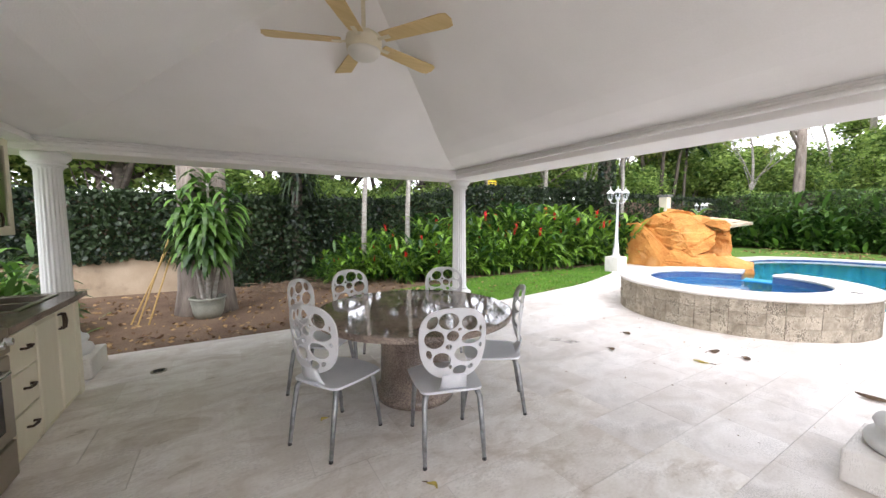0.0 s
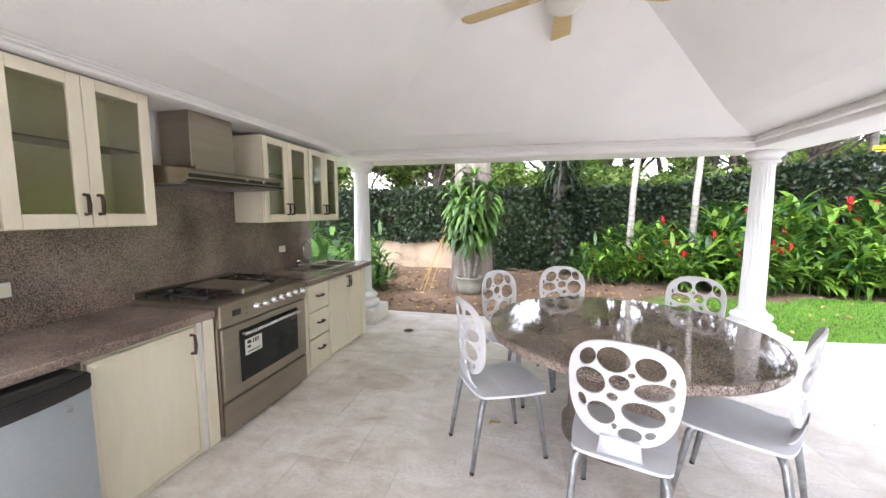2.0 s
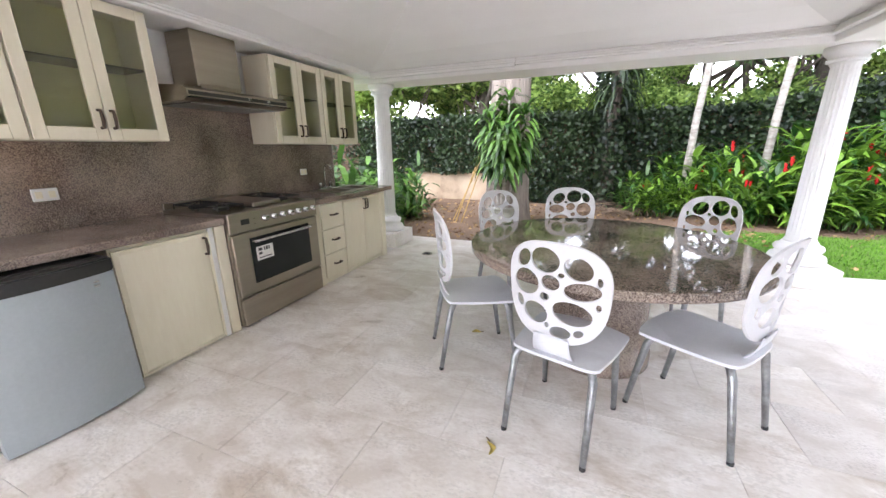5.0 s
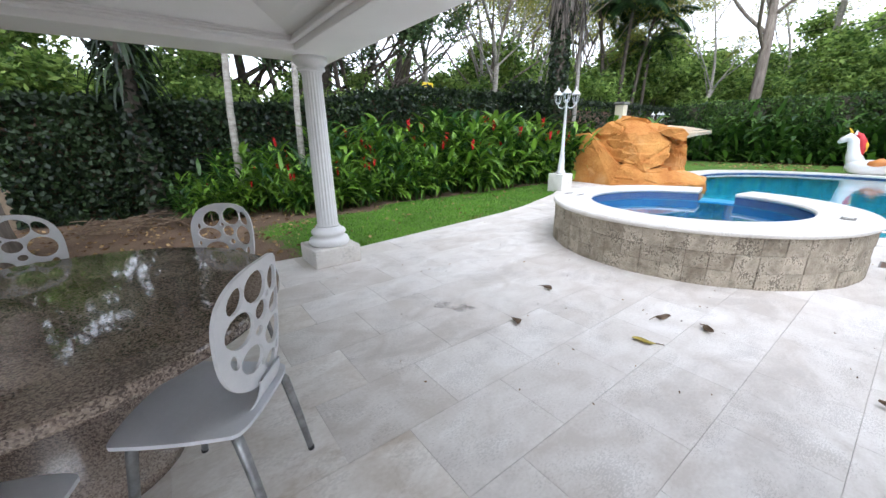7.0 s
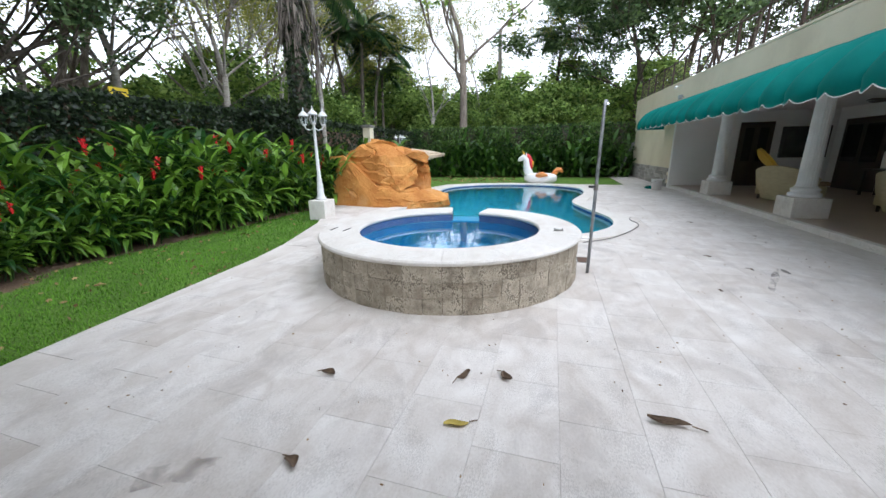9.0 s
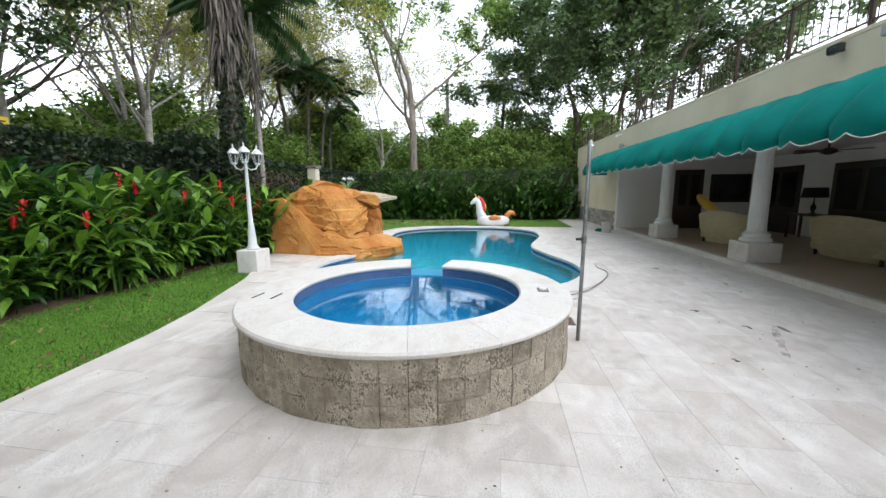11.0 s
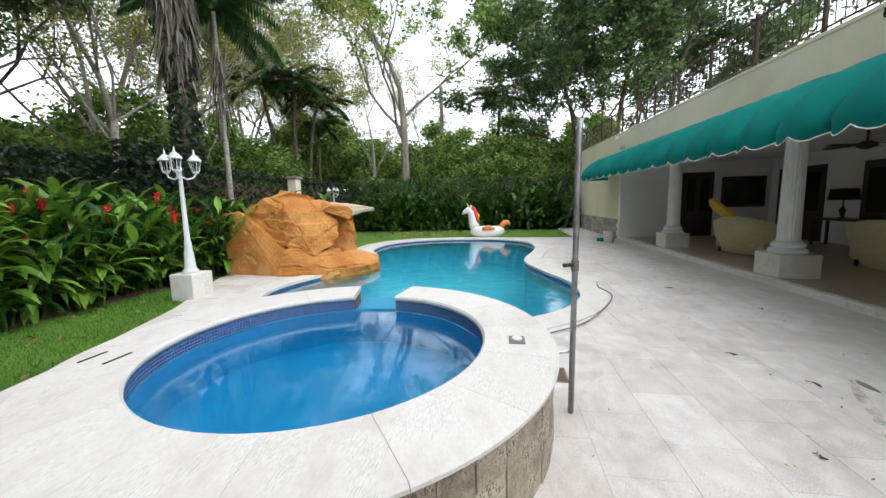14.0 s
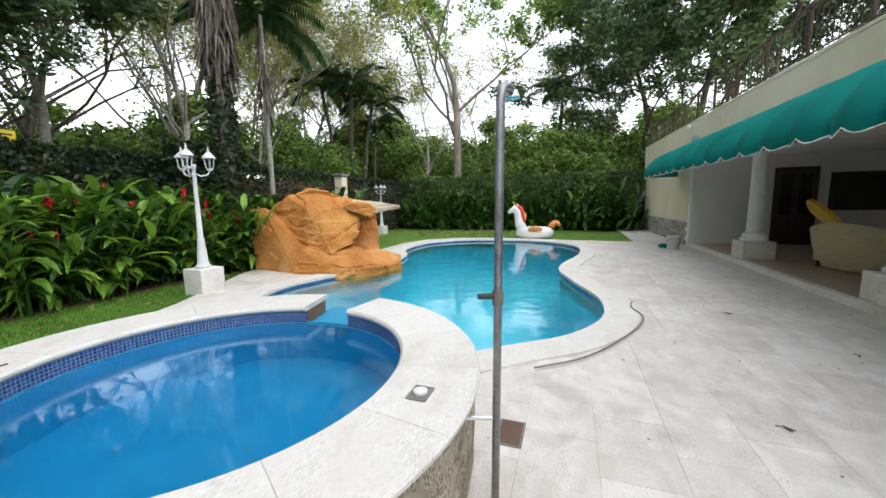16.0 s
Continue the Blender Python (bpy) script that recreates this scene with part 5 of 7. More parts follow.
# ---- terrace furniture ----
def wicker_chair(x, y, rz, w, label):
    s = thing("wicker_sofa", label, "sofa", group="wicker seats on the terrace")
    seat = box(-w * 0.42, -0.36, 0.12, w * 0.42, 0.40, 0.42, 0.05, seg=2)
    part("base", seat, M_WICKER, s)
    bk = bmesh.new()
    n = 18
    inner_r, rows = [], []
    for k in range(n + 1):
        a = math.pi * k / n
        cx, cy = (w / 2 + 0.04) * math.cos(a), -0.10 - 0.40 * math.sin(a)
        h = 0.62 + 0.28 * math.sin(a)
        flare = 1.10
        rows.append([(cx * 0.76, cy * 0.82, 0.02), (cx * 1.02, cy * 1.02, 0.4), (cx * flare, cy * flare, h), (cx * flare * 0.95, cy * flare * 0.93, h + 0.02), (cx * 0.88, cy * 0.86, 0.42)])
    vr = [[bk.verts.new(p) for p in r] for r in rows]
    for a, b in zip(vr, vr[1:]):
        for k in range(4):
            bk.faces.new((a[k], a[k + 1], b[k + 1], b[k]))
    part("backrest", bk, M_WICKER, s, "high flared woven back", True)
    part("cushion", box(-w / 2 + 0.06, -0.3, 0.42, w / 2 - 0.06, 0.40, 0.53, 0.045, seg=3), M_WALLDIRTY, s, "beige seat cushion", True)
    for sx in (-1, 1):
        for sy in (-0.36, 0.36):
            part("leg", lathe([(0.03, 0), (0.035, 0.13)], (sx * (w * 0.36), sy * 0.85, 0), 10), M_DARKWOOD, s)
    s.matrix_basis = pose(x, y, TZ, 0, 0, rz)
    return s


wicker_chair(15.2, -4.55, 200, 1.45, "cream woven wicker armchair with flared high back")
wicker_chair(12.7, -5.6, 180, 2.0, "cream woven wicker sofa deep under the terrace roof")
fn = thing("swim_board", "yellow plastic swim board leaning on the wicker seat", "float", (16.0, -4.5, TZ + 0.8))
bdm = prism([tuple(p) for p in spline([(-0.55, -0.14), (0.1, -0.17), (0.55, -0.1), (0.62, 0), (0.55, 0.1), (0.1, 0.17), (-0.55, 0.14)], 4)], -0.04, 0.04)
along = Vector((-1.03, 0.0, -0.42)).normalized()
flat = Vector((0.25, 0.95, -0.3)).cross(along).normalized()
bmesh.ops.transform(bdm, verts=bdm.verts, matrix=Matrix((( along.x, flat.x, along.cross(flat).x, 16.05), (along.y, flat.y, along.cross(flat).y, -4.35), (along.z, flat.z, along.cross(flat).z, 1.12), (0, 0, 0, 1))))
part("board", bdm, M_YELLOW, fn)
cb = thing("console_table", "dark wooden console table against the terrace wall", "table", (16.4, -7.3, TZ))
part("top", box(15.6, -7.55, 0.80, 17.0, -7.05, 0.85, 0.008), M_DARKWOOD, cb)
for x in (15.68, 16.92):
    for y in (-7.48, -7.12):
        part("leg", box(x - 0.03, y - 0.03, TZ, x + 0.03, y + 0.03, 0.80, 0.005), M_DARKWOOD, cb)
tl = thing("table_lamp", "table lamp with black shade and dark turned base", "lamp", (16.3, -7.3, 0.85))
part("base", lathe([(0.09, 0.851), (0.09, 0.87), (0.03, 0.89), (0.05, 0.98), (0.07, 1.06), (0.03, 1.14), (0.015, 1.2), (0.015, 1.36)], (16.3, -7.3, 0), 20), M_BLACK, tl, "", True)
part("shade", lathe([(0.30, 1.33), (0.26, 1.62), (0.25, 1.62), (0.29, 1.335)], (16.3, -7.3, 0), 28), M_SHADE, tl, "black drum shade", True)
f2 = thing("terrace_fan", "dark ceiling fan hanging under the terrace ceiling", "ceiling fan", (13.6, -5.4, 2.75))
part("rod", tube([(13.6, -5.4, 2.45), (13.6, -5.4, 2.75)], 0.02, 8), M_BRONZE, f2)
part("motor", lathe([(0.05, 2.32), (0.14, 2.36), (0.15, 2.42), (0.06, 2.47)], (13.6, -5.4, 0), 20), M_BRONZE, f2, "", True)
for k in range(5):
    bl = prism([(0.15, -0.05), (0.65, -0.075), (0.68, 0), (0.65, 0.075), (0.15, 0.05)], -0.005, 0.005)
    bmesh.ops.transform(bl, verts=bl.verts, matrix=Matrix.Translation((13.6, -5.4, 2.41)) @ Matrix.Rotation(radians(20 + 72 * k), 4, "Z") @ Matrix.Rotation(radians(10), 4, "X"))
    part("blade", bl, M_DARKWOOD, f2)

# ---- artificial rock with slide ----


ROCK = Vector((13.6, 6.2, 0))
ALONG, BACK = Vector((0.55, -0.83, 0)), Vector((0.83, 0.55, 0))


def block(corners, seed, cuts=16, rough=0.035, strata=0.0):
    """A cast rock: the hull of a few corners, its flat faces broken by ledges, cracks and grain."""
    bm = bmesh.new()
    for u, w, z in corners:
        bm.verts.new(ROCK + ALONG * u + BACK * w + Vector((0, 0, z)))
    hull = bmesh.ops.convex_hull(bm, input=bm.verts)
    bmesh.ops.delete(bm, geom=[g for g in hull["geom_interior"] if isinstance(g, bmesh.types.BMVert)], context="VERTS")
    bmesh.ops.triangulate(bm, faces=bm.faces)
    long = [e for e in bm.edges if e.calc_length() > 0.25]
    bmesh.ops.subdivide_edges(bm, edges=long, cuts=cuts, use_grid_fill=True)
    bmesh.ops.triangulate(bm, faces=bm.faces)
    bm.normal_update()
    shift = Vector((seed * 3.1, seed * 1.7, seed * 0.9))
    moves = []
    for v in bm.verts:
        p = v.co + shift
        d = rough * (noise.fractal(p * 1.9, 0.9, 2.1, 5) - 0.7 * abs(noise.noise(p * 3.2)))
        crack = abs(noise.noise(Vector((p.x * 1.1, p.y * 1.1, p.z * 2.3)) + Vector((7, 2, 5))))
        d -= rough * 1.3 * max(0.0, 0.06 - crack) / 0.06
        layer = v.co.z * 4.2 + 0.9 * noise.noise(p * 0.9)
        d += strata * ((layer - math.floor(layer)) ** 2 - 0.4)
        moves.append(v.normal * d)
    for v, d in zip(bm.verts, moves):
        v.co += d
    return bm


rk = thing("rock_slide", "ochre artificial rock with ledges and pale jutting slab", "rock", (13.5, 6.2, 0))
part("side_boulder", block(((-1.72, 0.15, -0.1), (-1.74, 0.25, 1.40), (-1.40, 0.0, 1.46), (-0.86, -0.35, 0.62), (-0.50, -0.70, 0.52), (-0.62, -0.85, -0.1), (-1.5, 1.4, -0.1), (-1.4, 1.3, 1.25), (0.2, 0.6, -0.1), (0.0, 0.5, 0.7)), 3, 16, 0.03), M_ROCK, rk)
part("main_boulder", block(((-1.30, 0.25, 1.46), (-0.90, 0.10, 1.72), (-0.45, 0.15, 1.90), (0.45, 0.20, 1.70), (1.0, 0.45, 1.56), (-0.42, -0.55, 1.40), (0.42, -0.48, 1.42), (-0.85, -0.25, 0.70), (-0.45, -0.62, 0.60), (0.10, -0.95, 0.44), (0.62, -0.72, 0.62), (0.70, -0.45, 1.05), (-1.2, 1.3, 1.2), (0.9, 1.3, 1.2), (0.3, 0.8, 0.2)), 7, 18, 0.035, 0.035), M_ROCK, rk)
part("crown", block(((-0.62, -0.05, 1.74), (-0.30, -0.12, 1.86), (0.10, -0.10, 1.80), (0.30, 0.25, 1.72), (-0.50, 0.5, 1.93), (0.0, 0.6, 1.86), (-0.4, 0.2, 1.55), (0.2, 0.3, 1.5)), 21, 10, 0.03, 0.03), M_ROCK, rk)
part("buttress", block(((0.60, 0.0, 0.2), (1.15, -0.30, 0.2), (1.22, -0.25, 0.66), (1.05, -0.15, 1.05), (1.12, -0.05, 1.48), (0.62, 0.0, 1.5), (1.25, 0.8, 0.2), (1.15, 0.8, 1.4), (0.6, 0.8, 1.4)), 41, 12, 0.03, 0.02), M_ROCK, rk)
part("overhang", block(((0.35, -0.50, 1.42), (0.55, -0.52, 1.52), (1.00, -0.35, 1.50), (1.16, -0.25, 1.36), (1.02, -0.40, 1.16), (0.85, -0.30, 1.30), (0.4, 0.4, 1.66), (1.1, 0.5, 1.55), (0.5, 0.2, 1.28)), 44, 10, 0.03, 0.02), M_ROCK, rk)
part("foot_boulder", block(((-0.55, -0.75, 0.56), (-0.40, -0.72, 0.60), (-0.75, -0.85, -0.1), (0.30, -1.40, -0.12), (0.50, -1.36, 0.02), (0.22, -1.02, 0.36), (0.62, -0.75, 0.50), (0.2, 0.2, 0.55), (0.9, 0.2, 0.40), (0.9, -0.9, -0.15)), 12, 16, 0.035, 0.02), M_ROCK, rk)
part("ledge", block(((0.25, -1.32, -0.2), (0.30, -1.30, 0.10), (0.55, -0.80, 0.46), (1.20, -0.25, 0.42), (1.70, -0.35, 0.26), (1.60, -0.72, 0.10), (1.15, -1.08, 0.10), (1.10, -1.05, -0.2), (1.72, -0.6, -0.2), (1.6, 0.3, -0.2), (0.6, 0.2, -0.2)), 15, 16, 0.04, 0.02), M_ROCK, rk)
part("jutting_slab", block(((0.55, -0.30, 1.50), (0.62, -0.22, 1.62), (1.10, 0.05, 1.56), (1.80, 0.24, 1.47), (1.82, 0.30, 1.37), (1.25, 0.0, 1.30), (0.85, -0.2, 1.22), (0.7, 0.6, 1.60), (1.72, 0.60, 1.46), (1.6, 0.6, 1.36)), 31, 12, 0.022, 0.02), M_ROCKTIP, rk, "pale weathered slab")

# ---- garden lamps ----


def garden_lamp(x, y, z):
    g = thing("garden_lamp", "white three-armed garden lamp post on a square block", "lamp post", (x, y, z), "garden lamp posts")
    part("block", box(x - 0.22, y - 0.22, z - 0.05, x + 0.22, y + 0.22, z + 0.42, 0.015, seg=2), M_COPING, g, "pale travertine block")
    part("post", lathe([(0.12, 0.42), (0.13, 0.45), (0.10, 0.48), (0.085, 0.52), (0.075, 0.72), (0.055, 0.9), (0.06, 0.93), (0.045, 0.96), (0.035, 1.6), (0.03, 2.15), (0.045, 2.18), (0.03, 2.22)], (x, y, z), 20), M_LAMPWHITE, g, "", True)
    for k in range(3):
        a = radians(94 + 120 * k)
        dx, dy = math.cos(a), math.sin(a)
        cx, cy = x + 0.24 * dx, y + 0.24 * dy
        part("arm", tube([(x, y, z + 2.08), (x + 0.1 * dx, y + 0.1 * dy, z + 2.02), (x + 0.2 * dx, y + 0.2 * dy, z + 2.05), (cx, cy, z + 2.12)], 0.014, 8), M_LAMPWHITE, g)
        ln = part("lantern", lathe([(0.03, 2.12), (0.055, 2.14), (0.055, 2.16)], (cx, cy, z), 6), M_LAMPWHITE, g)
        gl = part("glass", lathe([(0.055, 2.16), (0.085, 2.34), (0.08, 2.34), (0.05, 2.165)], (cx, cy, z), 6), M_LANTERN, ln)
        gl.visible_shadow = False
        part("cap", lathe([(0.11, 2.335), (0.10, 2.36), (0.05, 2.42), (0.02, 2.44), (0.012, 2.50), (0.003, 2.53)], (cx, cy, z), 12), M_LAMPWHITE, ln)
        for q in range(6):
            b = radians(60 * q)
            part("bar", tube([(cx + 0.057 * math.cos(b), cy + 0.057 * math.sin(b), z + 2.16), (cx + 0.088 * math.cos(b), cy + 0.088 * math.sin(b), z + 2.34)], 0.006, 5), M_LAMPWHITE, ln)


garden_lamp(10.85, 6.82, 0)
garden_lamp(22.6, 9.7, -0.03)

# ---- outdoor shower pole, hose, ladder, bucket ----
sh = thing("shower_pole", "slim steel outdoor shower pole bent over at the top", "shower", (7.915, 1.01, 0))
part("pole", tube([(7.915, 1.01, 0), (7.912, 1.00, 1.0), (7.905, 0.99, 1.93), (7.915, 0.985, 1.98), (7.95, 0.975, 2.0), (8.02, 0.96, 2.0)], 0.0195, 14), M_LEG, sh, "", True)
part("shower_head", lathe([(0.02, 0), (0.035, -0.03), (0.035, -0.036)], (8.03, 0.957, 2.0), 16), M_CHROME, sh)
part("collar", lathe([(0.026, 1.02), (0.026, 1.09)], (7.912, 1.0, 0), 14), M_HOSE, sh)
part("valve", tube([(7.912, 1.0, 1.06), (7.86, 1.08, 1.065)], 0.014, 8), M_BLACK, sh, "dark valve lever")
part("wall_stay", tube([(7.914, 1.005, 0.45), (7.87, 1.15, 0.45)], 0.011, 8), M_CHROME, sh)
hose_pts = spline([(9.42, 0.95), (9.7, 0.6), (10.0, 0.36), (10.4, 0.12), (10.9, -0.12), (11.3, -0.22), (11.7, -0.15), (12.0, -0.2)], 6, False)
tagged(part("hose", tube([(p.x, p.y, 0.03) for p in hose_pts], 0.009, 8), M_HOSE), "thin grey hose lying on the patio by the pool", "hose")
ld = thing("ladder", "grey metal ladder leaning at the house corner", "ladder", (26.3, -2.35, 0))
for s in (-0.2, 0.2):
    part("rail", tube([(26.3 + s, -2.0, -0.03), (26.3 + s, -2.75, 1.9)], 0.03, 8), M_LEG, ld)
for k in range(6):
    f = (k + 0.6) / 6.4
    part("rung", tube([(26.1, -2.0 - 0.75 * f, 1.9 * f), (26.5, -2.0 - 0.75 * f, 1.9 * f)], 0.02, 8), M_LEG, ld)
bk = thing("bucket", "white plastic bucket standing on the paving", "bucket", (18.8, -2.3, 0))
part("pail", lathe([(0.15, 0.0), (0.19, 0.38), (0.2, 0.38), (0.2, 0.40), (0.18, 0.40), (0.14, 0.02)], (18.8, -2.3, 0), 24), M_PLASTIC, bk, "", True)
part("handle", tube([(18.61, -2.3, 0.38), (18.65, -2.18, 0.30), (18.8, -2.1, 0.25), (18.95, -2.18, 0.30), (18.99, -2.3, 0.38)], 0.008, 6), M_CHROME, bk)
tagged(part("hose_coil", tube([(19.15 + 0.25 * math.cos(a / 3), -2.25 + 0.25 * math.sin(a / 3), 0.02 + 0.0012 * a) for a in range(60)], 0.014, 6), M_GREEN), "coiled dark green garden hose on the paving", "hose")
tagged(part("stain_mark", prism([tuple(p) for p in spline([(8.42, -1.31), (8.55, -1.335), (8.62, -1.31), (8.54, -1.28)], 5)], 0.001, 0.005), M_HOSE), "dark damp patch beside a floor drain", "stain")
for pts, lab in (([(x + 0.02 * math.sin(0.9 * k), y + 0.015 * math.cos(1.4 * k)) for k, (x, y) in enumerate(ellipse(4.29, 3.18, 0.20, 0.075, 40, radians(-58)))], "faint mauve stain on the paving"), ([(x, y + 0.008 * math.cos(5 * k)) for k, (x, y) in enumerate(ellipse(8.15, -1.02, 0.55, 0.035, 28, radians(-28)))], "grey damp streak on the paving")):
    tagged(part("paving_stain", prism(pts, 0.0008, 0.0022), M_STAIN), lab, "stain", "stains on the paving")
dr2 = thing("floor_drain", "round metal floor drain in the pavilion floor", "drain", (0.09, 4.63, 0))
part("ring", lathe([(0.07, 0.0), (0.07, 0.006), (0.055, 0.007), (0.05, 0.003)], (0.09, 4.63, 0), 24), M_STEEL, dr2)
for k in range(-2, 3):
    part("slat", box(0.09 - 0.045, 4.63 + 0.018 * k - 0.004, 0.004, 0.09 + 0.045, 4.63 + 0.018 * k + 0.004, 0.0075), M_BLACK, dr2)

# ---- inflatable float ----
uf = thing("pool_float", "white inflatable unicorn pool float with orange tail on grass", "pool float", (21.8, 2.2, 0))
body = bmesh.new()
n1, n2 = 28, 12
rows = []
for i in range(n1):
    a = 2 * math.pi * i / n1
    rows.append([body.verts.new((21.85 + math.cos(a) * (0.42 + 0.24 * math.cos(b)), 2.05 + math.sin(a) * (0.55 + 0.24 * math.cos(b)), 0.2 + 0.24 * math.sin(b))) for b in (2 * math.pi * j / n2 for j in range(n2))])
for i in range(n1):
    for j in range(n2):
        body.faces.new((rows[i - 1][j - 1], rows[i][j - 1], rows[i][j], rows[i - 1][j]))
part("ring_body", body, M_FLOAT, uf, "", True)
part("neck", tube([(21.8, 2.55, 0.3), (21.8, 2.68, 0.6), (21.8, 2.72, 0.85), (21.8, 2.76, 1.08), (21.8, 2.9, 1.2), (21.8, 3.06, 1.1), (21.8, 3.14, 1.02)], [0.24, 0.2, 0.16, 0.17, 0.16, 0.1, 0.05], 14), M_FLOAT, uf, "", True)
part("mane", tube([(21.8, 2.52, 0.55), (21.8, 2.50, 0.8), (21.8, 2.55, 1.05), (21.8, 2.66, 1.25), (21.8, 2.78, 1.36)], [0.05, 0.09, 0.11, 0.10, 0.04], 10), M_REDV, uf, "red mane", True)
part("mane", tube([(21.8, 2.44, 0.72), (21.8, 2.46, 0.95), (21.8, 2.56, 1.15)], [0.04, 0.08, 0.04], 10), M_YELLOW, uf, "yellow mane lock", True)
part("horn", tube([(21.8, 2.86, 1.33), (21.8, 2.96, 1.52)], [0.05, 0.012], 10), M_YELLOW, uf, "yellow horn")
for sx in (-0.09, 0.09):
    part("ear", tube([(21.8 + sx, 2.76, 1.28), (21.8 + sx * 1.3, 2.76, 1.42)], [0.045, 0.01], 8), M_FLOAT, uf)
part("tail", tube([(21.8, 1.5, 0.35), (21.8, 1.35, 0.5), (21.8, 1.25, 0.62), (21.8, 1.12, 0.6), (21.8, 1.02, 0.48)], [0.1, 0.13, 0.12, 0.1, 0.04], 10), M_ORANGE, uf, "orange tail", True)
part("wing", tube([(21.35, 2.2, 0.32), (21.22, 1.95, 0.42), (21.2, 1.7, 0.38)], [0.12, 0.13, 0.04], 10), M_ORANGE, uf, "orange wing", True)

# ---- plants: building blocks ----


class Leaves:
    """Collects leaf blades and quads for one mesh."""

    def __init__(self):
        self.v, self.f = [], []

    def blade(self, base, d, length, width, droop, n=4, roll=0.0):
        p, d = Vector(base), Vector(d).normalized()
        side = d.cross(Vector((0, 0, 1)))
        if side.length < 0.05:
            side = Vector((1, 0, 0))
        side.normalize()
        side = Matrix.Rotation(roll, 3, d) @ side
        k0 = len(self.v)
        for i in range(n + 1):
            f = i / n
            w = width * (math.sin(math.pi * min(1, 0.12 + 0.88 * f)) ** 0.8) * 0.5 if i < n else 0.004
            self.v += [p - side * w, p + side * w]
            if i < n:
                self.f.append((k0 + 2 * i, k0 + 2 * i + 1, k0 + 2 * i + 3, k0 + 2 * i + 2))
            p = p + d * (length / n)
            d = (d + Vector((0, 0, -droop / n))).normalized()

    def folded(self, base, d, length, width, droop, n=5, roll=0.0):
        """A broad pointed leaf with a sunken midrib."""
        p, d = Vector(base), Vector(d).normalized()
        side = d.cross(Vector((0, 0, 1)))
        if side.length < 0.05:
            side = Vector((1, 0, 0))
        side = Matrix.Rotation(roll, 3, d) @ side.normalized()
        k0 = len(self.v)
        for i in range(n + 1):
            f = i / n
            w = width * 0.5 * (math.sin(math.pi * min(1, 0.06 + 0.94 * f ** 0.85)) ** 0.75 if 0 < i < n else 0.06)
            lift = side.cross(d) * w * 0.32
            self.v += [p - side * w + lift, p, p + side * w + lift]
            if i < n:
                q = k0 + 3 * i
                self.f += [(q, q + 1, q + 4, q + 3), (q + 1, q + 2, q + 5, q + 4)]
            p = p + d * (length / n)
            d = (d + Vector((0, 0, -droop / n))).normalized()

    def quads(self, centres, length, width, rg, flat=0.0):
        """Diamond leaves with random turns about the given centres."""
        c = np.asarray(centres, float)
        k = len(c)
        d = rg.normal(size=(k, 3))
        d[:, 2] *= 1 - flat
        d /= np.linalg.norm(d, axis=1)[:, None]
        s = np.cross(d, rg.normal(size=(k, 3)))
        s /= np.linalg.norm(s, axis=1)[:, None]
        ln = length * rg.uniform(0.6, 1.3, (k, 1))
        wd = width * rg.uniform(0.7, 1.2, (k, 1))
        pts = np.stack([c - d * ln / 2, c + s * wd / 2, c + d * ln / 2, c - s * wd / 2], 1).reshape(-1, 3)
        k0 = len(self.v)
        self.v += [tuple(p) for p in pts]
        self.f += [(k0 + 4 * i, k0 + 4 * i + 1, k0 + 4 * i + 2, k0 + 4 * i + 3) for i in range(k)]

    def put(self, name, material, parent=None, label=""):
        return soup(name, self.v, self.f, material, parent, label)


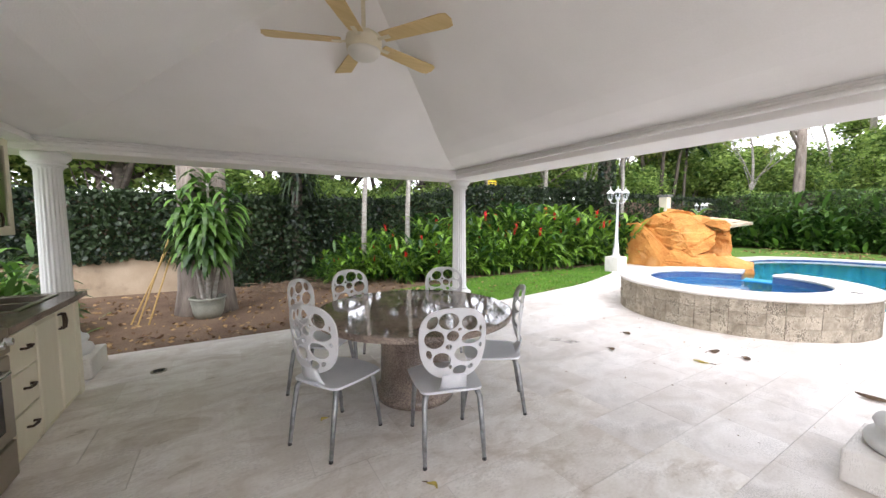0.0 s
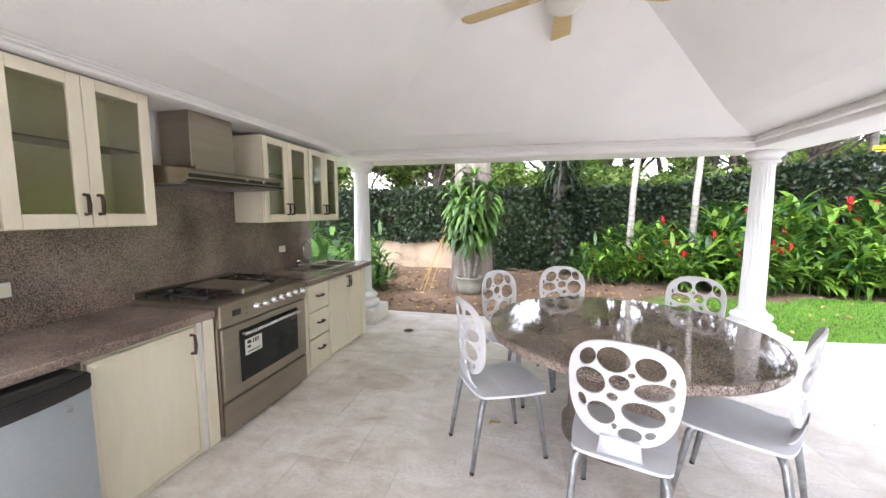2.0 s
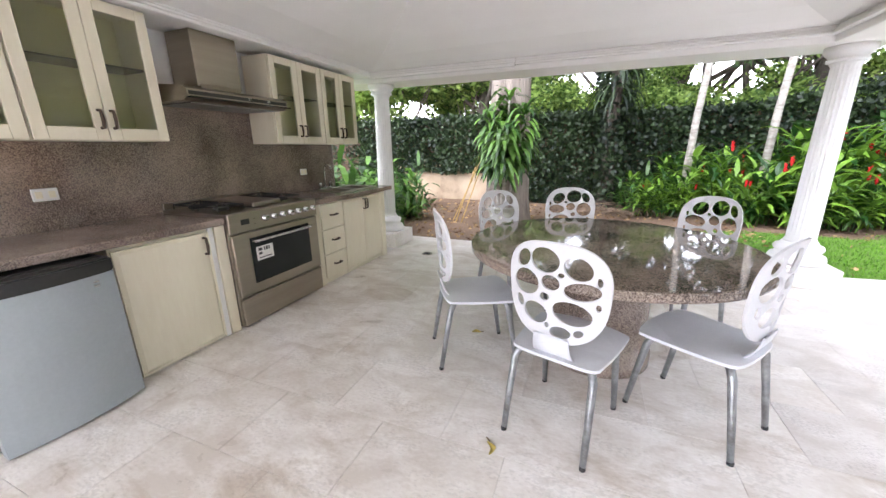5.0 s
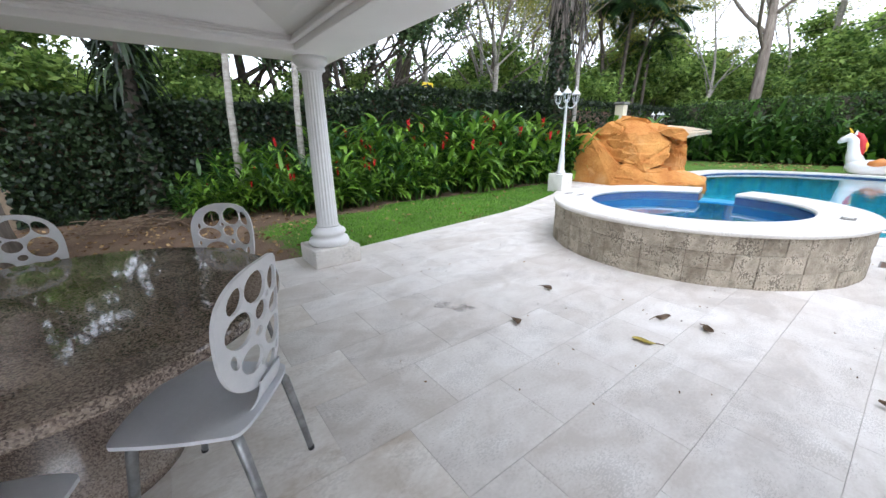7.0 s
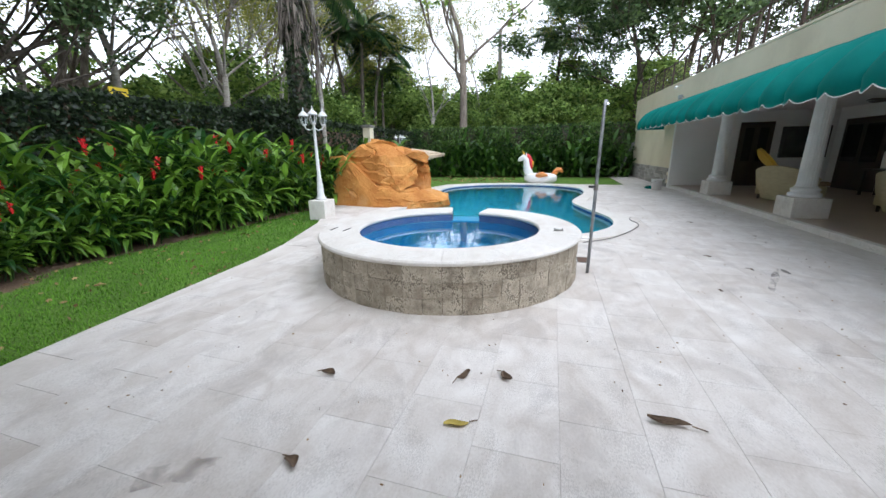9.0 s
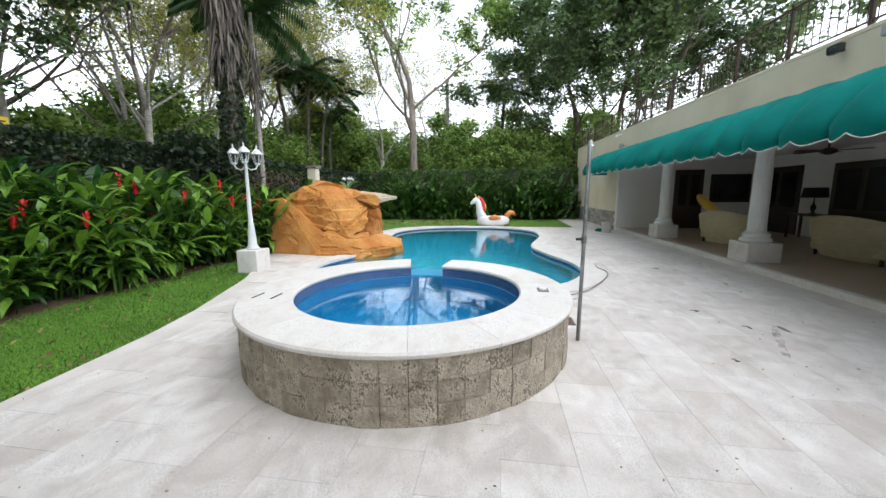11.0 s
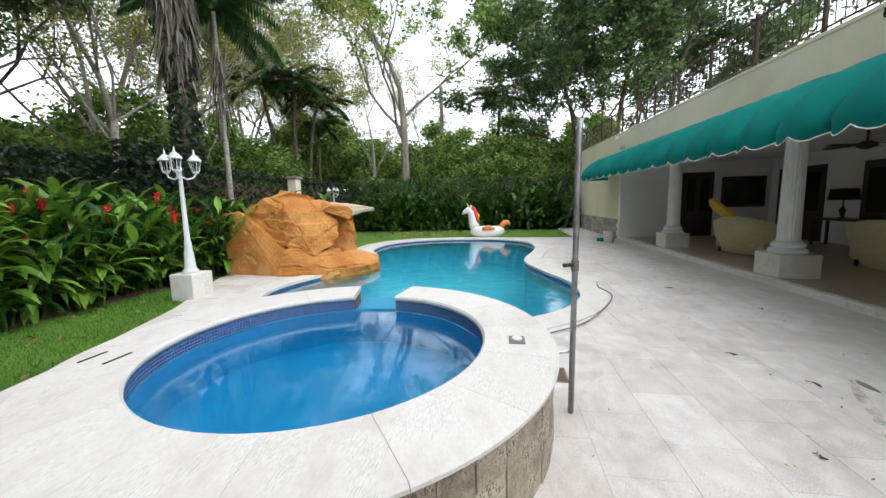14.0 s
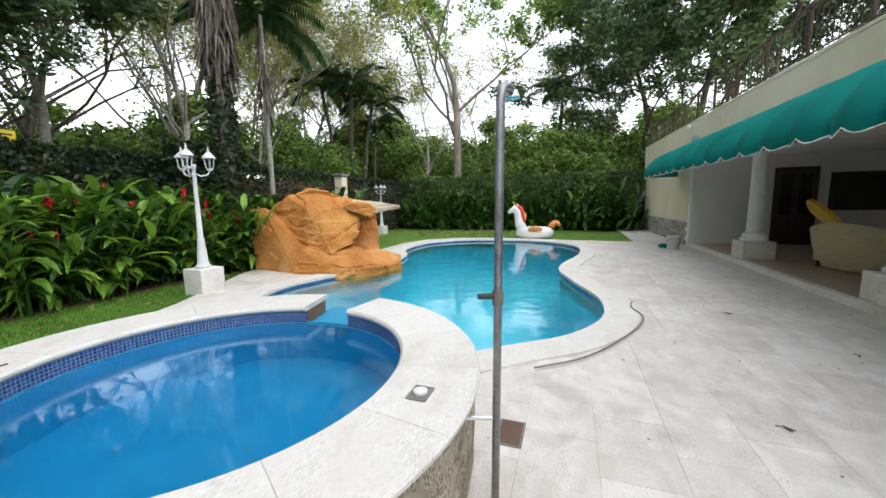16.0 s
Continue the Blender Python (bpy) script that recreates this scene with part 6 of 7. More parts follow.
def branch_tree(name, label, seed, h, fork, spread, r0, bark, leaf, per_tip, leaf_len, cloud, levels=4, lean=(0, 0), limbs=4, group="garden trees", upward=0.55):
    """A tree with tapered trunk, forking limbs and a crown of loose leaves."""
    r = random.Random(seed)
    rg = np.random.default_rng(seed)
    t = thing(name, label, "tree", group=group)
    bm = bmesh.new()
    top = Vector((lean[0], lean[1], fork))
    trunk_pts = [Vector((0, 0, -0.3))] + [Vector((lean[0] * f + r.uniform(-0.05, 0.05) * h * 0.02, lean[1] * f + r.uniform(-0.05, 0.05) * h * 0.03, fork * f)) for f in (0.06, 0.25, 0.5, 0.75)] + [top]
    tube(trunk_pts, [r0 * 1.35, r0 * 1.08, r0 * 0.95, r0 * 0.88, r0 * 0.8, r0 * 0.72], 12, bm)
    tips = []

    def limb(p, d, length, rad, level):
        pts, q, dd = [p], Vector(p), Vector(d)
        for i in range(3):
            dd = (dd + Vector((r.uniform(-0.28, 0.28), r.uniform(-0.28, 0.28), r.uniform(-0.05, 0.22)))).normalized()
            q = q + dd * length / 3
            pts.append(q.copy())
        tube(pts, [rad * 0.85, rad * 0.7, rad * 0.58, rad * 0.45], 7 if level < 2 else 5, bm, cap=False)
        if level >= 2:
            tips.extend(pts[1:])
        if level < levels:
            for i in range(r.choice((2, 3))):
                side = Vector((r.uniform(-1, 1), r.uniform(-1, 1), r.uniform(-0.2, 0.6)))
                limb(pts[-1 if i < 2 else 2], (dd + side * 0.75).normalized(), length * r.uniform(0.6, 0.8), rad * 0.55, level + 1)

    limb(top - Vector((0, 0, 0.02)), Vector((r.uniform(-0.12, 0.12), r.uniform(-0.12, 0.12), 1)), (h - fork) * 0.5, r0 * 0.84, 1)
    for i in range(limbs):
        a = 2 * math.pi * (i + r.uniform(-0.3, 0.3)) / limbs
        limb(top - Vector((0, 0, fork * 0.12 * (i % 3))), Vector((math.cos(a) * spread, math.sin(a) * spread, upward + r.uniform(0, 0.5))).normalized(), (h - fork) * r.uniform(0.38, 0.5), r0 * 0.42, 1)
    part("trunk", bm, bark, t, "", True)
    if per_tip:
        c = np.array([tuple(p) for p in tips])
        c = c[rg.permutation(len(c))[:max(12, int(len(c) * 0.32))]]
        k = per_tip * 6 if levels > 4 else per_tip * 4
        c = np.repeat(c, k, 0) + rg.normal(size=(len(c) * k, 3)) * np.array([cloud, cloud, cloud * 0.55]) * 0.5
        lv = Leaves()
        lv.quads(c, leaf_len * 0.8, leaf_len * 0.36, rg, 0.4)
        lv.put("crown", leaf, t)
    return t


def palm_tree(name, label, seed, h, r0, fronds, flen, bark, dead=0, lean=(0, 0), group="palms"):
    r = random.Random(seed)
    t = thing(name, label, "palm", group=group)
    top = Vector((lean[0], lean[1], h))
    part("trunk", tube([Vector((0, 0, -0.3)), Vector((lean[0] * 0.1, lean[1] * 0.1, h * 0.3)), Vector((lean[0] * 0.45, lean[1] * 0.45, h * 0.7)), top], [r0 * 1.3, r0, r0 * 0.85, r0 * 0.75], 14), bark, t, "", True)

    def frond(lv, a, up, length, droop, nl, lw, hang):
        d = Vector((math.cos(a) * math.cos(up), math.sin(a) * math.cos(up), math.sin(up)))
        p, side = top.copy(), Vector((-math.sin(a), math.cos(a), 0))
        steps = nl
        for i in range(steps):
            f = i / steps
            p = p + d * length / steps
            d = (d + Vector((0, 0, -droop / steps))).normalized()
            if f > 0.12:
                ll = length * 0.30 * math.sin(math.pi * (0.15 + 0.8 * f)) ** 0.7
                for s in (-1, 1):
                    lv.blade(p, d * 0.6 + side * s + Vector((0, 0, -hang)), ll, lw, 0.5, 2)
        return p

    lv = Leaves()
    for k in range(fronds):
        frond(lv, 2 * math.pi * (k * 0.382), r.uniform(0.25, 1.25), flen * r.uniform(0.8, 1.05), r.uniform(1.2, 2.1), 24, flen * 0.036, 0.3)
    lv.put("crown", M_PALM, t)
    if dead:
        dv = Leaves()
        for k in range(dead):
            a = r.uniform(0, 2 * math.pi)
            z = h - r.uniform(0, 0.35) * h
            rr = r0 * r.uniform(0.8, 1.5)
            b = Vector((lean[0] * z / h + rr * math.cos(a), lean[1] * z / h + rr * math.sin(a), z))
            for q in range(7):
                dv.blade(b + Vector((r.uniform(-0.1, 0.1), r.uniform(-0.1, 0.1), -0.1 * q)), (math.cos(a) * 0.12 + r.uniform(-0.3, 0.3), math.sin(a) * 0.12 + r.uniform(-0.3, 0.3), -1), r.uniform(0.3, 1.1), 0.05, 0.4, 2)
        dv.put("dead_skirt", M_DEADFROND, t, "grey hanging dead fronds")
    return t


# ---- hedge walls with ivy ----
IVY_Y = 10.75


def hedge_top(x):
    return 2.08 if x < 5 else min(2.72, 2.08 + (x - 5) * 0.16)


# Dark brown instead of cream plaster, so gaps between leaves read as shade.
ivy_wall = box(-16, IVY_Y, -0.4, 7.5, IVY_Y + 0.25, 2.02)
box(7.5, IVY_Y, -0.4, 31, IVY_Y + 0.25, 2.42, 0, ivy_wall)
tagged(part("wall_7", ivy_wall, M_BROWNWALL), "garden wall under the ivy, dark brown for shaded leaf gaps", "wall", kind="structure")
tagged(part("plaster_patch", box(-3.6, IVY_Y - 0.03, -0.4, 0.5, IVY_Y - 0.002, 0.85, 0.01), M_WALLDIRTY), "stained cream plaster bare of ivy", "wall", kind="structure")
tagged(part("wall_8", box(27.6, -3.0, -0.4, 27.85, 10.7, 1.0), M_BROWNWALL), "brown garden wall at the foot of the back hedge", "wall", kind="structure")
tagged(part("wall_9", box(-16.2, -6, -0.4, -16, 11, 2.2), M_WALLDIRTY), "plain garden wall closing the plot", "wall", kind="structure")
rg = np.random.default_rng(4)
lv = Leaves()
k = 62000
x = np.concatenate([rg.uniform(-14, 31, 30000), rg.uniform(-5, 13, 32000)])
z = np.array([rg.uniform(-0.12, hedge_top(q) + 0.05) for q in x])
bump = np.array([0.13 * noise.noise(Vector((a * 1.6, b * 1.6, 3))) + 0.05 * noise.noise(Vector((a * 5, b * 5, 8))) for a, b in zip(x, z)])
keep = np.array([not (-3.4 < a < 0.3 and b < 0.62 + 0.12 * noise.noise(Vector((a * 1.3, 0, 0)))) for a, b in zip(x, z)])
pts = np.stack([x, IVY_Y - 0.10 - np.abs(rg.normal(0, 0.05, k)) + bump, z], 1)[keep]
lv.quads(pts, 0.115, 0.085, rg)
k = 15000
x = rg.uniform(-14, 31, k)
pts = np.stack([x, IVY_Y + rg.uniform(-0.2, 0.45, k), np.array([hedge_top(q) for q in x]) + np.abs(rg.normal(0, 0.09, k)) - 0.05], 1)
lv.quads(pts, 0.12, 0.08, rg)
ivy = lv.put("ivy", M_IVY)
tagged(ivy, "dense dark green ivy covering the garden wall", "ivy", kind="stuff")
lv = Leaves()
k = 15000
y = rg.uniform(-3, 10.8, k)
z = rg.uniform(0.75, 3.05, k)
pts = np.stack([27.35 - 0.22 * rg.random(k) + 0.25 * np.sin(y * 2.1), y, z], 1)
lv.quads(pts, 0.2, 0.1, rg)
tagged(lv.put("hedge", M_HEDGE), "tall dark green hedge above the brown wall", "hedge", kind="stuff")
# Solid dark box added inside the hedge, so gaps between leaves stay dark.
tagged(part("hedge_core", box(27.45, -3, 0.9, 27.9, 10.7, 2.95, 0.05), M_DARKBARK), "solid dark filler box inside the back hedge", "hedge", kind="stuff")
lv = Leaves()
k = 2600
a = rg.uniform(12.6, 14.6, k)
pts = np.stack([a, 10.2 + rg.normal(0, 0.3, k), rg.uniform(0.8, 3.2, k)], 1)
lv.quads(pts, 0.16, 0.11, rg)
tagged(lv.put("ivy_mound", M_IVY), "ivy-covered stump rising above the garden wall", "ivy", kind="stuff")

# ---- red ginger bed ----


def ginger(seed, h, stems):
    r = random.Random(seed)
    g = thing("ginger_plant", "lush red ginger plant with long glossy green leaves", "plant", group="red ginger bed")
    lv, st = Leaves(), bmesh.new()
    for s in range(stems):
        a, q = r.uniform(0, 6.283), r.uniform(0, 0.38)
        b = Vector((q * math.cos(a), q * math.sin(a), 0))
        hh = h * r.uniform(0.6, 1.05)
        out = Vector((math.cos(a), math.sin(a), 0)) * r.uniform(0.15, 0.75)
        path = [b, b + out * 0.15 + Vector((0, 0, hh * 0.5)), b + out * 0.9 + Vector((0, 0, hh))]
        tube(path, [0.014, 0.012, 0.006], 5, st, cap=False)
        turn = r.uniform(0, 6.28)
        nl = r.randint(9, 13)
        for k in range(nl):
            f = 0.22 + 0.78 * k / nl
            p = path[0].lerp(path[1], f * 2) if f < 0.5 else path[1].lerp(path[2], f * 2 - 1)
            t = turn + math.pi * (k % 2) + 0.35 * k + r.uniform(-0.4, 0.4)
            lift = 0.3 + 1.6 * (k / nl) ** 2 + r.uniform(-0.15, 0.25)
            lv.folded(p, (math.cos(t), math.sin(t), lift), r.uniform(0.4, 0.7), r.uniform(0.09, 0.14), r.uniform(0.8, 2.1), 4, r.uniform(-0.3, 0.3))
        if r.random() < (0.17 if hh < h * 0.75 else 0.05):
            fl = bmesh.new()
            e = path[2] + Vector((0, 0, 0.14))
            tube([path[2], e], [0.008, 0.007], 5, st, cap=False)
            tip_d = (out * 0.3 + Vector((0, 0, 1))).normalized()
            tube([e, e + tip_d * 0.05, e + tip_d * 0.12, e + tip_d * 0.20], [0.010, 0.024, 0.021, 0.005], 7, fl)
            for w in range(16):
                aa = w * 2.4
                o = e + tip_d * (0.015 + 0.0105 * w)
                v0 = fl.verts.new(o + Vector((math.cos(aa) * 0.02, math.sin(aa) * 0.02, 0)))
                v1 = fl.verts.new(o + Vector((math.cos(aa + 0.5) * 0.042, math.sin(aa + 0.5) * 0.042, 0.05)))
                v2 = fl.verts.new(o + Vector((math.cos(aa - 0.5) * 0.034, math.sin(aa - 0.5) * 0.034, 0.06)))
                fl.faces.new((v0, v1, v2))
            part("flower", fl, M_FLOWER, g, "upright red flower spike")
    part("stalk", st, M_STRAP, g)
    lv.put("foliage", M_GINGER, g)
    return g


kinds = [ginger(60 + k, 1.12 + 0.11 * k, 11 + k) for k in range(5)]
rng = random.Random(21)
spots = []
for k in range(62):
    x = 3.15 + 10.3 * (k % 31) / 30 + rng.uniform(-0.15, 0.15)
    row = k // 31
    y = (8.5 if row == 0 else 9.35) + rng.uniform(-0.35, 0.35)
    if x < 4.4:
        y += 0.5
    spots.append((x, y))
spots += [(13.9, 8.0), (14.4, 8.5), (14.9, 7.9), (15.5, 8.4), (16.0, 7.8), (13.4, 8.2), (12.7, 8.3)]
used = [False] * 5
for k, (x, y) in enumerate(spots):
    i = rng.randrange(5)
    s = (0.50 + 0.14 * (x - 3) if x < 6 else min(1.2, 0.92 + 0.055 * (x - 6))) * rng.uniform(0.8, 1.15) * (1.12 if y > 8.9 else 0.92)
    m = pose(x, y, height(x, y), 0, 0, rng.uniform(0, 360)) @ Matrix.Scale(s, 4)
    if not used[i]:
        kinds[i].matrix_basis = m
        used[i] = True
    else:
        o = copy_thing(kinds[i], m)
        o.scale = (s, s, s)


def shrub(seed, n, length, width):
    r = random.Random(seed)
    g = thing("shrub", "leafy green shrub with narrow arching leaves by the wall", "shrub", group="shrubs along the walls")
    lv = Leaves()
    for k in range(n):
        a, up = r.uniform(0, 6.283), r.uniform(0.1, 1.4)
        b = Vector((r.gauss(0, 0.22), r.gauss(0, 0.22), abs(r.gauss(0.35, 0.3))))
        lv.blade(b, (math.cos(a) * math.cos(up), math.sin(a) * math.cos(up), math.sin(up)), length * r.uniform(0.6, 1.2), width, r.uniform(0.6, 1.6), 3)
    st = bmesh.new()
    for k in range(6):
        a = k * 1.05
        tube([(0, 0, 0), (0.12 * math.cos(a), 0.12 * math.sin(a), 0.5)], [0.02, 0.008], 5, st, cap=False)
    part("stalk", st, M_BARK, g)
    lv.put("foliage", M_STRAP, g)
    return g


sb = shrub(3, 150, 0.42, 0.10)
sb.matrix_basis = pose(-1.9, 6.6, height(-1.9, 6.6))
rng = random.Random(33)
for x, y, s in ((-2.3, 7.4, 1.25), (-1.6, 7.5, 0.8), (-2.9, 6.4, 1.3), (-2.4, 9.0, 1.0), (-1.5, 5.9, 0.9), (-1.9, 4.9, 1.2), (-1.75, 5.6, 1.1), (2.9, 9.6, 0.8)):
    o = copy_thing(sb, pose(x, y, height(x, y), 0, 0, rng.uniform(0, 360)))
    o.scale = (s, s, s)
for k in range(40):
    y = -2.2 + 12.6 * k / 39 + rng.uniform(-0.2, 0.2)
    s = rng.uniform(1.1, 2.2)
    x = 27.0 - rng.uniform(0, 0.4)
    o = copy_thing(sb, pose(x, y, height(x, y), 0, 0, rng.uniform(0, 360)))
    o.scale = (s, s, s)

# ---- big trunk, potted dracaena, bamboo poles, thin trunks ----
bt = branch_tree("large_tree", "massive old tree trunk with rough grey-brown bark", 5, 17, 7.0, 0.9, 0.42, M_BARK, M_LEAF_D, 42, 0.36, 0.85, 4)
bt.matrix_basis = pose(0.36, 8.15, -0.15)
pot = thing("potted_dracaena", "tall dracaena in a round grey-green ringed pot", "potted plant", (0.40, 7.55, -0.15))
PXX, PYY, PZ = 0.40, 7.55, height(0.40, 7.55)
part("pot", lathe([(0.19, 0), (0.23, 0.1), (0.25, 0.24), (0.245, 0.25), (0.262, 0.262), (0.25, 0.275), (0.262, 0.288), (0.25, 0.30), (0.262, 0.315), (0.275, 0.33), (0.28, 0.36), (0.25, 0.36), (0.24, 0.31), (0.02, 0.31)], (PXX, PYY, PZ), 36), M_POT, pot, "", True)
r = random.Random(14)
stem, lv = bmesh.new(), Leaves()
for k, (dx, dy, hh) in enumerate(((0.05, 0.0, 2.62), (-0.22, 0.05, 2.3), (0.26, -0.04, 2.35), (0.02, -0.2, 2.05), (-0.05, 0.2, 2.4))):
    base = Vector((PXX + dx * 0.3, PYY + dy * 0.3, PZ + 0.3))
    top = Vector((PXX + dx * 1.5, PYY + dy * 1.5, PZ + hh - 0.25))
    tube([base, base.lerp(top, 0.5) + Vector((0.02, 0.01, 0)), top], [0.032, 0.026, 0.02], 8, stem)
    for q in range(125):
        f = r.uniform(0.42, 1.0)
        p = base.lerp(top, f)
        a = r.uniform(0, 6.283)
        up = r.uniform(-0.1, 0.9) if f < 0.92 else r.uniform(0.5, 1.4)
        lv.blade(p, (math.cos(a) * math.cos(up), math.sin(a) * math.cos(up), math.sin(up)), r.uniform(0.40, 0.66), 0.08, r.uniform(2.0, 3.6), 5)
part("stalk", stem, M_PALEBARK, pot, "pale ringed canes")
lv.put("foliage", M_STRAP, pot, "drooping glossy strap leaves")
for k, (x0, y0, x1, y1, z1) in enumerate(((-0.55, 7.5, -0.12, 7.75, 1.2), (-0.65, 7.6, -0.14, 7.82, 1.05), (-0.4, 7.4, -0.1, 7.68, 0.9))):
    tagged(part("bamboo_pole", tube([(x0, y0, height(x0, y0)), (x1, y1, z1)], 0.012, 8), M_BAMBOO), "yellow bamboo pole leaning against the big tree trunk", "pole", "bamboo poles at the tree")
for x, y, lx in ((3.72, 9.15, 0.55), (4.95, 9.15, 0.5)):
    t = palm_tree("thin_palm", "slender pale palm trunk rising from the ginger bed", int(x * 10), 6.5, 0.062, 10, 1.6, M_PALEBARK, 0, (lx, 0.2))
    t.matrix_basis = pose(x, y, -0.05)
vt = branch_tree("vine_tree", "dark trunk wrapped in hanging vines by the wall", 77, 8, 4.0, 0.6, 0.17, M_DARKBARK, M_LEAF_D, 22, 0.2, 0.5, 3)
vt.matrix_basis = pose(2.35, 10.35, -0.15)
vv = Leaves()
rg = np.random.default_rng(9)
k = 1500
a = rg.uniform(0, 6.283, k)
zz = rg.uniform(0.0, 3.6, k)
rad = 0.17 + 0.12 * rg.random(k) + np.where(zz > 1.9, 0.14, 0)
vv.quads(np.stack([2.35 + rad * np.cos(a), 10.3 + rad * np.sin(a), zz], 1), 0.15, 0.1, rg)
rr = random.Random(2)
for q in range(90):
    an = rr.uniform(0, 6.283)
    vv.blade((2.35 + 0.1 * math.cos(an), 10.2 + 0.1 * math.sin(an), rr.uniform(2.3, 3.3)), (math.cos(an) * 0.6, math.sin(an) * 0.6, 0.1), rr.uniform(0.6, 1.0), 0.05, 3.5, 4)
vv.put("vine_sleeve", M_IVY, vt, "dark hanging vine leaves")

# ---- tall trees ----
ip = palm_tree("ivy_palm", "tall palm with ivy trunk and grey skirt of dead fronds", 41, 8.2, 0.20, 16, 2.6, M_DARKBARK, 190)
ip.matrix_basis = pose(13.35, 8.95, -0.05)
lv = Leaves()
k = 2600
a, zz = rg.uniform(0, 6.283, k), rg.uniform(0.2, 5.6, k)
rad = 0.22 + 0.10 * rg.random(k)
lv.quads(np.stack([13.35 + rad * np.cos(a), 8.95 + rad * np.sin(a), zz], 1), 0.15, 0.1, rg)
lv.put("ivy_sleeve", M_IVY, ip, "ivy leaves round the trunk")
gp = palm_tree("garden_palm", "slender palm with pale trunk and full green crown", 43, 7.3, 0.078, 28, 2.4, M_PALEBARK, 14)
gp.matrix_basis = pose(15.6, 9.75, -0.05)
cp1 = palm_tree("cluster_palm", "slim palm in a cluster with dark feathery crown", 45, 9.0, 0.13, 24, 2.7, M_DARKBARK, 0, (-0.9, 0.4))
cp1.matrix_basis = pose(27.3, 15.4, -0.05)
for x, y, a, s in ((27.6, 14.6, 70, 1.0), (28.5, 14.3, 160, 0.95), (29.6, 14.0, 220, 0.8), (38.0, 1.7, 40, 1.1)):
    o = copy_thing(cp1, pose(x, y, -0.05, 0, 0, a))
    o.scale = (s, s, s)
mt = branch_tree("tall_tree", "tall forked tree with open leafy crown", 51, 19, 7.4, 0.85, 0.30, M_BARK, M_LEAF, 7, 0.44, 0.62, 5, (0.5, 0.2), 4)
mt.matrix_basis = pose(29.2, 7.6, -0.1)
wt = branch_tree("grey_tree", "pale grey tree with sparse leaves and bare twigs", 53, 15, 5.0, 0.75, 0.16, M_PALEBARK, M_LEAF_Y, 4, 0.22, 0.6, 5, (0.9, 0.5), 4)
wt.matrix_basis = pose(16.6, 15.4, -0.1)
dt = branch_tree("dark_tree", "large dark green tree with dense drooping crown", 57, 17, 4.0, 0.95, 0.32, M_DARKBARK, M_LEAF_D, 13, 0.46, 0.85, 5, (0.3, 0.3), 5)
dt.matrix_basis = pose(34, -4.4, -0.1)
yt = branch_tree("yellow_tree", "garden tree with yellow-green foliage", 59, 14, 4.2, 0.95, 0.2, M_BARK, M_LEAF_Y, 7, 0.26, 0.8, 5, (-0.4, 0.3), 5)
yt.matrix_basis = pose(18.8, 17.0, -0.1)


def bush_tree(seed, h):
    return branch_tree("bushy_tree", "low bushy green tree beyond the garden wall", seed, h, 1.2, 1.2, 0.16, M_BARK, M_LEAF, 20, 0.36, 0.75, 4, (0, 0), 6, "trees beyond the wall", 0.35)


bu = bush_tree(63, 6.0)
bu.matrix_basis = pose(-6, 14.5, -0.1)
rng = random.Random(90)


def again(ob, x, y, s):
    o = copy_thing(ob, pose(x, y, -0.1, 0, 0, rng.uniform(0, 360)))
    o.scale = (s, s, s)


for x, y, s in ((1.2, 13.6, 0.62), (4.6, 13.8, 0.58), (8.2, 14.6, 0.55), (-2.5, 15.5, 0.95), (-9.5, 13, 1.0), (3.6, 17, 0.6), (8.5, 18.5, 0.55), (13, 19, 0.6), (20, 20, 1.1), (24.5, 16.5, 0.9), (31, 17.5, 1.0), (34.5, 12.5, 0.9), (33, 9.5, 0.8), (33.5, 4.5, 0.85), (36, 6.5, 1.1), (33, 1.0, 0.95), (38, -1, 1.35), (40, 9, 1.3), (44, 4, 1.4), (42, 16, 1.4), (37, 12, 1.1), (36, 19, 1.2), (24, 23, 1.1), (18, 24, 1.0), (41, -4, 1.3), (28.5, 19, 1.2), (32.5, 16.2, 1.25), (36, 14.2, 1.3), (-14, 16, 1.2), (30.5, -6, 1.0)):
    again(bu, x, y, s)
for x, y, s in ((12.8, 15.6, 1.0), (21.5, 19.5, 1.0), (8, 20, 1.0), (10.2, 16.6, 0.8), (17.6, 18.6, 0.95), (23, 17, 0.8), (27, 19, 1.0), (31.5, 11.5, 0.85), (35.5, 8.6, 0.9)):
    again(wt, x, y, s)
for x, y, s in ((-5, 20, 1.0),):
    again(mt, x, y, s)
for x, y, s in ((31, -8.5, 0.95), (6.0, 17.5, 0.8), (3.0, 21, 1.0), (4.6, 15.2, 0.85), (-1.6, 14.2, 0.75), (8.3, 13.9, 0.5), (6.2, 14.2, 0.48), (7.6, 15.4, 0.72), (9.0, 17.5, 0.8), (33.5, -6.8, 1.0)):
    again(dt, x, y, s)
for x, y, s in ((14.6, 19.5, 1.0), (12.4, 17.2, 0.9), (24.5, 19.5, 0.95), (9.4, 16.8, 0.75), (29.5, 19, 0.9), (33, 20, 0.9), (36, 24, 1.1), (34, 15.8, 0.7)):
    again(yt, x, y, s)
up = thing("utility_pole", "bare grey utility pole behind the trees", "pole", (37.5, 6.4, -0.1))
part("shaft", tube([(37.5, 6.4, -0.1), (37.5, 6.4, 11.5)], [0.2, 0.15], 12), M_PALEBARK, up)
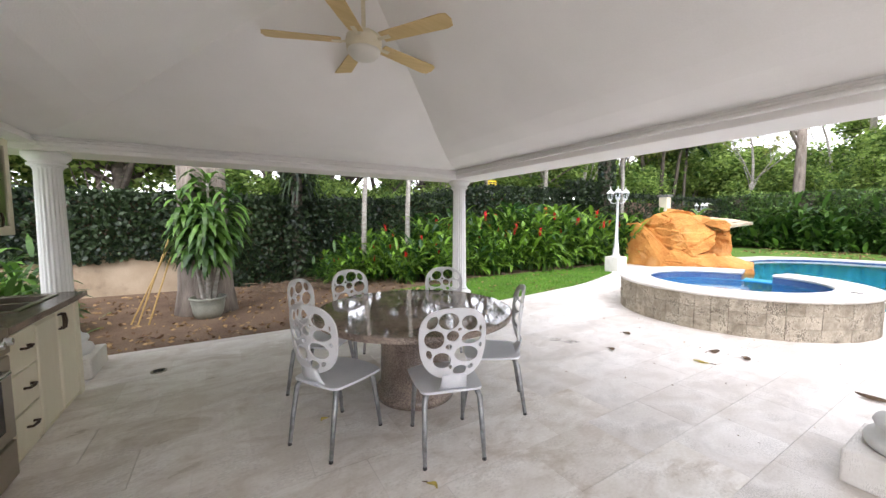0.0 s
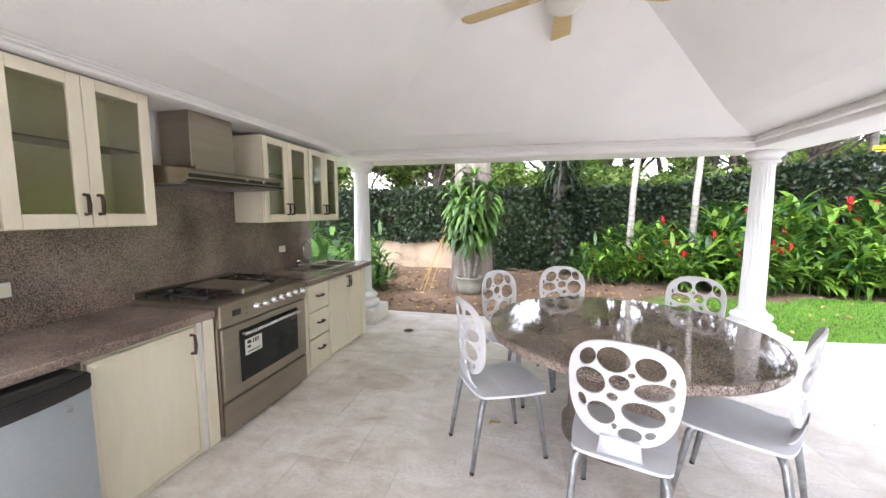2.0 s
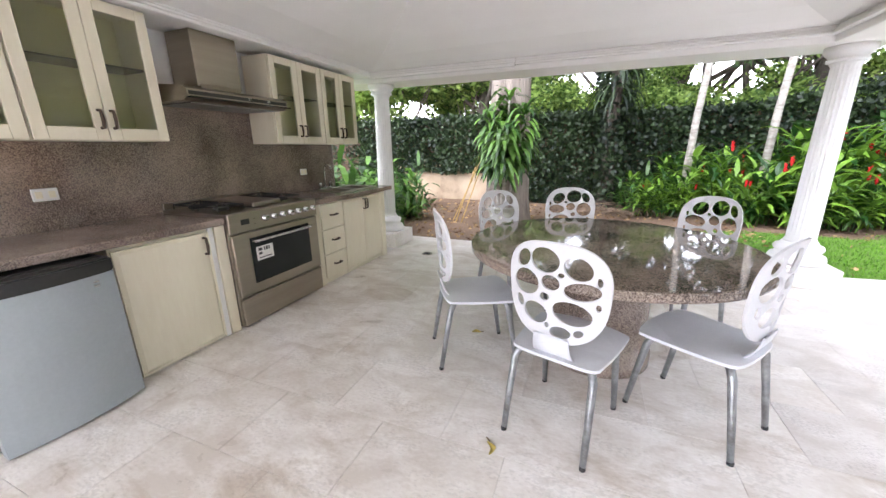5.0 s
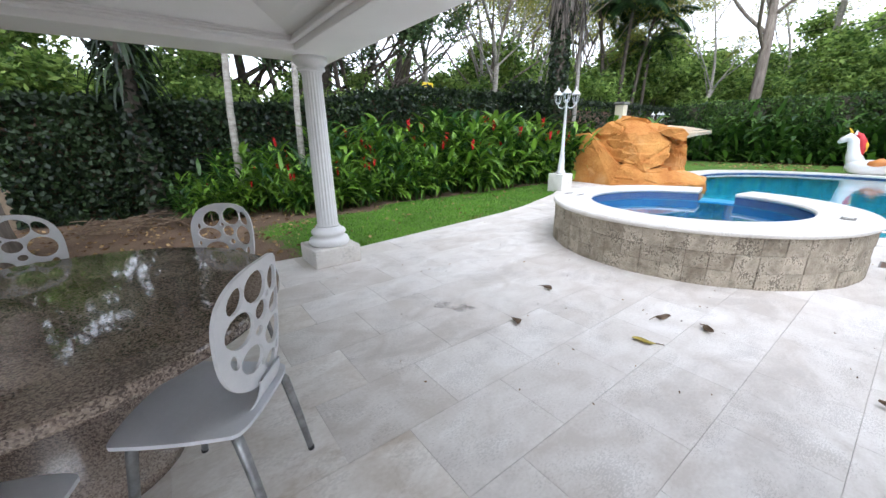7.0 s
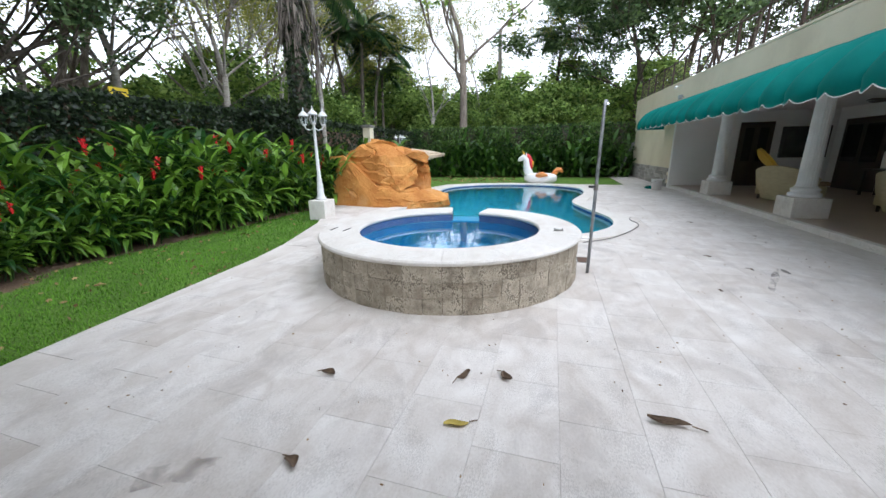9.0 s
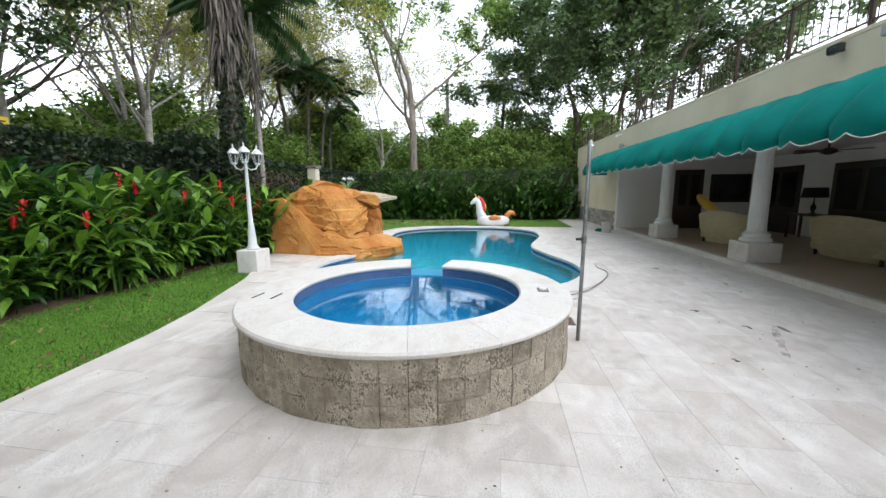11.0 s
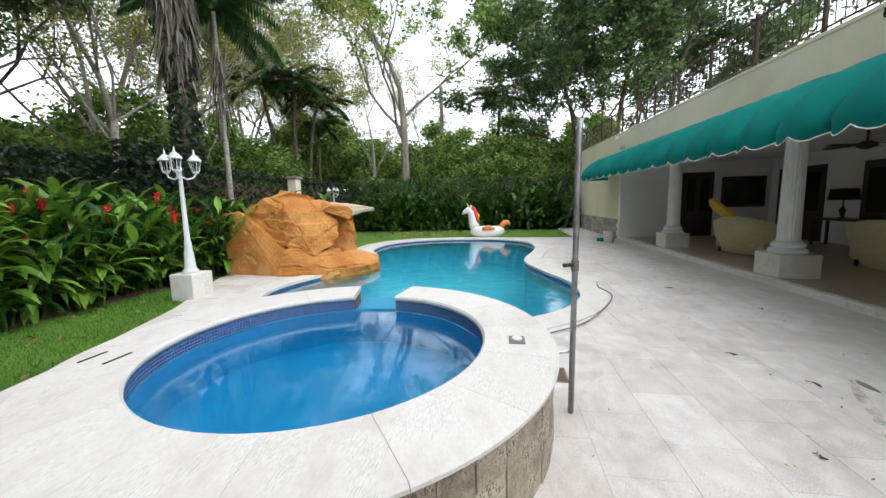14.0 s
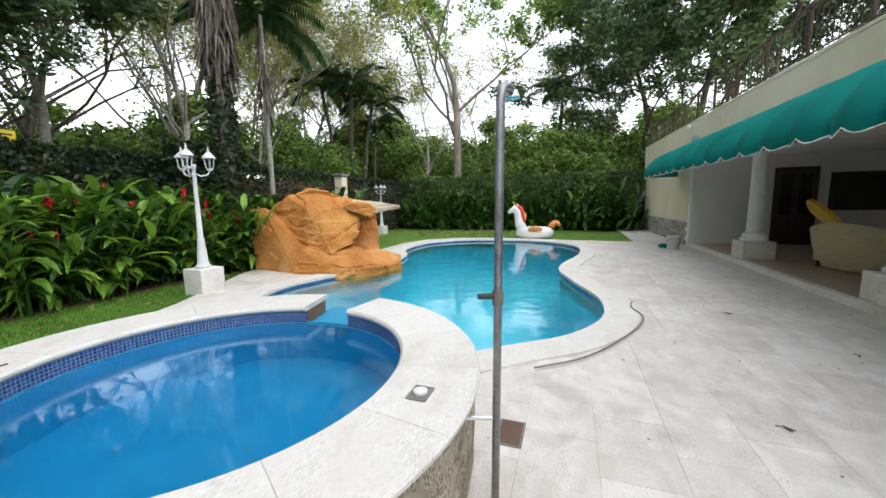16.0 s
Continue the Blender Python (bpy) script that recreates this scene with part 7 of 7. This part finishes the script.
for dz in (0.0, 0.5, 1.3):
    part("cable", tube([(37.5, 6.4, 7.2 + dz), (37.6, 16, 6.8 + dz), (38, 30, 7.4 + dz)], 0.02, 5), M_IRON, up)
    part("cable", tube([(37.5, 6.4, 7.2 + dz), (37.6, -4, 6.8 + dz), (38, -16, 7.4 + dz)], 0.02, 5), M_IRON, up)
sg = thing("street_sign", "small yellow sign plate on a grey post beyond the wall", "sign", (11.0, 13.0, 0))
part("post", tube([(11.0, 13.03, -0.1), (11.0, 13.03, 3.3)], 0.03, 8), M_LEG, sg)
part("plate", box(10.74, 12.97, 3.06, 11.22, 13.0, 3.32, 0.004), M_SIGN, sg, "yellow painted plate")
part("lettering", box(10.80, 12.964, 3.20, 11.16, 12.968, 3.235), M_IRON, sg)
part("lettering", box(10.84, 12.964, 3.12, 11.10, 12.968, 3.15), M_IRON, sg)
gpil = thing("gate_pillar", "cream plastered gate pillar with a dark cap slab", "pillar", (20.2, 10.35, -0.1))
part("shaft", box(20.0, 10.15, -0.1, 20.4, 10.55, 2.72, 0.02, seg=2), M_BEIGE, gpil)
part("cap", box(19.93, 10.08, 2.722, 20.47, 10.62, 2.84, 0.03, seg=2), M_HOSE, gpil, "dark grey cap")
rgf = np.random.default_rng(77)
lv = Leaves()
k = 36000
ang = rgf.uniform(radians(-62), radians(150), k)
dist = rgf.uniform(50, 64, k)
hh = np.abs(rgf.normal(0, 1, k)) * 1.6 + 2.2 * (1 + np.sin(ang * 9) * 0.5 + np.sin(ang * 23) * 0.4)
lv.quads(np.stack([10 + dist * np.cos(ang), 3 + dist * np.sin(ang), np.maximum(0, rgf.uniform(0, 1, k) * hh * 1.25)], 1), 0.6, 0.36, rgf)
tagged(lv.put("far_woods", M_LEAF), "far belt of mixed green woodland", "woods", kind="stuff")

# ---- grass, litter, fallen leaves ----
rg = np.random.default_rng(12)
lv = Leaves()
rng = random.Random(4)
count = 0
while count < 20000:
    x, y = rng.uniform(3.4, 12.5), rng.uniform(5.2, 8.5)
    if inside(x, y, PATIO) or soil_amount(x, y) > rng.uniform(0.2, 0.6):
        continue
    z = height(x, y)
    a, hgt = rng.uniform(0, 6.283), rng.uniform(0.02, 0.05)
    dx, dy = math.cos(a) * 0.005, math.sin(a) * 0.005
    k0 = len(lv.v)
    lv.v += [(x - dx, y - dy, z), (x + dx, y + dy, z), (x + rng.uniform(-0.025, 0.025), y + rng.uniform(-0.025, 0.025), z + hgt)]
    lv.f.append((k0, k0 + 1, k0 + 2))
    count += 1
tagged(lv.put("grass", M_GRASS), "short green lawn grass beside the patio", "grass", kind="stuff")
lv = Leaves()
pts = []
while len(pts) < 1900:
    x, y = rng.uniform(-4, 12.5), rng.uniform(5.3, 10.4)
    if inside(x, y, PATIO) or (x > 4.5 and rng.random() < 0.75):
        continue
    pts.append((x, y, height(x, y) + 0.015))
lv.quads(pts, 0.085, 0.045, rg, 0.8)
pts = [(rng.uniform(22, 27), rng.uniform(3.5, 8), -0.01) for _ in range(250)]
lv.quads(pts, 0.14, 0.07, rg, 0.85)
tagged(lv.put("leaf_litter", M_LITTER), "scattered dry fallen leaves on soil and lawn", "leaves", kind="stuff")
tw = bmesh.new()
for k in range(70):
    x, y = rng.uniform(1.2, 3.3), rng.uniform(8.9, 10.1)
    a = rng.uniform(0, 3.14)
    l = rng.uniform(0.2, 0.6)
    z = height(x, y) + 0.02 + rng.uniform(0, 0.14)
    tube([(x - l * math.cos(a), y - l * math.sin(a), z), (x, y, z + 0.03), (x + l * math.cos(a), y + l * math.sin(a), z + rng.uniform(-0.02, 0.06))], 0.011, 4, tw)
tagged(part("brush_pile", tw, M_DRYLEAF), "heap of dry brown branches by the wall", "branches", kind="stuff")


def fallen(x, y, a, length, width, curl, material, label):
    vs, fs = [], []
    n = 8
    length, width, curl = length * 0.72, width * 0.5, curl * 0.9
    for i in range(n + 1):
        f = i / n
        w = width * math.sin(math.pi * min(1, f * 0.9 + 0.08)) ** 0.8 / 2
        up = 0.004 + curl * (f - 0.5) ** 2 * 1.4
        for s, lift in ((-1, curl * 0.9), (-0.5, curl * 0.2), (0, 0), (0.5, curl * 0.2), (1, curl * 0.7)):
            vs.append((length * (f - 0.5), w * s + 0.012 * math.sin(f * 5 + x * 9), up + lift * (w / (width / 2)) * abs(s) * 0.8))
    for i in range(n):
        for j in range(4):
            fs.append((i * 5 + j, i * 5 + j + 1, i * 5 + j + 6, i * 5 + j + 5))
    e = thing("fallen_leaf", label, "leaf", group="large fallen leaves on the patio")
    soup("blade", vs, fs, material, e, "", True)
    part("stalk", tube([(length * 0.5, 0, 0.004 + curl * 0.35), (length * 0.85, 0.012, 0.006)], [0.004, 0.003], 5), M_DRYLEAF, e)
    e.matrix_basis = pose(x, y, 0, 0, 0, a)


for x, y, a, ln, w, c, m_, lab in ((5.19, 2.90, 80, 0.16, 0.07, 0.05, M_DRYLEAF, "dark curled dead leaf on the paving"), (5.40, 1.99, 140, 0.17, 0.06, 0.06, M_DRYLEAF, "brown curled dead leaf on the paving"),
                                   (5.47, 1.72, 40, 0.15, 0.09, 0.05, M_DRYLEAF, "tan curled dead leaf on the paving"), (4.96, 1.93, -65, 0.20, 0.09, 0.03, M_GOLDLEAF, "yellow fallen leaf on the paving"),
                                   (5.28, 0.80, -98, 0.30, 0.09, 0.06, M_DRYLEAF, "long brown dead leaf on the paving"), (4.49, 2.65, 60, 0.13, 0.10, 0.04, M_DRYLEAF, "grey-brown dead leaf on the paving"),
                                   (8.5, -0.95, 20, 0.12, 0.03, 0.02, M_DRYLEAF, "small dark twig-like leaf on the paving"), (9.06, -0.68, 60, 0.10, 0.04, 0.02, M_DRYLEAF, "small dry leaf on the paving"),
                                   (1.67, 1.84, 110, 0.11, 0.05, 0.02, M_GOLDLEAF, "yellow leaf on the pavilion floor"), (1.30, 2.85, 20, 0.09, 0.05, 0.03, M_GOLDLEAF, "olive leaf under the table"),
                                   (7.6, -0.3, 10, 0.07, 0.03, 0.02, M_DRYLEAF, "small dry leaf on the paving"), (11.8, -1.3, 70, 0.12, 0.05, 0.02, M_DRYLEAF, "small dry leaf on the paving"), (10.6, -1.9, 0, 0.10, 0.04, 0.02, M_DRYLEAF, "small dry leaf on the paving")):
    fallen(x, y, a, ln, w, c, m_, lab)
tv_ = Leaves()
bits = []
while len(bits) < 420:
    x, y = rng.uniform(3.5, 16), rng.uniform(-2.9, 5.5)
    if inside(x, y, PATIO) and not inside(x, y, POOL) and (Vector((x, y)) - Vector(SPA)).length > 1.7:
        bits.append((x, y, 0.012))
tv_.quads(bits, 0.022, 0.012, rg, 0.95)
tagged(tv_.put("debris", M_LITTER), "tiny dry leaf bits scattered on the paving", "debris", kind="stuff")

# ---- paving tiles ----
TWX, TWY = 0.62, 0.44
near_meshes, far_bm = {}, bmesh.new()
near_count = 0
hard = [(x, y) for x, y in PATIO]
for i in range(-12, 46):
    for j in range(-8, 18):
        x0, y0 = 0.19 + TWX * (i + 0.5 * (j % 2)), 0.06 + TWY * j
        x1, y1 = x0 + TWX, y0 + TWY
        cx, cy = (x0 + x1) / 2, (y0 + y1) / 2
        if not all(inside(x, y, hard) for x in (x0, cx, x1) for y in (y0, y1)):
            continue
        if any(inside(x, y, POOL) for x in (x0, cx, x1) for y in (y0, cy, y1)) or edge_distance(cx, cy, POOL) < 0.42:
            continue
        if (Vector((cx, cy)) - Vector(SPA)).length < 1.25 or x1 < -1.2:
            continue
        g = 0.0009
        if -0.6 < cx < 8.0 and cy > 0.4 or (2 < cx < 9 and cy > -0.9):
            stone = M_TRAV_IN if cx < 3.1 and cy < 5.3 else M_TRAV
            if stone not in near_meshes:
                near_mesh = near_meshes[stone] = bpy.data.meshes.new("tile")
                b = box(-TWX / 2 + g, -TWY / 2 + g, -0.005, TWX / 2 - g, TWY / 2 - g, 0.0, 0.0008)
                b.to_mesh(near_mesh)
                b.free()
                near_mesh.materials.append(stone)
            o = new("tile", near_meshes[stone])
            o.location = (cx, cy, 0.0)
            o.parent = floor
            near_count += 1
        else:
            box(x0 + g, y0 + g, -0.005, x1 - g, y1 - g, 0.0, 0.0, far_bm)
far = part("paving", far_bm, M_TRAV_FAR, floor)
far["kind"] = "stuff"
